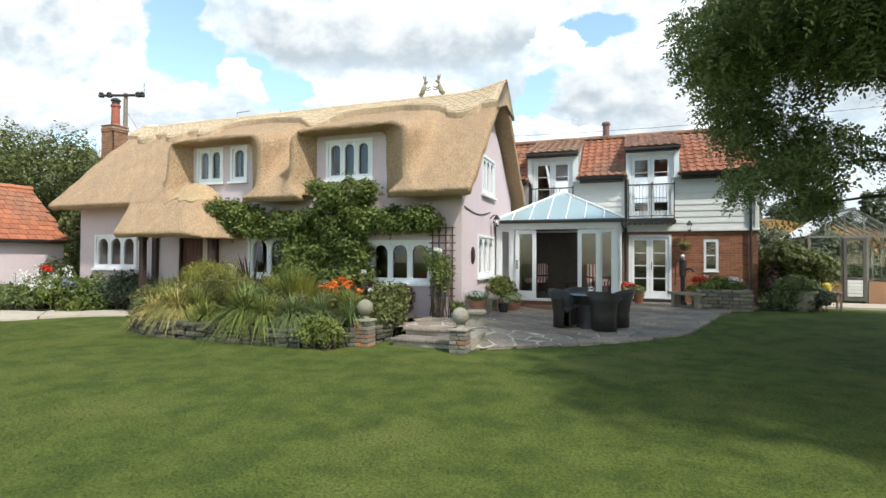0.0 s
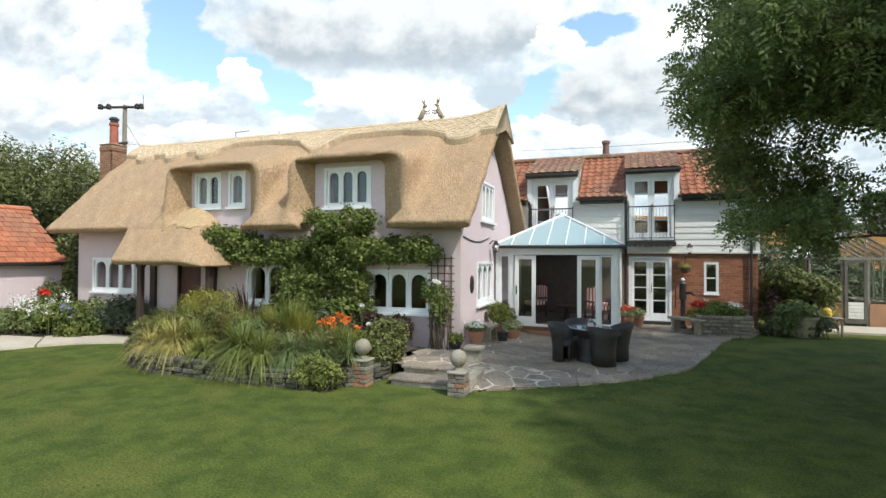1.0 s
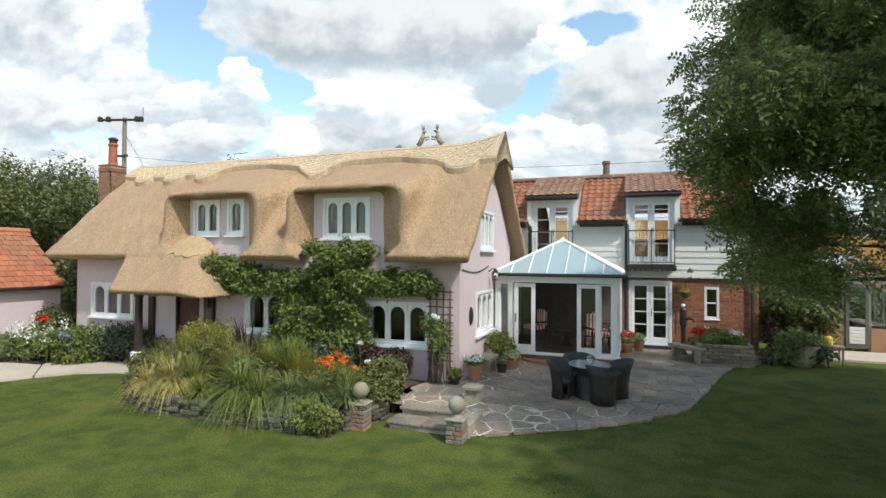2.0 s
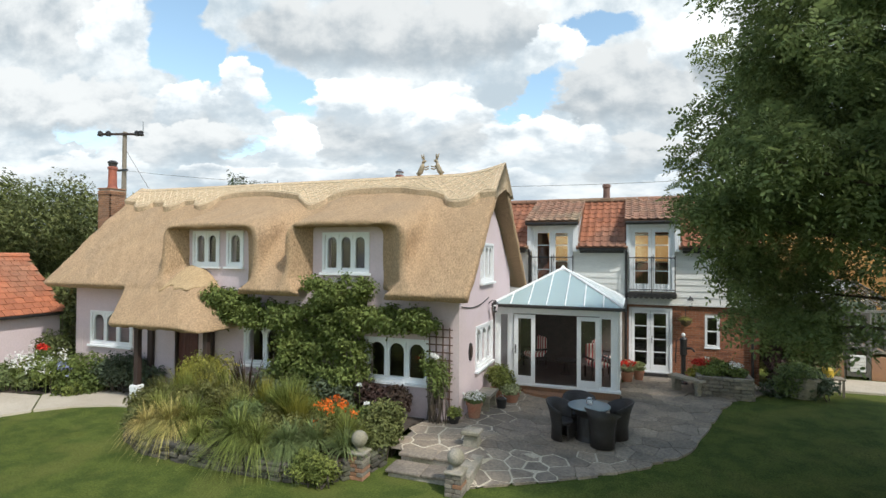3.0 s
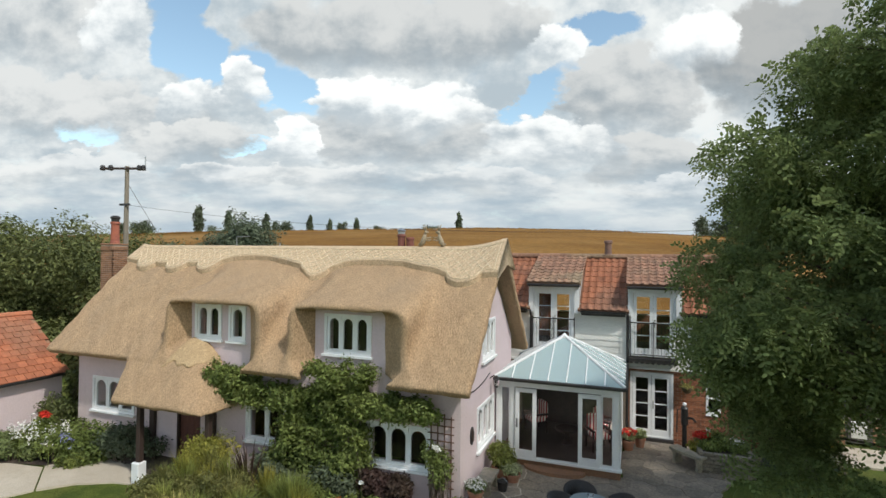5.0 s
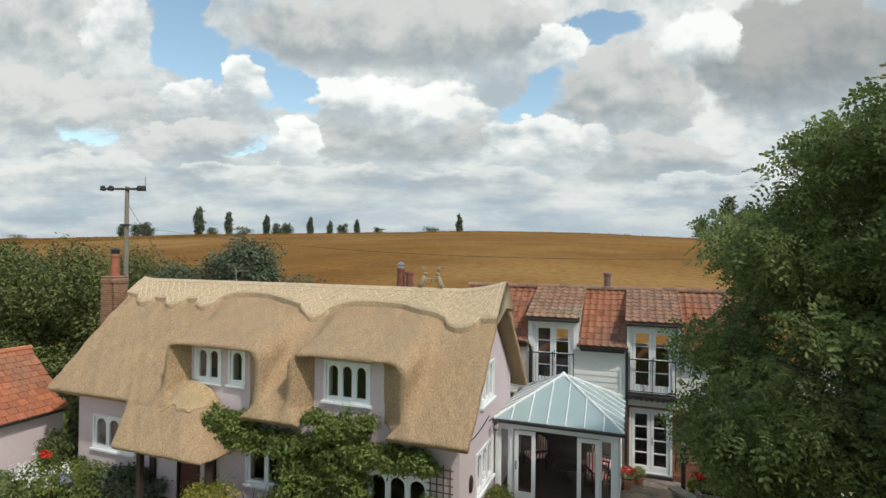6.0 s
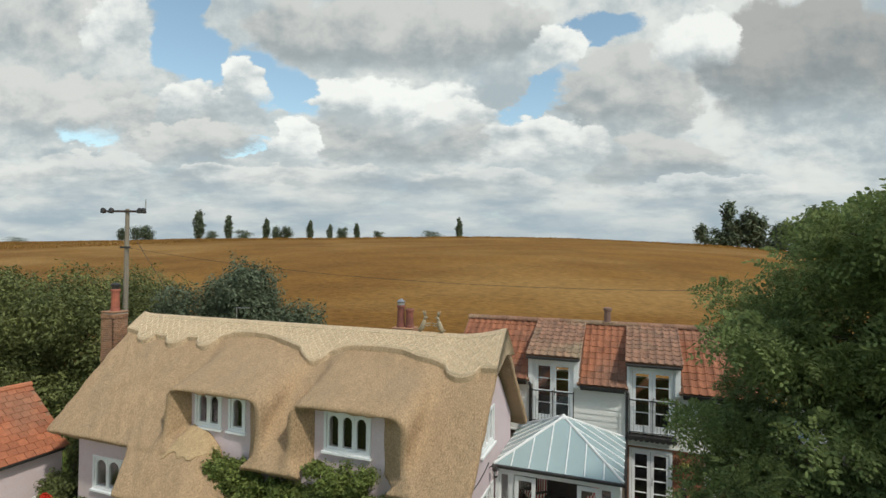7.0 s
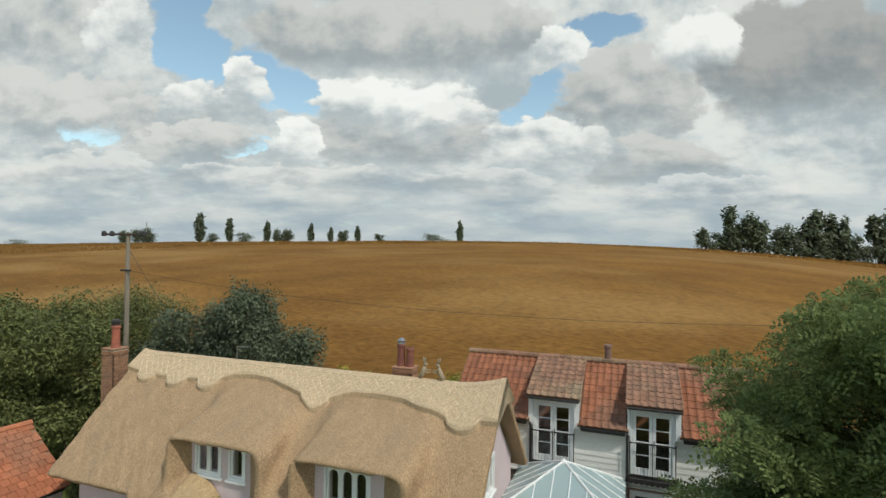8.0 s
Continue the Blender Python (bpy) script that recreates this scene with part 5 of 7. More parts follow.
slab([(-14.75, 8.55), (-14.42, 9.12), (-15.72, 10.15), (-17.2, 9.95), (-19.5, 9.0), (-18.5, 7.0)], 0.055)
slab([(-14.38, 9.15), (-13.79, 9.74), (-12.93, 10.15), (-11.9, 10.35), (-11.7, 11.7), (-14.9, 11.7), (-15.36, 11.0), (-15.7, 10.2)], 0.075)
slab([(5.4, 18.4), (9.5, 18.6), (9.5, 20.2), (5.4, 20.2)], 0.26)

# ---- outbuilding ----
shed = thing("outbuilding", "low pink rendered outbuilding with orange clay tile roof", "outbuilding", (-20, 10, 0))
OX, OY1, OY0, OZ = -18.15, 12.25, 4.0, 2.12
part("wall", Shape().box(OX - 0.25, OX, OY0, OY1, 0, OZ), PINK, shed, "pink rendered wall")
part("wall", Shape().prism([(OX - 0.25, 0), (OX - 0.25, OZ), (OX - 1.9, 3.75), (OX - 3.6, OZ), (OX - 3.6, 0)], lambda a, b, d: (a, d, b), OY1 - 0.25, OY1), PINK, shed)
O_LO, O_HI = (OX + 0.22, OZ + 0.02), (OX - 1.9, 3.98)


def shed_slope(name, lo, hi, mat, t=0.07):
    d = Vector((hi[0] - lo[0], 0, hi[1] - lo[1])).normalized()
    n = Vector((-d.z, 0, d.x)) if d.x > 0 else Vector((d.z, 0, -d.x))
    s = Shape()
    a = [Vector((lo[0], OY0, lo[1])), Vector((lo[0], OY1 + 0.12, lo[1])), Vector((hi[0], OY1 + 0.12, hi[1])), Vector((hi[0], OY0, hi[1]))]
    s.add(a + [p - n * t for p in a], [(0, 1, 2, 3), (7, 6, 5, 4), (0, 4, 5, 1), (1, 5, 6, 2), (2, 6, 7, 3), (3, 7, 4, 0)])
    part(name, s, mat, shed)


shed_slope("roof", O_LO, O_HI, OLD_BRICK)
shed_slope("roof", (OX - 4.0, OZ + 0.02), O_HI, ORANGE_TILE)
part("gutter", Shape().box(OX + 0.17, OX + 0.27, OY0, OY1 + 0.1, OZ - 0.06, OZ + 0.03, 0.02), BLACK, shed, "black gutter")
part("ridge", Shape().tube([(O_HI[0], OY0, O_HI[1] + 0.03), (O_HI[0], OY1 + 0.12, O_HI[1] + 0.03)], 0.11, 8), ORANGE_TILE, shed)

# ---- chimneys, flue and ridge ornaments ----
def chimney(label, x, y, w, d, z0, z1, pots):
    c = thing("chimney", label, "chimney", (x, y, z0), group="chimneys")
    body = Shape().box(x - w / 2 + 0.01, x + w / 2 - 0.01, y - d / 2 + 0.01, y + d / 2 - 0.01, z0, z1)
    part("core", body, MORTAR, c)
    rows = int((z1 - z0) / 0.075)
    rng = random.Random(int(w * 1000))
    b = Shape()
    for k in range(rows):
        z = z0 + k * 0.075
        g = 0.025 if k >= rows - 2 else 0.0
        for face in range(2):
            ln = w if face == 0 else d
            n = max(2, int(ln / 0.22 + 0.5))
            st = ln / n
            for i in range(n + (k % 2)):
                a0 = -ln / 2 + (i - 0.5 * (k % 2)) * st
                a1 = min(a0 + st - 0.01, ln / 2)
                a0 = max(a0, -ln / 2)
                if a1 - a0 < 0.03:
                    continue
                if face == 0:
                    b.box(x + a0, x + a1, y - d / 2 - g, y - d / 2 + 0.05, z, z + 0.065, 0.004)
                else:
                    b.box(x + w / 2 - 0.05, x + w / 2 + g, y + a0, y + a1, z, z + 0.065, 0.004)
    part("brickwork", b, OLD_BRICK, c, "weathered brick stack")["kind"] = "stuff"
    part("cap", Shape().box(x - w / 2 - 0.03, x + w / 2 + 0.03, y - d / 2 - 0.03, y + d / 2 + 0.03, z1, z1 + 0.05, 0.02), OLD_BRICK, c)
    for px, py, h, r, mat in pots:
        part("chimney_pot", Shape().lathe([(r * 1.15, 0), (r * 1.1, 0.06), (r, 0.1), (r * 0.92, h - 0.1), (r * 1.12, h - 0.09), (r * 1.12, h - 0.03), (r, h), (r * 0.75, h), (r * 0.7, h - 0.2)], (px, py, z1 + 0.05), 16), mat, c, "red clay chimney pot")
    return c


RED_POT = material("red_pot_clay", (0.38, 0.115, 0.065), (0.27, 0.085, 0.055), rough=0.7, scale=5)
DARK_POT = material("sooty_pot_clay", (0.23, 0.075, 0.05), (0.15, 0.055, 0.042), rough=0.75, scale=5)
chimney("brick gable chimney with tall red pot", -18.22, 14.1, 0.62, 0.6, 0.0, 6.5, [(-18.2, 14.1, 0.82, 0.15, RED_POT)])
gable_stack = bpy.data.objects["chimney"]
part("cowl", Shape().lathe([(0.13, 0), (0.14, 0.12), (0.17, 0.14), (0.17, 0.18), (0.1, 0.24)], (-18.2, 14.1, 7.36), 12), BLACK, gable_stack, "dark cowl")
c2 = chimney("brick chimney with two pots behind the thatch", -7.55, 17.0, 0.74, 0.56, 3.0, 6.16, [(-7.71, 17.0, 0.78, 0.14, DARK_POT), (-7.37, 17.0, 0.66, 0.14, DARK_POT)])
part("cowl", Shape().lathe([(0.13, 0), (0.13, 0.1), (0.16, 0.14), (0.03, 0.24)], (-7.71, 17.0, 6.97), 12), STEEL, c2, "galvanised cowl")
flue = thing("roof_flue", "short brown clay flue terminal on the pantile ridge", "flue", (-0.8, 20.75, 6.2))
part("pipe", Shape().lathe([(0.14, 0), (0.125, 0.12), (0.12, 0.44), (0.155, 0.47), (0.155, 0.55), (0.12, 0.58)], (-0.8, 20.75, 6.3), 14), material("flue_clay", (0.22, 0.13, 0.1), rough=0.8), flue)
part("saddle", Shape().box(-1.0, -0.6, 20.6, 20.9, 6.26, 6.34, 0.02), OLD_PANTILE, flue)


def straw_figure(x, flip):
    """One of the two leaping straw figures: bundled straw on wire, plainly shaped."""
    f = -1 if flip else 1
    s = Shape()
    b = 6.40
    P = lambda a, h: (x + f * a, RIDGE_Y, b + h)
    s.tube([P(-0.04, 0.0), P(-0.10, 0.10), P(-0.02, 0.2)], [0.03, 0.035, 0.05], 7)
    s.tube([P(-0.10, 0.12), P(-0.03, 0.22), P(0.02, 0.36), P(0.05, 0.46)], [0.06, 0.085, 0.065, 0.04], 8)
    s.tube([P(0.04, 0.46), P(0.08, 0.53), P(0.15, 0.52)], [0.045, 0.055, 0.02], 8)
    s.tube([P(0.05, 0.55), P(0.02, 0.64), P(-0.01, 0.74)], [0.015, 0.028, 0.008], 6)
    s.tube([P(0.08, 0.56), P(0.07, 0.66), P(0.06, 0.73)], [0.015, 0.026, 0.008], 6)
    s.tube([P(0.03, 0.38), P(0.14, 0.34), P(0.24, 0.37)], [0.03, 0.022, 0.018], 6)
    s.tube([P(0.02, 0.34), P(0.13, 0.27), P(0.24, 0.3)], [0.03, 0.022, 0.018], 6)
    s.tube([P(-0.11, 0.16), P(-0.17, 0.17)], [0.03, 0.02], 6)
    tagged(part("ridge_figure", s, OLD_STRAW, smooth=True), "leaping straw finial figure standing on the thatch ridge", "roof ornament", group="ridge figures")


straw_figure(-5.78, False)
straw_figure(-5.24, True)
aerial = thing("aerial", "thin metal rod aerial on the ridge", "aerial", (-13.2, 14.9, 6.2))
part("rod", Shape().tube([(-13.2, 14.9, 6.0), (-13.2, 14.9, 6.82)], 0.012, 6), STEEL, aerial)
part("arm", Shape().tube([(-13.22, 14.9, 6.82), (-12.62, 14.9, 6.84)], 0.014, 6), STEEL, aerial)
tagged(part("ridge_pin", Shape().tube([(-10.95, 14.4, 6.3), (-10.95, 14.4, 6.58)], 0.02, 6), STEEL), "short metal pin on the thatch ridge", "pin")

# ---- utility pole and wires ----
pole = thing("utility_pole", "grey wooden electricity pole with crossarm and insulators", "utility pole", (-28.2, 22.4, 1.0))
part("post", Shape().tube([(-28.2, 22.4, 0.0), (-28.2, 22.4, 6.0), (-28.2, 22.4, 11.35)], [0.17, 0.145, 0.11], 10), POLE_WOOD, pole)
part("crossarm", Shape().box(-1.35, 1.35, -0.06, 0.06, -0.06, 0.06, 0.01, Matrix.Translation((-28.35, 22.25, 11.2)) @ Matrix.Rotation(0.3, 4, "Z")), OAK, pole)
for k in (-1.25, -0.75, 1.0, 1.25):
    px, py = -28.35 + k * math.cos(0.3), 22.25 + k * math.sin(0.3)
    part("insulator", Shape().lathe([(0.05, 0), (0.14, 0.02), (0.16, 0.1), (0.12, 0.17), (0.15, 0.2), (0.1, 0.3), (0.03, 0.33)], (px, py, 11.08), 10), BLACK, pole)
part("rod", Shape().tube([(-27.1, 22.7, 11.3), (-27.1, 22.7, 11.95)], 0.03, 6), STEEL, pole)
part("bracket", Shape().box(-28.6, -27.8, 22.25, 22.33, 9.0, 9.12), BLACK, pole)


def wire(a, b, sag, r=0.012):
    a, b = Vector(a), Vector(b)
    pts = [a.lerp(b, k / 16) - Vector((0, 0, sag * 4 * (k / 16) * (1 - k / 16))) for k in range(17)]
    tagged(part("overhead_wire", Shape().tube(pts, r, 5), BLACK), "thin dark overhead cable from the pole", "cable", group="overhead cables")


wire((-28.2, 22.4, 9.05), (14.0, 25.2, 8.0), 1.1, 0.009)
wire((-28.2, 22.4, 10.4), (-24.0, 24.8, 2.2), 0.05, 0.014)

# ---- trees, hedges and planting ----
def frond_cloud(name, mat, parent, blobs, count, length, seed, label="", pairs=5, oval=True):
    """Pinnate sprays: each a drooping midrib with paired oval leaflets and one at its tip, gathered at the twig ends."""
    rng = np.random.default_rng(seed)
    vol = np.array([b[3] * b[4] * b[5] for b in blobs]) ** 0.67
    which = rng.choice(len(blobs), count, p=vol / vol.sum())
    B = np.array(blobs)[which]
    d = rng.normal(size=(count, 3))
    d /= np.linalg.norm(d, axis=1)[:, None]
    c = B[:, :3] + d * B[:, 3:6] * (rng.random(count) ** 0.5)[:, None]
    out = d * np.array((1, 1, 0.8)) + rng.normal(size=(count, 3)) * 0.55
    out[:, 2] -= 0.2
    out /= np.linalg.norm(out, axis=1)[:, None]
    side = np.cross(out, np.array((0.0, 0.0, 0.8)) + rng.normal(size=(count, 3)) * 0.6)
    side /= np.linalg.norm(side, axis=1)[:, None] + 1e-9
    nrm = np.cross(side, out)
    ln = length * (0.55 + 0.7 * rng.random(count))
    rings = []

    def leaflet(root, tip, half):
        """A six-cornered oval, or a diamond for the far side."""
        if oval:
            a, b = root * 0.72 + tip * 0.28, root * 0.28 + tip * 0.72
            rings.append(np.stack((root, a - half, b - half, tip, b + half, a + half), 1))
        else:
            m = (root + tip) / 2
            rings.append(np.stack((root, m - half * 1.3, tip, m + half * 1.3), 1))

    for k in range(pairs):
        q = (k + 0.5) / pairs
        root = c + out * (ln * q)[:, None] - np.array((0, 0, 1.0)) * (0.42 * ln * q * q)[:, None]
        w = ln * 0.27 * (1 - 0.4 * abs(q - 0.5))
        for sg in (-1, 1):
            tip = root + side * (sg * w)[:, None] + out * (0.06 * ln)[:, None] + nrm * ((0.3 * rng.random(count) - 0.25) * w)[:, None]
            leaflet(root, tip, out * (ln * 0.068)[:, None])
    root = c + out * (ln * 0.95)[:, None] - np.array((0, 0, 1.0)) * (0.40 * ln)[:, None]
    leaflet(root, root + out * (0.2 * ln)[:, None] - np.array((0, 0, 1.0)) * (0.1 * ln)[:, None], side * (ln * 0.05)[:, None])
    n = 6 if oval else 4
    v = np.concatenate(rings).reshape(-1, 3)
    me = bpy.data.meshes.new(name)
    me.from_pydata(v.tolist(), [], np.arange(len(v)).reshape(-1, n).tolist())
    me.materials.append(mat)
    ob = new(name, me)
    hang(ob, parent)
    if label:
        ob["label"] = label
    return ob


def big_tree():
    """A wide locust tree beside the lawn: leaf clumps at the ends of arching boughs, notched outline, gaps of sky between the tiers."""
    t = thing("tree", "large dark feathery-leaved garden tree overhanging the lawn", "tree", (7.8, 9.0, 0))
    rng = random.Random(31)
    foot = Vector((7.8, 9.0, 0))
    # how far the crown reaches towards the house, height by height
    heights = (2.2, 2.9, 3.4, 3.9, 4.4, 4.8, 5.3, 5.8, 6.4, 6.8, 7.1, 7.5, 7.95, 8.2, 8.6, 9.0, 9.45, 9.8, 10.2)
    spread_ = (0.72, 0.62, 0.59, 0.55, 0.56, 0.47, 0.465, 0.51, 0.51, 0.56, 0.59, 0.52, 0.51, 0.55, 0.63, 0.69, 0.76, 0.88, 1.06)

    def across(p):
        """Depth along the lawn's long axis, and the sideways slope from its near end."""
        deep = -p.x * 0.34 + p.y * 0.94
        return deep, (p.x * 0.94 + p.y * 0.34) / max(deep, 0.5)

    near, far, tips = [], [], []
    while len(near) < 270 or len(far) < 300:
        a, r, z = rng.uniform(0, 2 * math.pi), 7.2 * math.sqrt(rng.uniform(0.02, 1.0)), rng.uniform(2.1, 10.1)
        w = rng.uniform(0.32, 0.6)
        p = foot + Vector((math.cos(a) * r, math.sin(a) * r, z))
        deep, slope = across(p)
        if deep > 4.0 and slope < 1.15:
            edge = np.interp(z, heights, spread_) + 0.05 * max(0.0, 8.4 - deep) + 0.6 * w / max(deep, 1.0) - 0.05
            if slope < edge or deep < 6.0 or deep > 10.6:
                continue
            # a thin tier lets the sky through above the lowest boughs
            if 3.85 < z - 0.29 * (deep - 8.5) < 4.85 and slope > 0.60 and rng.random() < 0.96:
                continue
            if z < 2.75 + 0.3 * max(0.0, 8.5 - deep) + (0.45 if slope > 0.76 else 0.0):
                continue
            if rng.random() < 0.25:
                continue
            if len(near) >= 270:
                continue
            near.append((p.x, p.y, p.z, w, w, w * 0.6))
            tips.append(p)
        else:
            # unseen far side of the crown, placed and thinned to shape the lawn's shade
            reach = 6.4 * math.sin(math.pi * min(max((z - 0.6) / 10.6, 0), 1)) ** 0.6
            if r > reach or (slope < 1.15 and deep > 0) or (p.y < 7.2 and rng.random() < 0.5) or p.y < 3.5 or z < 2.6:
                continue
            if len(far) >= 300:
                continue
            far.append((p.x, p.y, p.z, w * 1.6, w * 1.6, w * 0.8))
            tips.append(p)
    frond_cloud("crown", LEAF_TREE, t, near, 125 * len(near), 0.26, 5, "dark green drooping feathery leaves", pairs=4)
    frond_cloud("crown", LEAF_TREE, t, far, 22000, 0.55, 6, "dark green drooping feathery leaves", oval=False)
    part("trunk", Shape().tube([(7.8, 9.0, 0), (7.75, 9.05, 1.2), (7.85, 8.95, 2.6), (7.7, 9.1, 4.4), (7.8, 9.1, 6.5), (7.7, 9.0, 8.6)], [0.42, 0.33, 0.29, 0.22, 0.13, 0.05], 12), BARK, t)
    for p in tips[::6]:
        root = foot + Vector((0, 0, max(2.0, p.z - 0.5 * (p - foot).xy.length)))
        mid = root.lerp(p, 0.5) + Vector((rng.uniform(-.2, .2), rng.uniform(-.2, .2), 0.35))
        part("limb", Shape().tube([root, root.lerp(mid, 0.5) + Vector((0, 0, 0.15)), mid, mid.lerp(p, 0.6) + Vector((0, 0, 0.1)), p], [0.10, 0.075, 0.05, 0.028, 0.01], 6), BARK, t)


big_tree()


def plant(name, label, category, mat, blobs, count, size, seed, group="", stem=True, **kw):
    x = sum(b[0] for b in blobs) / len(blobs)
    y = sum(b[1] for b in blobs) / len(blobs)
    low = min(b[2] - b[5] for b in blobs)
    base = min(low, ground_z(x, y))
    t = thing(name, label, category, (x, y, base), group)
    leaf_cloud("foliage", mat, t, blobs, count, size, seed, **kw)
    if stem:
        rng = random.Random(seed)
        s = Shape()
        for b in blobs[:24]:
            for _ in range(2):
                s.tube([(b[0] + rng.uniform(-.1, .1), b[1] + rng.uniform(-.1, .1), base - 0.05), (b[0] + rng.uniform(-.15, .15), b[1] + rng.uniform(-.15, .15), (base + b[2]) / 2), (b[0] + rng.uniform(-.3, .3) * b[3], b[1] + rng.uniform(-.3, .3) * b[4], b[2] + 0.4 * b[5])],
                       [0.012 + 0.02 * b[3], 0.01 + 0.012 * b[3], 0.006], 5)
        part("stem_growth", s, BARK, t)["kind"] = "stuff"
    return t


def clump(rng, x0, x1, y0, y1, z0, z1, n, r):
    return [(rng.uniform(x0, x1), rng.uniform(y0, y1), rng.uniform(z0, z1), r * rng.uniform(.7, 1.2), r * rng.uniform(.7, 1.2), r * rng.uniform(.7, 1.1)) for _ in range(n)]


rng = random.Random(77)
# hedge and trees behind, left of the cottage
plant("hedgerow", "tall mixed green hedgerow behind the outbuilding", "hedge", LEAF_HEDGE,
      clump(rng, -36, -24.5, 13.5, 19, 1.5, 7.3, 80, 1.35) + clump(rng, -44, -30, 22, 30, 2.5, 6.0, 26, 2.0) + clump(rng, -27, -20, 19, 22.5, 1.2, 3.6, 20, 1.2), 130000, 0.095, 2)
plant("tree", "dense bluish-green field maple behind the thatch", "tree", LEAF_BLUE,
      clump(rng, -22.3, -19.0, 22.8, 25, 3.0, 7.4, 30, 1.25) + clump(rng, -27.5, -21.5, 23, 25, 2.5, 6.4, 36, 1.25) + clump(rng, -19.3, -16.2, 22.8, 24.8, 2.0, 5.3, 30, 1.1), 80000, 0.095, 3)
plant("shrub", "green shrub between outbuilding and thatch", "shrub", LEAF_HEDGE, clump(rng, -18.6, -17.3, 12.6, 14.0, 0.6, 3.4, 14, 0.55) + clump(rng, -18.2, -17.3, 12.2, 12.8, 0.5, 2.6, 6, 0.4), 9000, 0.085, 4)
plant("scrub", "rough green scrub at the field edge", "scrub", LEAF_GOLD, clump(rng, -18, -8, 26, 29, 1.8, 3.0, 30, 0.8), 14000, 0.11, 6)
# right side
plant("hedge", "clipped dense green hedge beside the brick wing", "hedge", LEAF_HEDGE, clump(rng, 4.3, 5.75, 18.4, 19.4, 0.7, 2.05, 18, 0.5), 9000, 0.075, 7)
# second clump is added to darken what shows through the greenhouse
plant("shrub", "dark evergreen shrubs behind the hedge", "shrub", LEAF_BLUE, clump(rng, 4.3, 5.4, 22.0, 24, 0.8, 2.9, 8, 0.8) + clump(rng, 4.5, 11.5, 25.3, 27, 0.8, 2.9, 22, 1.0), 14000, 0.11, 8)


def skyline_tree(x, y, h, w, shape, seed):
    z = ground_z(x, y)
    rng = random.Random(seed)
    t = thing("skyline_tree", "distant dark " + ("slender poplar" if shape == "poplar" else "round-headed tree") + " on the field's skyline", "tree", (x, y, z), group="skyline trees")
    if shape == "poplar":
        blobs = [(x + rng.uniform(-.1, .1) * w, y, z + h * (0.18 + 0.78 * k / 7), w * 0.5 * math.sin(math.pi * (0.25 + 0.7 * k / 7)) ** 0.7, w * 0.4, h * 0.13) for k in range(8)]
    else:
        blobs = [(x + rng.uniform(-.5, .5) * w, y + rng.uniform(-1, 1), z + h * (0.16 + 0.66 * (k / 8)), w * (0.5 - 0.03 * k), w * 0.4, h * 0.2) for k in range(9)]
    leaf_cloud("crown", LEAF_BLUE, t, blobs, 1500, 0.055 * h, seed, lump=0.3, shell=0.8)
    part("trunk", Shape().tube([(x, y, z - 0.5), (x, y, z + h * 0.6)], [0.04 * h, 0.015 * h], 6), BARK, t)


def on_skyline(u, d):
    """A place at depth d on the hill along the view's own bearings."""
    cx, cy = u * d, d
    return cx * 0.94 - cy * 0.34, cx * 0.34 + cy * 0.94


for u, h, w, sh in ((-0.481, 11.5, 4.6, "poplar"), (-0.455, 4, 5, "round"), (-0.423, 9.5, 3.4, "poplar"), (-0.392, 4.5, 7, "round"), (-0.349, 8.5, 3.2, "poplar"), (-0.328, 6, 4, "round"), (-0.31, 6, 4, "round"),
                    (-0.264, 7.5, 3.0, "poplar"), (-0.226, 6.0, 2.6, "poplar"), (-0.203, 5.5, 3.5, "round"), (-0.173, 6.5, 2.8, "poplar"), (-0.131, 4, 4, "round"), (-0.022, 4.5, 8, "round"), (0.025, 9.0, 3.0, "poplar"),
                    (-0.60, 6.0, 6, "round"), (-0.585, 6.5, 5, "round"), (-0.63, 5.5, 3, "round"), (-0.84, 2.5, 8, "round")):
    x, y = on_skyline(u, 262.0)
    skyline_tree(x, y, h * 1.2, w * 1.15, sh, int((u + 2) * 1000))
for u, h, w, sh in ((0.50, 7, 6, "round"), (0.535, 8, 7, "round"), (0.565, 14, 9, "round"), (0.60, 11, 8, "round"), (0.64, 9.5, 8, "round"), (0.70, 14.5, 7.5, "round"), (0.755, 14, 6.5, "round"), (0.78, 8, 8, "round"), (0.835, 15.5, 7, "round"), (0.86, 10, 8, "round"), (0.67, 7, 8, "round"), (0.73, 6, 8, "round"), (0.81, 6, 8, "round")):
    x, y = on_skyline(u, 200.0)
    skyline_tree(x, y, h * 1.3, w * 0.95, sh, int(u * 5000))

# creeper on the cottage front
rng = random.Random(5)
creeper = clump(rng, -8.5, -6.1, 11.15, 11.55, 0.6, 2.7, 80, 0.27) + clump(rng, -7.5, -5.9, 11.05, 11.5, 2.5, 3.5, 34, 0.26) + clump(rng, -6.4, -4.2, 11.2, 11.55, 2.35, 2.8, 40, 0.2) \
    + clump(rng, -10.4, -8.2, 11.15, 11.55, 2.3, 2.85, 38, 0.21) + clump(rng, -10.75, -9.7, 11.1, 11.5, 2.5, 3.15, 24, 0.22)
plant("creeper", "vigorous green creeper trained along the pink wall and eaves", "climbing plant", LEAF_VINE, creeper, 60000, 0.05, 11, lump=0.35, shell=0.7)

# flower bed
def tuft(name, label, mat, x, y, z, n, length, width, spread_, seed, **kw):
    rng = random.Random(seed)
    t = thing(name, label, "plant", (x, y, z), group="bed plants")
    s = Shape()
    blade_tuft(s, (x, y, z), n, length, width, spread_, rng, **kw)
    part("leaves", s, mat, t, fix=False)
    return t


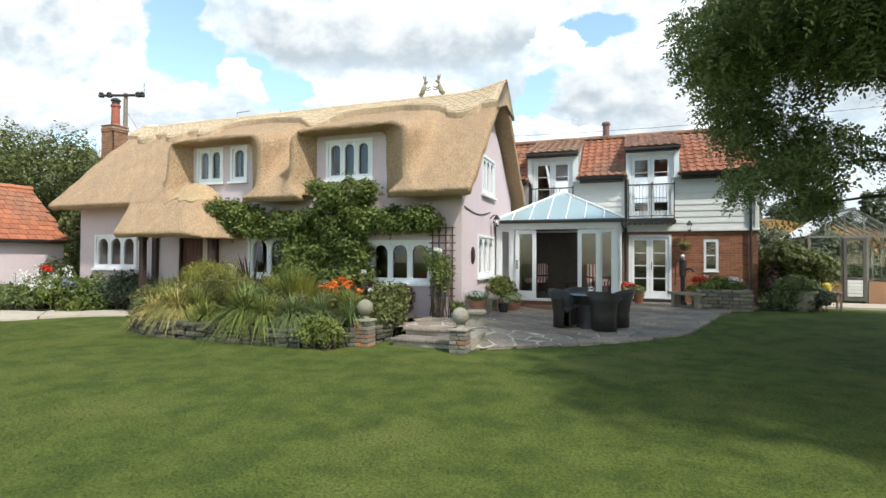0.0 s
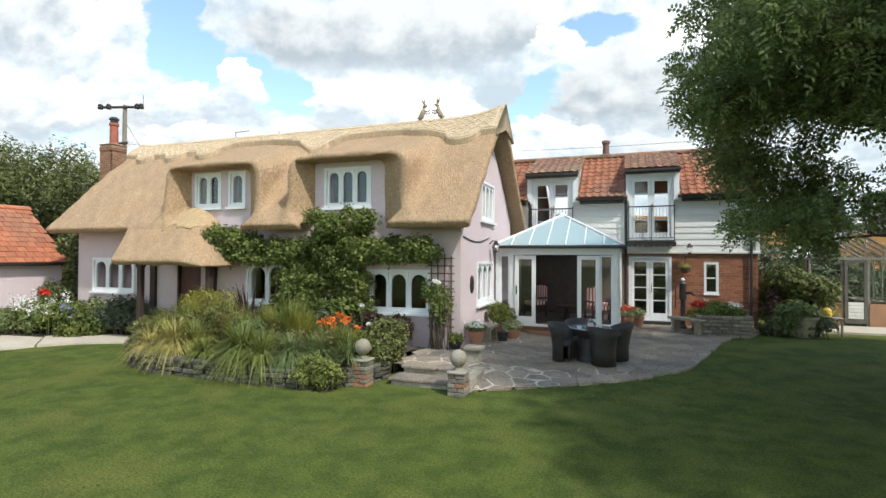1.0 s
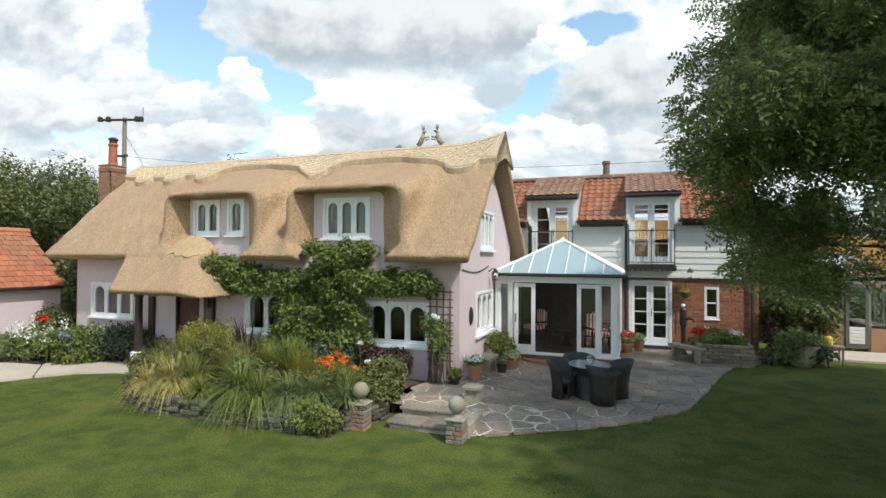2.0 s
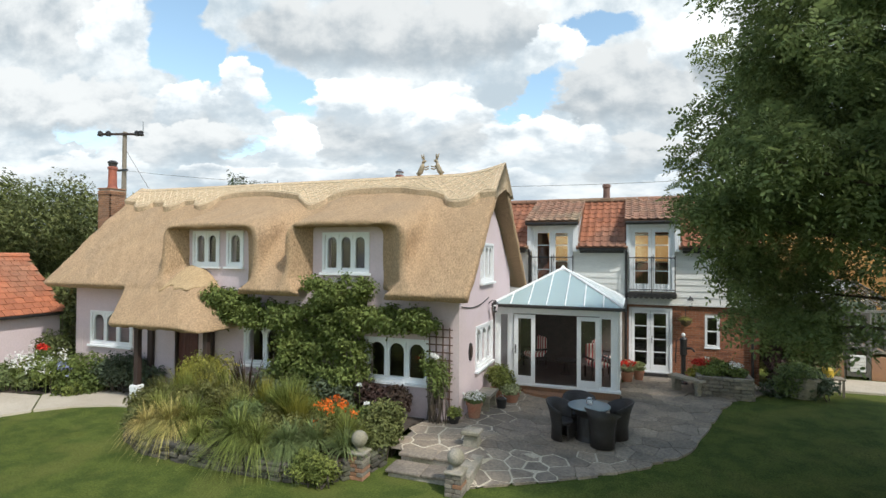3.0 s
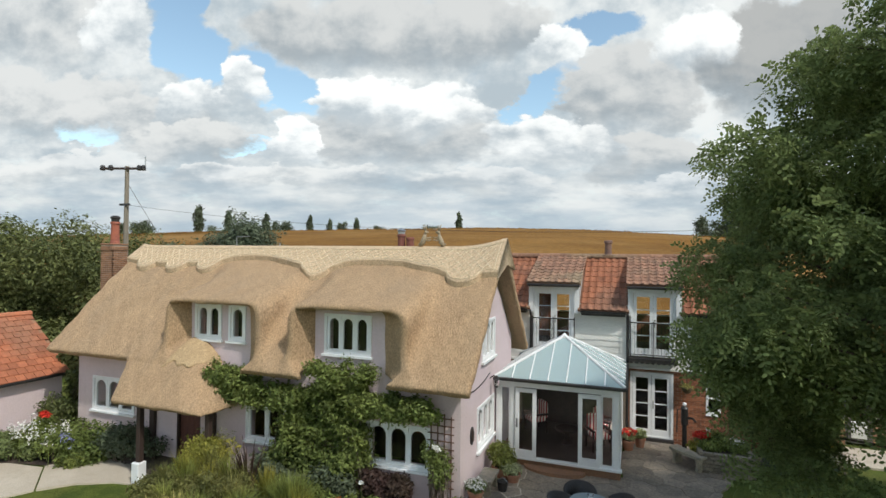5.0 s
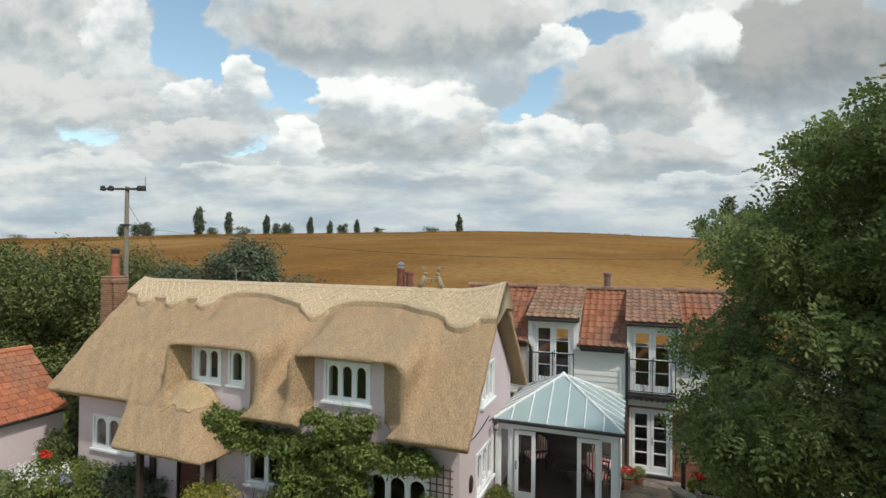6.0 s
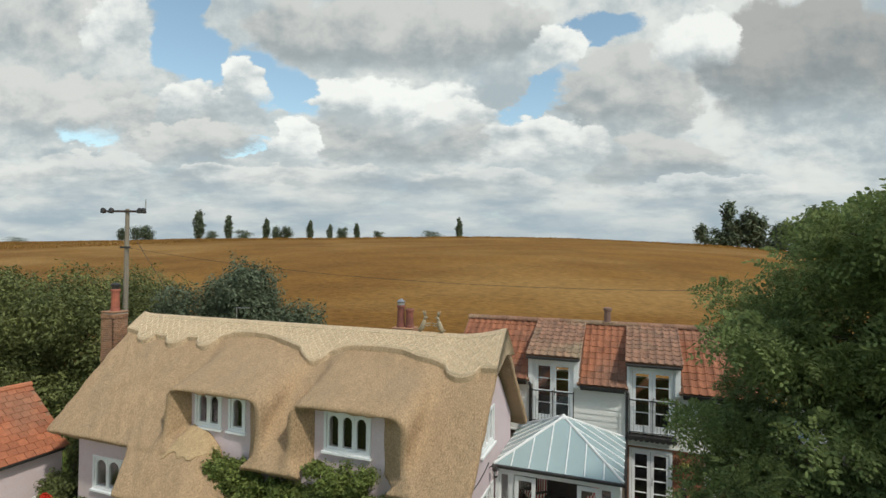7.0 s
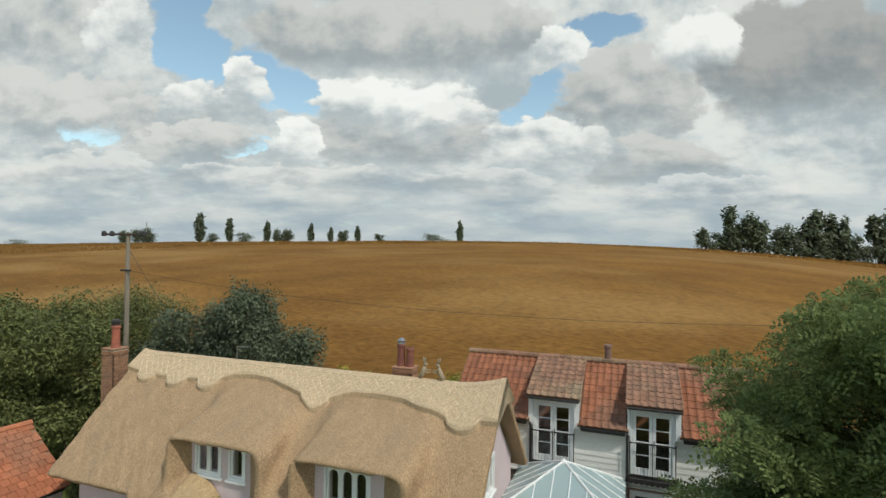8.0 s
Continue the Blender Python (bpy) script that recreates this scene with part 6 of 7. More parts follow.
LEAF_OLIVE = leaf_material("olive_leaf", (0.20, 0.19, 0.06), (0.13, 0.135, 0.045), vary=0.45)
BED_Z = 0.36
for label, mat, x, y, n, ln, w, sp, dr, seed in (
        ("large fountain of drying straw-coloured grass over the wall", LEAF_DRY, -9.05, 8.55, 760, 1.0, 0.022, 0.62, 2.1, 401),
        ("green strap leaves mixed into the drying grass", LEAF_STRAP, -8.75, 8.8, 420, 1.0, 0.024, 0.55, 1.8, 402),
        ("arching fountain of bright green strap leaves", LEAF_STRAP, -7.15, 8.45, 700, 1.05, 0.026, 0.66, 2.1, 403),
        ("arching fountain of green strap leaves", LEAF_STRAP, -6.65, 8.4, 520, 0.9, 0.026, 0.62, 2.1, 404),
        ("tumbling grey-green strap leaves", LEAF_GREY, -6.05, 8.5, 620, 0.85, 0.028, 0.62, 2.1, 405),
        ("grey-green strap leaves behind the clipped mound", LEAF_GREY, -5.6, 8.75, 420, 0.8, 0.028, 0.55, 1.8, 406),
        ("green leaves spilling over the stone edge", LEAF_STRAP, -8.1, 8.4, 300, 0.6, 0.024, 0.6, 2.1, 415),
        ("faded leaves spilling over the stone edge", LEAF_DRY, -9.65, 8.5, 380, 0.75, 0.022, 0.6, 2.1, 416),
        ("upright yellow-green grass clump", LEAF_STRAP, -6.75, 9.5, 620, 1.15, 0.024, 0.38, 0.9, 407),
        ("upright yellow-green grass clump", LEAF_GOLD, -6.35, 9.3, 380, 0.95, 0.024, 0.36, 0.9, 408),
        ("strap-leaved clump under the lilies", LEAF_STRAP, -5.6, 9.25, 420, 0.85, 0.026, 0.45, 1.2, 409),
        ("strap-leaved clump under the lilies", LEAF_STRAP, -5.1, 9.1, 380, 0.8, 0.026, 0.5, 1.4, 410),
        ("low green strap-leaved clump beside the pier", LEAF_GREY, -4.95, 8.75, 280, 0.7, 0.026, 0.55, 1.8, 411),
        ("green grass clump amid the bed", LEAF_STRAP, -7.75, 9.1, 420, 0.95, 0.022, 0.45, 1.2, 412),
        ("faded grass clump amid the bed", LEAF_DRY, -8.3, 9.5, 320, 0.95, 0.02, 0.4, 1.0, 413),
        ("green grass clump at the bed's end", LEAF_STRAP, -9.8, 8.95, 420, 0.85, 0.022, 0.5, 1.4, 414)):
    tuft("grass_tuft", label, mat, x, y, BED_Z - 0.02, int(n * 1.5), ln * 1.12, w * 0.68, sp * 1.12, seed, droop=dr)
for k, (x, y, ln) in enumerate(((-10.4, 9.5, 0.9), (-10.1, 9.9, 1.1), (-9.75, 9.6, 1.0), (-9.5, 10.1, 1.2), (-9.1, 9.6, 1.0), (-8.9, 10.0, 1.15), (-8.5, 9.9, 1.0), (-7.9, 10.1, 0.95), (-7.4, 9.9, 0.9))):
    tuft("tall_perennial", "tall fine-leaved olive perennial going to seed", (LEAF_OLIVE, LEAF_GOLD, LEAF_STRAP)[k % 3], x, y, BED_Z, 300, ln, 0.018, 0.3, 330 + k, droop=0.6)
tuft("phormium", "stiff dark bronze sword-leaved clump", LEAF_PURPLE, -8.55, 10.25, BED_Z, 46, 1.35, 0.055, 0.35, 21, droop=0.3)
rng = random.Random(19)
plant("shrub", "bushy olive-green herb at the bed's end", "shrub", LEAF_OLIVE, clump(rng, -10.7, -9.9, 8.85, 9.6, 0.45, 0.85, 24, 0.24), 9000, 0.036, 48)
plant("shrub", "dark green low shrub against the bed wall", "shrub", LEAF_HEDGE, clump(rng, -10.2, -9.6, 8.5, 8.8, 0.3, 0.55, 14, 0.2), 4500, 0.036, 49)
plant("shrub", "feathery yellow-green herb among the grasses", "shrub", LEAF_OLIVE, clump(rng, -9.6, -8.2, 9.3, 10.0, 0.6, 1.15, 34, 0.2), 12000, 0.03, 50)
plant("shrub", "grey seed heads of a faded herb", "shrub", LEAF_GREY, clump(rng, -7.8, -7.1, 8.8, 9.1, 0.65, 0.95, 14, 0.16), 3600, 0.03, 51)
plant("shrub", "olive herb behind the strap leaves", "shrub", LEAF_OLIVE, clump(rng, -7.6, -5.4, 8.9, 9.7, 0.45, 0.8, 34, 0.22), 9000, 0.036, 52)
rng = random.Random(40)
plant("shrub", "rounded golden-green box shrub at bed corner", "shrub", LEAF_STRAP, clump(rng, -5.55, -4.95, 8.08, 8.35, 0.18, 0.42, 22, 0.2), 10000, 0.028, 41)
plant("shrub", "clipped golden dome shrub near the porch", "shrub", LEAF_GOLD, clump(rng, -10.45, -9.65, 10.35, 10.85, 0.8, 1.28, 22, 0.42), 12000, 0.035, 42)
plant("rose_bush", "dark green rose bush by the steps", "shrub", LEAF_HEDGE, clump(rng, -5.0, -4.45, 9.3, 10.1, 0.45, 0.95, 20, 0.26), 8000, 0.045, 43)
plant("shrub", "low grey lavender in the bed", "shrub", LEAF_GREY, clump(rng, -8.4, -6.2, 9.0, 9.9, 0.4, 0.55, 16, 0.22), 5200, 0.045, 44)
plant("shrub", "leafy green bed filling", "shrub", LEAF_VINE, clump(rng, -11.2, -5.2, 9.5, 10.9, 0.4, 0.6, 34, 0.3), 11000, 0.055, 45)
plant("shrub", "dark bronze shrub under the window", "shrub", LEAF_PURPLE, clump(rng, -6.0, -4.95, 11.25, 11.5, 0.5, 0.9, 12, 0.26), 4500, 0.05, 46)
plant("shrub", "dark bushy planting against the cottage wall", "shrub", LEAF_BLUE, clump(rng, -8.9, -6.0, 10.9, 11.4, 0.4, 0.9, 14, 0.32), 5000, 0.06, 47)


def flowers(name, label, mat, spots, count, size, seed, spread_=0.18):
    t = thing(name, label, "flowers", (spots[0][0], spots[0][1], spots[0][2] - 0.4), group="flowers")
    leaf_cloud("petals", mat, t, [(x, y, z, spread_, spread_, spread_ * 0.7) for x, y, z in spots], count, size, seed, shell=0.9, kind="stuff")
    s = Shape()
    for x, y, z in spots:
        s.tube([(x, y, z - 0.7), (x + 0.01, y, z - 0.3), (x, y, z)], 0.006, 4)
    part("stem_growth", s, LEAF_VINE, t)["kind"] = "stuff"


flowers("day_lilies", "bright orange day lilies above strap leaves", PETAL_ORANGE, [(-5.7, 9.35, 1.12), (-5.5, 9.4, 1.2), (-5.35, 9.35, 1.12), (-5.85, 9.3, 1.05), (-5.6, 9.2, 1.0), (-5.1, 9.3, 0.98), (-5.75, 9.0, 0.78), (-5.62, 9.02, 0.74)], 300, 0.038, 51, 0.13)
flowers("roses", "pale pink-white garden roses", PETAL_WHITE, [(-5.35, 10.0, 1.35), (-5.2, 10.05, 0.95)], 60, 0.045, 52, 0.06)
rng = random.Random(71)
flowers("daisies", "white daisies in the flower border", PETAL_WHITE, [(rng.uniform(-17.2, -15.2), rng.uniform(10.0, 10.5), rng.uniform(0.75, 1.3)) for _ in range(22)], 380, 0.042, 53, 0.18)
flowers("asters", "small pale pink asters among the border daisies", PETAL_BLUE, [(rng.uniform(-16.4, -14.9), rng.uniform(10.25, 10.6), rng.uniform(0.5, 0.8)) for _ in range(6)], 80, 0.035, 56, 0.12)
flowers("poppies", "red flowers in the border", PETAL_RED, [(-16.7, 10.75, 1.3), (-16.6, 10.8, 1.25)], 60, 0.08, 54, 0.1)
flowers("hydrangea", "mauve-blue flower heads in the border", PETAL_BLUE, [(-15.3, 10.45, 0.9), (-15.15, 10.4, 0.85)], 160, 0.05, 55, 0.16)
rng = random.Random(60)
plant("shrub", "mixed green border planting", "shrub", LEAF_VINE, clump(rng, -17.6, -14.6, 10.35, 11.5, 0.25, 0.85, 40, 0.34), 14000, 0.055, 61)
plant("shrub", "low bright green mound in the border", "shrub", LEAF_STRAP, clump(rng, -15.4, -14.8, 10.35, 10.6, 0.15, 0.3, 6, 0.24), 2400, 0.04, 62)
plant("shrub", "grey-green border shrub by the path", "shrub", LEAF_GREY, clump(rng, -18.0, -16.4, 10.0, 10.5, 0.2, 0.6, 12, 0.28), 4200, 0.05, 63)
plant("shrub", "upright green shrub against outbuilding wall", "shrub", LEAF_HEDGE, clump(rng, -17.7, -17.2, 11.3, 11.8, 0.6, 1.4, 7, 0.3), 2600, 0.05, 64)
plant("lavender_bush", "dark lavender bushes below the cottage window", "shrub", LEAF_BLUE, clump(rng, -14.9, -12.6, 11.0, 11.5, 0.5, 0.95, 16, 0.36), 7000, 0.05, 65)
plant("climbing_rose", "leggy climbing rose on a timber trellis", "climbing plant", LEAF_VINE, clump(rng, -4.5, -3.85, 11.3, 11.55, 0.9, 1.75, 16, 0.2), 2200, 0.038, 66)
flowers("roses", "white roses by the trellis", PETAL_WHITE, [(-4.15, 11.25, 1.85), (-4.05, 11.2, 1.82)], 60, 0.045, 67, 0.06)


def grass_blades():
    """Short mown blades over the near lawn."""
    rng = np.random.default_rng(8)
    n = 260000
    x, y = rng.uniform(-15.0, 5.0, n), 0.6 + 8.0 * rng.random(n) ** 1.25
    keep = (x > -1.9 * y - 1.0) & (x < 0.42 * y + 0.8) & ~((y > 8.0) & (x > -11.5))
    x, y = x[keep], y[keep]
    n = len(x)
    a, h = rng.uniform(0, 2 * math.pi, n), 0.008 + 0.013 * rng.random(n)
    lean = rng.normal(size=(n, 2)) * 0.018
    w = 0.003 + 0.002 * rng.random(n)
    v = np.stack((np.stack((x - w * np.cos(a), y - w * np.sin(a), np.full(n, -0.004)), 1), np.stack((x + w * np.cos(a), y + w * np.sin(a), np.full(n, -0.004)), 1),
                  np.stack((x + lean[:, 0], y + lean[:, 1], h), 1)), 1).reshape(-1, 3)
    me = bpy.data.meshes.new("grass")
    me.from_pydata(v.tolist(), [], np.arange(n * 3).reshape(-1, 3).tolist())
    me.materials.append(BLADE)
    tagged(new("grass", me), "short mown green grass blades on the lawn", "grass", kind="stuff")


grass_blades()


def crop_stalks():
    """Ragged ripe ears over the hill, thicker and taller in drifts, fringing its skyline."""
    rng = np.random.default_rng(18)
    n = 26000
    d = 150.0 + 122.0 * rng.random(n)
    u = rng.uniform(-1.0, 1.05, n)
    x, y = u * d * 0.94 - d * 0.34, u * d * 0.34 + d * 0.94
    keep = y > 27.5
    x, y, d = x[keep], y[keep], d[keep]
    n = len(x)
    g = np.array([ground_z(a, b) for a, b in zip(x.tolist(), y.tolist())])
    h = (0.2 + 0.55 * rng.random(n) ** 2) * (0.6 + 0.4 * np.sin(x * 0.11 + 1.3 * np.sin(y * 0.05)) * np.sin(y * 0.17)) + 0.0006 * d
    w = 0.03 + 0.0016 * d
    lean = rng.normal(size=(n, 2)) * 0.12
    v = np.stack((np.stack((x - w, y, g - 0.05), 1), np.stack((x + w, y, g - 0.05), 1), np.stack((x + lean[:, 0], y + lean[:, 1], g + h), 1)), 1).reshape(-1, 3)
    me = bpy.data.meshes.new("crop")
    me.from_pydata(v.tolist(), [], np.arange(n * 3).reshape(-1, 3).tolist())
    me.materials.append(EAR)
    tagged(new("crop", me), "ripe golden-brown ears of the field's crop", "crop", kind="stuff")


crop_stalks()

# ---- porch ----
porch = thing("porch", "dark oak posts and plank door beneath the thatched porch", "porch", (-11.6, 10.8, 0.1))
for x, y, z0 in ((-12.3, 10.42, 0.62), (-10.25, 10.72, 0.2)):
    part("post", Shape().box(x - 0.07, x + 0.07, y - 0.07, y + 0.07, z0, 2.3, 0.01), OAK, porch)
    part("brace", Shape().box(x - 0.12, x + 0.12, y - 0.075, y + 0.075, 2.08, 2.2, 0.02), OAK, porch)
for x in (-13.32, -11.05):
    part("post", Shape().box(x - 0.1, x + 0.1, COT_F - 0.1, COT_F - 0.002, 0.1, 2.7, 0.01), OAK, porch)
part("plinth", Shape().box(-12.44, -12.18, 10.28, 10.54, 0.03, 0.62, 0.02), WHITE, porch, "white painted low pier")
part("beam", Shape().tube([(-12.3, 10.42, 2.36), (-10.25, 10.72, 2.36)], 0.06, 8), OAK, porch)
RED_OAK = material("red_brown_door_timber", (0.13, 0.045, 0.035), (0.09, 0.032, 0.026), rough=0.6, scale=3, fine=20, stretch=(6, 6, 1), bump=0.3)
door = thing("door_front", "red-brown plank front door under the porch", "door", (-12.0, COT_F + 0.1, 0.15))
for k in range(6):
    x0 = DOOR_OPEN[0] + 0.05 + k * 0.134
    part("plank", Shape().box(x0, x0 + 0.13, COT_F + 0.1, COT_F + 0.15, 0.17, 2.15, 0.006), RED_OAK, door)
s = Shape()
rect_frame(s, on_front(COT_F), DOOR_OPEN[0], DOOR_OPEN[1], DOOR_OPEN[2], DOOR_OPEN[3], 0.05, 0.02, 0.2, 0.03)
part("frame", s, OAK, door)
part("door_handle", Shape().ball((-11.7, COT_F + 0.07, 1.15), 0.03, 8), BLACK, door)

# ---- fittings on the walls ----
trellis = thing("trellis", "brown timber trellis fixed to the pink wall", "trellis", (-4.13, COT_F - 0.03, 0.9))
TIMBER = material("brown_lath", (0.16, 0.085, 0.06), (0.12, 0.07, 0.05), rough=0.8, fine=30)
for k in range(4):
    x = -4.42 + k * 0.17
    part("upright", Shape().box(x - 0.014, x + 0.014, COT_F - 0.045, COT_F - 0.025, 0.5, 2.42 + (0.06 if k == 2 else 0)), TIMBER, trellis)
for k in range(10):
    z = 0.75 + k * 0.18
    part("lath", Shape().box(-4.5, -3.83, COT_F - 0.062, COT_F - 0.046, z - 0.014, z + 0.014), TIMBER, trellis)

plaque = thing("wall_plaque", "dark oval cast plaque on the gable wall", "plaque", (COT_R, 12.62, 1.72))
out = [(12.62 + 0.14 * math.cos(a), 1.72 + 0.22 * math.sin(a)) for a in np.linspace(0, 2 * math.pi, 24, endpoint=False)]
part("disc", Shape().prism(out, on_gable(COT_R), -0.03, -0.002), BLACK, plaque)
out = [(12.62 + 0.09 * math.cos(a), 1.72 + 0.15 * math.sin(a)) for a in np.linspace(0, 2 * math.pi, 24, endpoint=False)]
part("boss", Shape().prism(out, on_gable(COT_R), -0.05, -0.028), OAK, plaque)


def lantern(x, y, z, label, dx=0.0, dy=-1.0):
    t = thing("wall_lantern", label, "wall lamp", (x, y, z), group="wall lanterns")
    cx, cy = x + dx * 0.2, y + dy * 0.2
    part("bracket", Shape().tube([(x, y, z), (x + dx * 0.12, y + dy * 0.12, z + 0.1), (cx, cy, z + 0.04)], 0.016, 6), BLACK, t)
    part("body", Shape().lathe([(0.045, -0.2), (0.085, -0.02), (0.02, 0.0)], (cx, cy, z), 6), GLASS, t)
    part("hood", Shape().lathe([(0.1, -0.02), (0.09, 0.0), (0.05, 0.06), (0.015, 0.1)], (cx, cy, z), 6), BLACK, t)
    part("base", Shape().lathe([(0.03, -0.24), (0.055, -0.22), (0.05, -0.19)], (cx, cy, z), 6), BLACK, t)


lantern(COT_R, 14.35, 2.78, "black carriage lantern on the gable wall", 1.0, 0.0)
lantern(1.85, WING_F - 0.06, 2.78, "small black carriage lantern on weatherboards")
pts = [(COT_R + 0.015, 11.9 + 2.4 * q, 2.9 - 0.06 * math.sin(math.pi * q) * 2 + 0.05 * q) for q in np.linspace(0, 1, 10)]
tagged(part("wall_cable", Shape().tube(pts, 0.014, 5), BLACK), "black cable looped along the gable wall", "cable")

basket = thing("hanging_basket", "round dry moss hanging basket on the brick wall", "hanging basket", (1.72, WING_F, 2.1))
part("bowl", Shape().lathe([(0.03, -0.18), (0.12, -0.13), (0.17, 0.0), (0.16, 0.02)], (1.72, WING_F - 0.2, 2.1), 14), material("moss_liner", (0.12, 0.085, 0.04), rough=1.0), basket)
part("bracket", Shape().tube([(1.72, WING_F, 2.45), (1.72, WING_F - 0.22, 2.45), (1.72, WING_F - 0.2, 2.12)], 0.01, 5), BLACK, basket)
leaf_cloud("foliage", LEAF_DRY, basket, [(1.72, WING_F - 0.2, 2.14, 0.17, 0.15, 0.1)], 400, 0.04, 90)

# ---- pots and planting by the doors ----
def pot_shape(r, h, c):
    return Shape().lathe([(r * 0.68, 0), (r * 0.95, h - 0.07), (r * 1.06, h - 0.065), (r * 1.06, h), (r * 0.92, h), (r * 0.86, h - 0.08)], c, 18)


def potted(label, x, y, z, r, h, mat, blobs, leaf, count, size, seed, flower=None):
    t = thing("potted_plant", label, "potted plant", (x, y, z), group="potted plants")
    part("pot", pot_shape(r, h, (x, y, z)), mat, t, smooth=False)
    part("soil", Shape().lathe([(r * 0.85, h - 0.06), (r * 0.5, h - 0.05)], (x, y, z), 12), EARTH, t)
    leaf_cloud("foliage", leaf, t, blobs, count, size, seed)
    if flower:
        leaf_cloud("petals", flower, t, [(b[0], b[1], b[2] + b[5] * 0.5, b[3], b[4], b[5] * 0.7) for b in blobs], count // 3, size * 1.1, seed + 1, shell=0.15)
    return t


potted("round variegated shrub in a terracotta pot", -3.25, 13.95, 0.2, 0.24, 0.36, TERRACOTTA, [(-3.25, 13.95, 0.86, 0.36, 0.34, 0.26), (-3.1, 13.9, 0.72, 0.28, 0.28, 0.2), (-3.3, 14.0, 1.0, 0.26, 0.26, 0.16)], LEAF_STRAP, 2600, 0.045, 101)
potted("pale variegated shrub in a pale clay pot", -2.88, 13.75, 0.2, 0.2, 0.28, TERRACOTTA, [(-2.92, 13.75, 0.6, 0.26, 0.24, 0.15)], LEAF_VARI, 900, 0.04, 102)
potted("white marguerites in a clay pot", -3.42, 12.12, 0.27, 0.19, 0.36, TERRACOTTA, [(-3.42, 12.12, 0.72, 0.25, 0.25, 0.12)], LEAF_GREY, 700, 0.035, 103, PETAL_WHITE)
potted("small green plant in a dark pot", -3.72, 11.5, 0.27, 0.14, 0.18, BLACK, [(-3.72, 11.5, 0.52, 0.17, 0.17, 0.12)], LEAF_STRAP, 500, 0.035, 104)
potted("red geraniums in a clay pot beside the doors", -0.02, 17.35, 0.24, 0.19, 0.32, TERRACOTTA, [(-0.02, 17.35, 0.72, 0.24, 0.22, 0.16)], LEAF_VARI, 700, 0.045, 105, PETAL_RED)
potted("pale foliage in a clay pot beside the doors", 0.32, 17.75, 0.24, 0.17, 0.3, TERRACOTTA, [(0.32, 17.75, 0.66, 0.19, 0.19, 0.14)], LEAF_VARI, 500, 0.04, 106)

chim_pot = thing("square_planter", "weathered square stone pedestal planter on the terrace", "planter", (-2.92, 10.35, 0.27))
part("body", Shape().add([(-3.1, 10.2, 0.27), (-2.78, 10.2, 0.27), (-2.78, 10.5, 0.27), (-3.1, 10.5, 0.27), (-3.06, 10.24, 0.5), (-2.82, 10.24, 0.5), (-2.82, 10.46, 0.5), (-3.06, 10.46, 0.5)],
                        [(0, 3, 2, 1), (4, 5, 6, 7), (0, 1, 5, 4), (1, 2, 6, 5), (2, 3, 7, 6), (3, 0, 4, 7)]), STONE, chim_pot)
part("rim", Shape().box(-3.13, -2.75, 10.17, 10.53, 0.503, 0.58, 0.015), STONE, chim_pot)


def stone_bench(label, cx, cy, z, length, depth, ang, bend=0.0):
    t = thing("stone_bench", label, "bench", (cx, cy, z), group="stone benches")
    M = Matrix.Translation((cx, cy, z)) @ Matrix.Rotation(ang, 4, "Z")
    n = 8
    outer, inner = [], []
    for k in range(n + 1):
        a = -length / 2 + length * k / n
        b = bend * (1 - (2 * k / n - 1) ** 2)
        outer.append((a, -depth / 2 - b))
        inner.append((a, depth / 2 - b))
    s = Shape()
    s.prism(outer + inner[::-1], lambda a, b, d: M @ Vector((a, b, d)), 0.40, 0.47)
    part("seat", s, STONE, t)
    for sg in (-1, 1):
        prof = [(-0.06, 0), (0.06, 0), (0.055, 0.08), (0.035, 0.18), (0.06, 0.32), (0.075, 0.4), (-0.075, 0.4), (-0.06, 0.32), (-0.035, 0.18), (-0.055, 0.08)]
        s = Shape()
        s.prism(prof, lambda a, b, d, sg=sg: M @ Vector((sg * length * 0.36 + a, d, b)), -depth * 0.4, depth * 0.4)
        part("leg", s, STONE, t)


stone_bench("curved pale stone garden bench on scrolled legs", 1.62, 16.62, 0.22, 1.05, 0.36, -0.75, 0.08)
stone_bench("small stone bench beneath the gable wall", -3.36, 12.98, 0.2, 0.85, 0.4, math.pi / 2)
boots = thing("black_bucket", "black bucket under the stone bench", "bucket", (-3.02, 13.1, 0.2))
part("body", Shape().lathe([(0.1, 0), (0.14, 0.28), (0.145, 0.3), (0.12, 0.29)], (-3.0, 13.12, 0.2), 14), BLACK, boots)
part("handle", Shape().tube([(-3.14, 13.12, 0.48), (-3.0, 13.12, 0.6), (-2.86, 13.12, 0.48)], 0.008, 5), STEEL, boots)

pump = thing("water_pump", "black cast-iron hand water pump with white knob", "pump", (1.6, 17.7, 0.2))
part("column", Shape().lathe([(0.12, 0), (0.12, 0.05), (0.07, 0.1), (0.065, 0.85), (0.1, 0.9), (0.1, 1.35), (0.115, 1.37), (0.06, 1.44)], (1.6, 17.7, 0.24), 14), BLACK, pump)
part("spout", Shape().tube([(1.66, 17.66, 1.33), (1.82, 17.58, 1.36), (1.9, 17.54, 1.26)], [0.04, 0.035, 0.03], 8), BLACK, pump)
part("handle", Shape().tube([(1.55, 17.7, 1.6), (1.4, 17.72, 1.55), (1.38, 17.72, 0.85)], 0.017, 6), BLACK, pump)
part("knob", Shape().ball((1.6, 17.7, 1.74), 0.06, 12), WHITE, pump, "white finial knob")

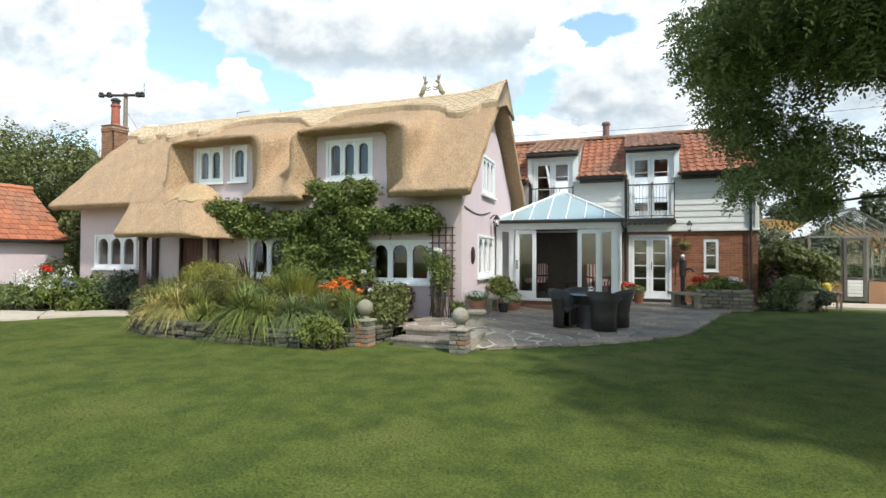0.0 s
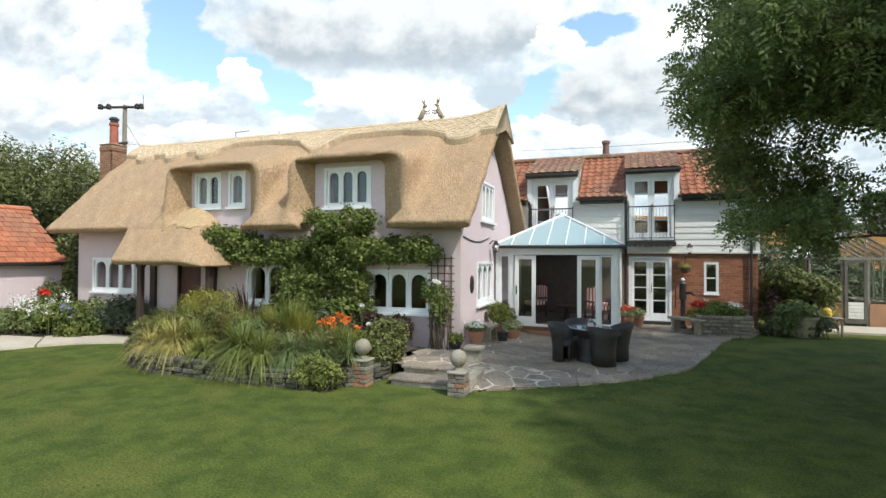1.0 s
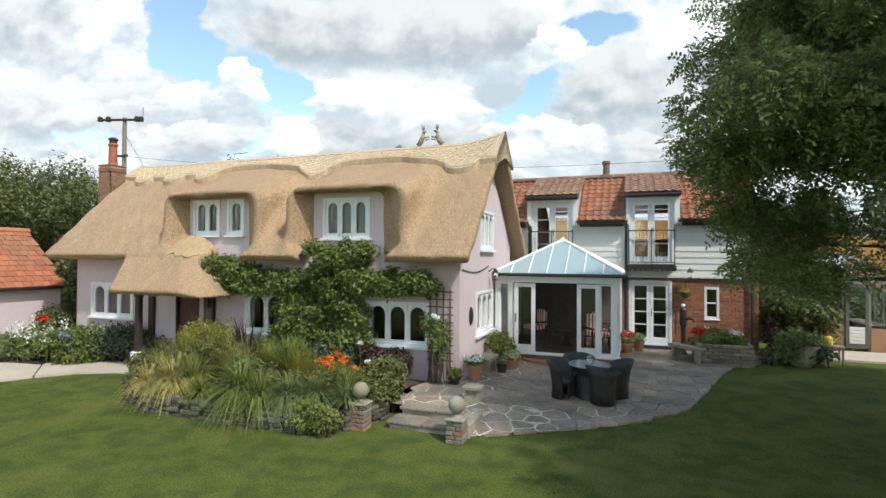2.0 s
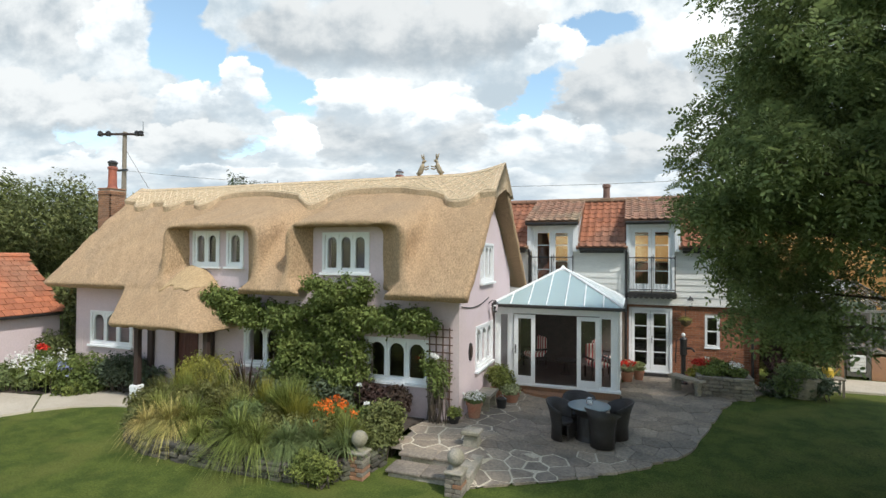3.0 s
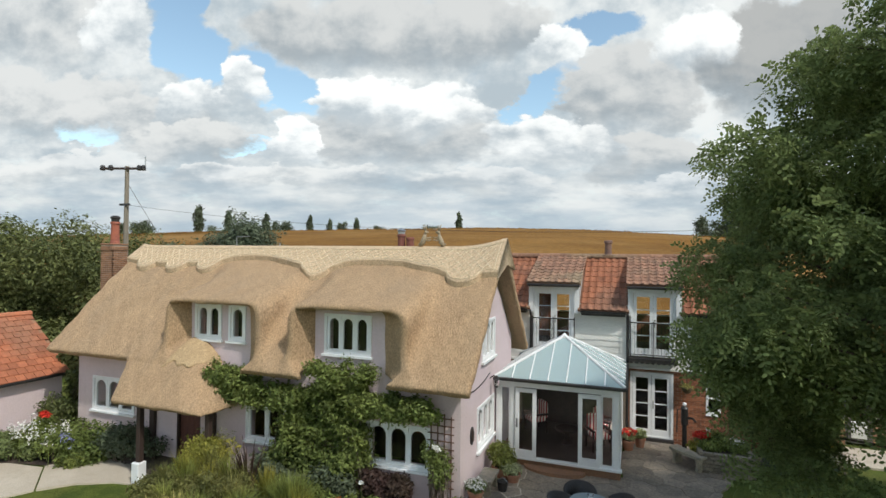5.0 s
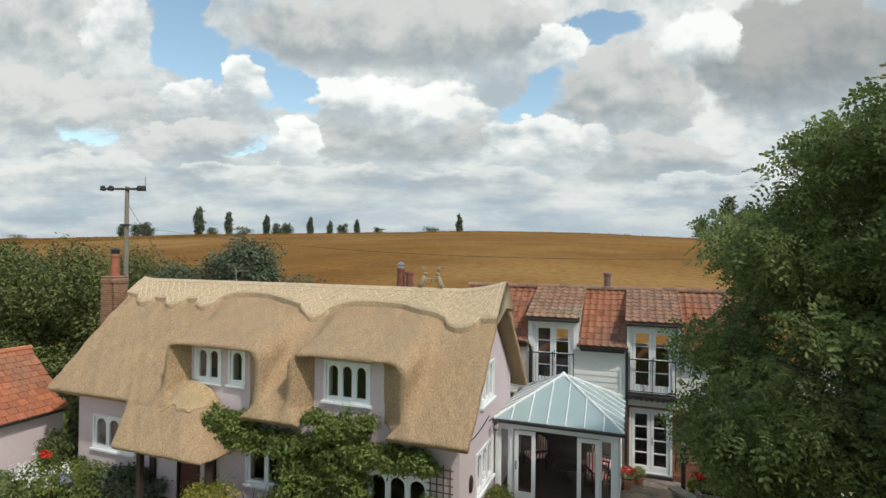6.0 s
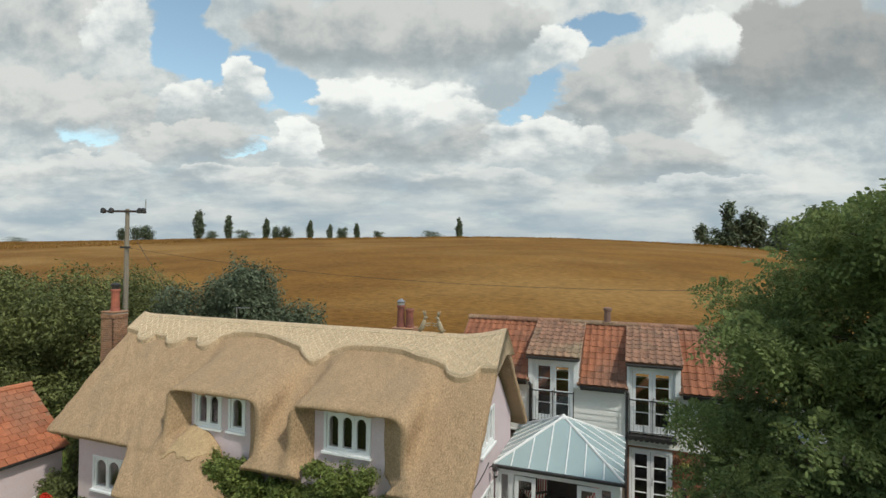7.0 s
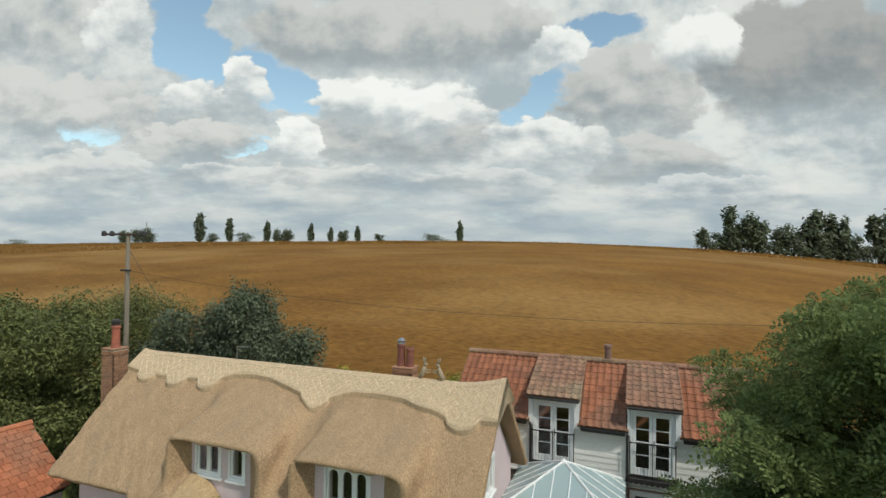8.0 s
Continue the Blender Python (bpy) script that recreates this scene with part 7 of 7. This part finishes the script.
planter = thing("stone_planter", "raised dry-stone planter filled with red and white flowers", "planter", (2.55, 17.0, 0.2))
rng = random.Random(14)
for course in range(6):
    z = 0.2 + course * 0.1
    for face in range(4):
        ln = 1.3 if face % 2 == 0 else 1.2
        n = 5
        for k in range(n):
            a = -ln / 2 + (k + 0.5 + (0.25 if course % 2 else -0.1)) * ln / n
            a = max(min(a, ln / 2 - 0.1), -ln / 2 + 0.1)
            w = ln / n * 0.48
            m = Matrix.Translation((2.55, 17.0, z)) @ Matrix.Rotation(face * math.pi / 2, 4, "Z") @ Matrix.Translation((a, -0.6 if face % 2 == 0 else -0.65, 0))
            part("stone", Shape().box(-w, w, -0.07 + rng.uniform(-.01, .01), 0.07, 0, 0.093, 0.014, m), OLD_STONE, planter)
part("soil", Shape().box(1.98, 3.12, 16.46, 17.54, 0.3, 0.76), EARTH, planter)
leaf_cloud("foliage", LEAF_VINE, planter, [(2.2, 16.8, 0.86, 0.3, 0.3, 0.16), (2.6, 17.0, 0.92, 0.36, 0.4, 0.2), (2.95, 16.9, 0.86, 0.24, 0.3, 0.16), (2.4, 17.3, 0.95, 0.3, 0.3, 0.2)], 2600, 0.05, 110)
leaf_cloud("petals", PETAL_RED, planter, [(1.95, 17.1, 1.05, 0.2, 0.2, 0.1), (2.15, 17.2, 1.02, 0.15, 0.15, 0.1)], 260, 0.045, 111, label="red geranium heads", kind="stuff")
leaf_cloud("petals", PETAL_WHITE, planter, [(2.85, 16.9, 1.05, 0.2, 0.2, 0.1), (2.2, 17.3, 1.15, 0.08, 0.08, 0.06)], 110, 0.045, 112, label="white flower heads", kind="stuff")
plant("shrub", "grey-green rounded herb at the planter foot", "shrub", LEAF_GOLD, [(1.9, 17.0, 0.72, 0.26, 0.24, 0.2)], 1000, 0.04, 113)

urn = thing("stone_trough", "round lichened stone trough planted with greenery", "planter", (4.6, 17.4, 0.2))
part("bowl", Shape().lathe([(0.3, 0), (0.36, 0.1), (0.42, 0.5), (0.46, 0.52), (0.46, 0.58), (0.38, 0.58)], (4.6, 17.4, 0.2), 16), STONE, urn)
leaf_cloud("foliage", LEAF_GREY, urn, [(4.5, 17.3, 0.95, 0.5, 0.5, 0.25), (4.2, 17.2, 0.6, 0.4, 0.4, 0.3)], 1800, 0.055, 114)
rng = random.Random(15)
plant("shrub", "dark low shrubs at the lawn edge", "shrub", LEAF_BLUE, clump(rng, 3.9, 5.2, 17.2, 17.8, 0.3, 0.7, 8, 0.32), 3000, 0.05, 115)
plant("shrub", "red-leaved fuchsia beside the wing corner", "shrub", LEAF_PURPLE, clump(rng, 3.95, 4.4, 18.2, 18.6, 0.5, 1.3, 6, 0.26), 1800, 0.05, 116)

# ---- table and rattan chairs ----
CH_TURN = [(-1.3, 11.76, 1.25), (-0.46, 11.58, 2.75), (-1.02, 12.42, 0.2), (-0.2, 12.22, -1.35)]
TZ = ground_z(-0.8, 11.9) + 0.05


def rattan_chair():
    c = thing("rattan_chair", "dark woven rattan tub chair at the patio table", "chair", (0, 0, 0), group="chairs round the table")
    n = 22
    arc = [math.pi * (-0.62 + 1.24 * k / n) for k in range(n + 1)]
    back, seat = Shape(), Shape()
    vs = []
    for a in arc:
        for rr, z in ((0.25, 0.0), (0.245, 0.3), (0.29, 0.58), (0.375, 0.83 - 0.17 * (abs(a) / (math.pi * 0.62)) ** 2.2), (0.335, 0.82 - 0.17 * (abs(a) / (math.pi * 0.62)) ** 2.2), (0.25, 0.55), (0.215, 0.3), (0.215, 0.0)):
            vs.append((rr * math.sin(a), rr * math.cos(a), z))
    m = 8
    fs = [(i * m + j, (i + 1) * m + j, (i + 1) * m + (j + 1) % m, i * m + (j + 1) % m) for i in range(n) for j in range(m)]
    fs += [tuple(range(m)), tuple(n * m + j for j in range(m))]
    back.add(vs, fs)
    part("back", back, WICKER, c, smooth=True)
    part("seat", Shape().lathe([(0.22, 0.34), (0.232, 0.38), (0.22, 0.42), (0.1, 0.43)], (0, 0, 0), 18), WICKER, c)
    part("apron", Shape().box(-0.2, 0.2, -0.22, -0.19, 0.05, 0.36, 0.01), WICKER, c)
    return c


first = rattan_chair()
for k, (x, y, a) in enumerate(CH_TURN):
    m = Matrix.Translation((x, y, TZ)) @ Matrix.Rotation(a, 4, "Z")
    if k == 0:
        first.matrix_basis = m
    else:
        copy_thing(first, m)
table = thing("patio_table", "round glass-topped rattan patio table with a pale ashtray", "table", (-0.76, 11.95, TZ))
part("tabletop", Shape().lathe([(0.44, 0.70), (0.455, 0.71), (0.455, 0.725), (0.44, 0.735)], (-0.76, 11.95, TZ), 36), glass_material("smoked_glass_top", (0.35, 0.42, 0.45), 0.05, 0.35), table, "smoked glass top")
part("drum", Shape().lathe([(0.3, 0.0), (0.27, 0.1), (0.26, 0.5), (0.39, 0.66), (0.41, 0.70)], (-0.76, 11.95, TZ), 24), WICKER, table)
ash = thing("glass_lantern", "small clear glass candle lantern on the table", "candle lantern", (-0.76, 12.02, TZ + 0.735))
part("jar", Shape().lathe([(0.06, 0), (0.075, 0.03), (0.07, 0.13), (0.05, 0.15)], (-0.76, 12.02, TZ + 0.736), 14), GLASS, ash)
part("candle", Shape().lathe([(0.035, 0.006), (0.035, 0.08)], (-0.76, 12.02, TZ + 0.736), 10), WHITE, ash)

# ---- conservatory: step and seats ----
step = thing("entrance_step", "curved brick entrance step before the conservatory", "step", (-1.95, 14.7, 0.2))
arc = [(-1.95 + 0.85 * math.cos(a), 14.88 + 0.42 * math.sin(a)) for a in np.linspace(math.pi, 2 * math.pi, 16)]
part("tread", Shape().prism(arc, lambda a, b, d: (a, b, d), 0.15, 0.33), OLD_BRICK, step)
STRIPE = bpy.data.materials.new("striped_cushion")
STRIPE.use_nodes = True
nt = STRIPE.node_tree
geo, sep, mod, gt, mx = (nt.nodes.new(k) for k in ("ShaderNodeNewGeometry", "ShaderNodeSeparateXYZ", "ShaderNodeMath", "ShaderNodeMath", "ShaderNodeMix"))
nt.links.new(geo.outputs["Position"], sep.inputs[0])
mod.operation, mod.inputs[1].default_value = "FLOORED_MODULO", 0.09
gt.operation, gt.inputs[1].default_value = "GREATER_THAN", 0.045
nt.links.new(sep.outputs["X"], mod.inputs[0])
nt.links.new(mod.outputs[0], gt.inputs[0])
mx.data_type = "RGBA"
mx.inputs["A"].default_value, mx.inputs["B"].default_value = (0.7, 0.62, 0.55, 1), (0.4, 0.06, 0.06, 1)
nt.links.new(gt.outputs[0], mx.inputs["Factor"])
nt.links.new(mx.outputs["Result"], nt.nodes["Principled BSDF"].inputs["Base Color"])
nt.nodes["Principled BSDF"].inputs["Roughness"].default_value = 0.9


def armchair(x, y, a):
    t = thing("armchair", "cane armchair with red and white striped cushions", "armchair", (x, y, CZ0 + 0.02), group="conservatory seats")
    M = Matrix.Translation((x, y, CZ0 + 0.02)) @ Matrix.Rotation(a, 4, "Z")
    for lx in (-0.28, 0.28):
        for ly in (-0.26, 0.26):
            part("leg", Shape().box(lx - 0.025, lx + 0.025, ly - 0.025, ly + 0.025, 0, 0.36, 0.005, M), OAK, t)
        part("arm", Shape().box(lx - 0.04, lx + 0.04, -0.3, 0.3, 0.58, 0.63, 0.01, M), OAK, t)
        part("arm_post", Shape().box(lx - 0.02, lx + 0.02, -0.27, -0.23, 0.36, 0.58, 0.004, M), OAK, t)
    part("seat_cushion", Shape().box(-0.26, 0.26, -0.28, 0.24, 0.36, 0.5, 0.04, M), STRIPE, t)
    part("back_cushion", Shape().box(-0.26, 0.26, 0.2, 0.33, 0.45, 1.0, 0.05, M), STRIPE, t)


armchair(-0.85, 16.4, 0.5)
armchair(-0.7, 17.4, 1.2)
armchair(-2.9, 17.3, -0.9)
low_table = thing("low_table", "low round cane table in the conservatory", "table", (-1.8, 16.6, CZ0 + 0.02))
part("top", Shape().lathe([(0.36, 0.4), (0.37, 0.43), (0.35, 0.45)], (-1.8, 16.6, CZ0 + 0.02), 20), OAK, low_table)
part("pedestal", Shape().lathe([(0.2, 0), (0.08, 0.1), (0.06, 0.35), (0.2, 0.4)], (-1.8, 16.6, CZ0 + 0.02), 12), OAK, low_table)

# ---- greenhouse ----
gh = thing("greenhouse", "timber-framed greenhouse on a brick base", "greenhouse", (7.0, 22, 0.2))
GX0, GX1, GY0, GY1, GE, GR = 5.7, 8.3, 20.6, 24.0, 2.42, 3.32
GM = (GX0 + GX1) / 2
GREY_PAINT = material("grey_green_joinery", (0.25, 0.245, 0.22), (0.19, 0.185, 0.165), rough=0.6, fine=30)
DRAB = material("drab_timber_door", (0.13, 0.12, 0.10), (0.1, 0.09, 0.08), rough=0.7, fine=30)
to_g = on_front(GY0)
for x0, x1 in ((GX0, 6.62), (7.36, GX1)):
    part("base_wall", Shape().box(x0, x1, GY0, GY0 + 0.2, 0.1, 0.95), OLD_BRICK, gh)
for x0 in (GX0, GX1 - 0.2):
    part("base_wall", Shape().box(x0, x0 + 0.2, GY0 + 0.2, GY1, 0.1, 0.95), OLD_BRICK, gh)
for x in (GX0 + 0.04, 6.64, 7.34, GX1 - 0.04):
    part("post", Shape().box(x - 0.035, x + 0.035, GY0 + 0.02, GY0 + 0.09, 0.2, GE), GREY_PAINT, gh)
part("rail", Shape().box(GX0, GX1, GY0, GY0 + 0.09, GE - 0.03, GE + 0.04), GREY_PAINT, gh)
for sg, xe in ((1, GX0 - 0.05), (-1, GX1 + 0.05)):
    for k in range(6):
        y = GY0 + 0.04 + k * (GY1 - GY0 - 0.08) / 5
        part("rafter", Shape().tube([(xe, y, GE - 0.02), (GM, y, GR)], 0.035 if k in (0, 5) else 0.02, 5), GREY_PAINT, gh)
    d = 0.03
    part("roof_pane", Shape().add([(xe, GY0, GE + d), (xe, GY1, GE + d), (GM, GY1, GR + d), (GM, GY0, GR + d), (xe, GY0, GE + d + 0.006), (xe, GY1, GE + d + 0.006), (GM, GY1, GR + d + 0.006), (GM, GY0, GR + d + 0.006)],
                                  [(0, 1, 2, 3), (7, 6, 5, 4), (0, 4, 5, 1), (1, 5, 6, 2), (2, 6, 7, 3), (3, 7, 4, 0)]), GLASS, gh)
part("ridge_board", Shape().box(GM - 0.03, GM + 0.03, GY0, GY1, GR - 0.03, GR + 0.06), GREY_PAINT, gh)
for x in np.linspace(GX0 + 0.5, GX1 - 0.5, 4):
    top = GR - abs(x - GM) / (GM - GX0) * (GR - GE)
    part("gable_bar", Shape().box(x - 0.018, x + 0.018, GY0 + 0.03, GY0 + 0.06, GE + 0.04, top), GREY_PAINT, gh)
for x0, x1 in ((GX0 + 0.08, 6.6), (7.38, GX1 - 0.08)):
    part("pane", Shape().box(x0, x1, GY0 + 0.05, GY0 + 0.056, 0.95, GE - 0.03), GLASS, gh)
for xx in (GX0 + 0.1, GX1 - 0.106):
    part("pane", Shape().box(xx, xx + 0.006, GY0 + 0.1, GY1, 0.95, GE - 0.03), GLASS, gh)
    for k in range(1, 5):
        y = GY0 + k * (GY1 - GY0) / 5
        part("post", Shape().box(xx - 0.02, xx + 0.03, y - 0.02, y + 0.02, 0.95, GE), GREY_PAINT, gh)
leaf = glazed_leaf("door", gh, to_g, 6.68, 7.30, 0.3, GE - 0.04, -0.03, 0.03, 0.09, 0.12, 0, "drab painted greenhouse door")
leaf.data.materials[0] = DRAB
for k in range(5):
    part("panel_slat", Shape().box(6.78, 7.20, GY0 - 0.025, GY0 + 0.02, 0.45 + k * 0.11, 0.55 + k * 0.11, 0.006), CREAM, leaf)
part("staging", Shape().box(7.5, 8.1, 21.2, 23.6, 0.95, 1.0), POLE_WOOD, gh)
rng = random.Random(18)
plant("potted_tomato", "leafy plants inside the greenhouse", "plant", LEAF_VINE, clump(rng, 5.95, 6.4, 21.2, 23.6, 0.6, 1.6, 8, 0.3), 2200, 0.06, 120)

stand = thing("garden_table", "small weathered timber potting table", "table", (5.45, 17.9, 0.2))
part("tabletop", Shape().box(5.15, 5.75, 17.7, 18.1, 0.68, 0.73, 0.01), POLE_WOOD, stand)
for lx in (5.2, 5.7):
    for ly in (17.75, 18.05):
        part("leg", Shape().box(lx - 0.025, lx + 0.025, ly - 0.025, ly + 0.025, 0.2, 0.68), POLE_WOOD, stand)
can = thing("watering_can", "yellow watering can on the small table", "watering can", (5.4, 17.9, 0.73))
YEL = material("yellow_plastic", (0.62, 0.42, 0.05), rough=0.4)
part("body", Shape().lathe([(0.1, 0), (0.11, 0.02), (0.105, 0.2), (0.07, 0.25), (0.06, 0.26)], (5.4, 17.9, 0.731), 14), YEL, can)
part("spout", Shape().tube([(5.48, 17.9, 0.78), (5.62, 17.88, 0.95), (5.66, 17.88, 1.0)], [0.022, 0.016, 0.03], 8), YEL, can)
part("handle", Shape().tube([(5.32, 17.9, 0.96), (5.24, 17.9, 1.02), (5.26, 17.9, 0.85), (5.31, 17.9, 0.8)], 0.012, 6), YEL, can)

# ---- pieces of walls and roofs ----
rng = random.Random(21)
tile_a = pantile_mesh("pantile", 0.25, 0.36, PANTILE)
tile_b = pantile_mesh("pantile", 0.25, 0.36, OLD_PANTILE)
for x0, x1 in spans[0:1]:
    lay_tiles(wing, tile_a, -6.25, x1 - 0.1, EAVE, RIDGE, 0.25, 0.3, rng)
lay_tiles(wing, tile_a, spans[1][0] + 0.1, spans[1][1] - 0.1, EAVE, RIDGE, 0.25, 0.3, rng)
lay_tiles(wing, tile_a, spans[2][0] + 0.1, spans[2][1], EAVE, RIDGE, 0.25, 0.3, rng)
for x0, x1 in DORMERS:
    lay_tiles(wing, tile_b, x0, x1, (18.2, 5.34), (RIDGE[0] - 0.06, RIDGE[1] + 0.02), 0.25, 0.31, rng)

# bricks of the wing's front: stretcher courses, the run by the small window as single pieces, the rest joined
brick_s = Shape().box(-0.105, 0.105, -0.012, 0.03, 0.0, 0.065, 0.004)
brick_me = raw_mesh("brick", brick_s.v, brick_s.f, BRICK)
rest = Shape()
count = 0
for k in range(32):
    z = 0.16 + 0.0752 * k
    x = -0.1 - (0.1125 if k % 2 else 0.0)
    while x < WING_R - 0.02:
        x0, x1 = max(x, -0.1), min(x + 0.213, WING_R)
        for o in (FD, BW):
            if z + 0.065 > o[2] - (0.2 if o is FD else 0.02) and z < o[3]:
                if x0 < o[0] - 0.005 < x1:
                    x1 = o[0] - 0.005
                elif x0 < o[1] + 0.005 < x1:
                    x0 = o[1] + 0.005
                elif o[0] - 0.005 <= x0 and x1 <= o[1] + 0.005:
                    x1 = x0
        if x1 - x0 > 0.02:
            c = (x0 + x1) / 2
            if 1.36 < c < 3.3 and count < 300:
                piece("brick", brick_me, wing, Matrix.Translation((c, WING_F + 0.0 + rng.uniform(-0.003, 0.003), z)) @ Matrix.Diagonal(((x1 - x0) / 0.21, 1, 1, 1)))
                count += 1
            else:
                j = rng.uniform(-0.003, 0.003)
                rest.box(x0, x1, WING_F - 0.012 + j, WING_F + 0.03, z, z + 0.065, 0.004)
        x += 0.225
part("brickwork", rest, BRICK, wing, "red brick courses", fix=True)["kind"] = "stuff"

# tiles of the outbuilding: the slope that faces the garden
def plain_tile_mesh():
    s = Shape().box(-0.128, 0.128, 0.0, 0.34, 0.0, 0.03, 0.006)
    return raw_mesh("roof_tile", s.v, s.f, ORANGE_TILE)


tile_c = plain_tile_mesh()
run = Vector((O_HI[0] - O_LO[0], 0, O_HI[1] - O_LO[1]))
up = run.normalized()
nor = Vector((up.z, 0, -up.x))
rows_n = int(run.length / 0.235)
made = 0
for k in range(rows_n):
    y = OY1 + 0.1 - (0.13 if k % 2 else 0.0) - 0.13
    while y > 8.0:
        if made < 300:
            p = Vector((O_LO[0], y, O_LO[1])) + up * (k * run.length / rows_n - 0.02) + nor * (0.03 + 0.008 * rng.random())
            m = Matrix.Translation(p) @ Matrix((( 0, up.x, nor.x, 0), (-1, 0, 0, 0), (0, up.z, nor.z, 0), (0, 0, 0, 1))) @ Matrix.Rotation(-0.075 + rng.uniform(-0.02, 0.02), 4, "X") @ Matrix.Rotation(rng.uniform(-0.02, 0.02), 4, "Z")
            piece("roof_tile", tile_c, shed, m)
            made += 1
        y -= 0.27
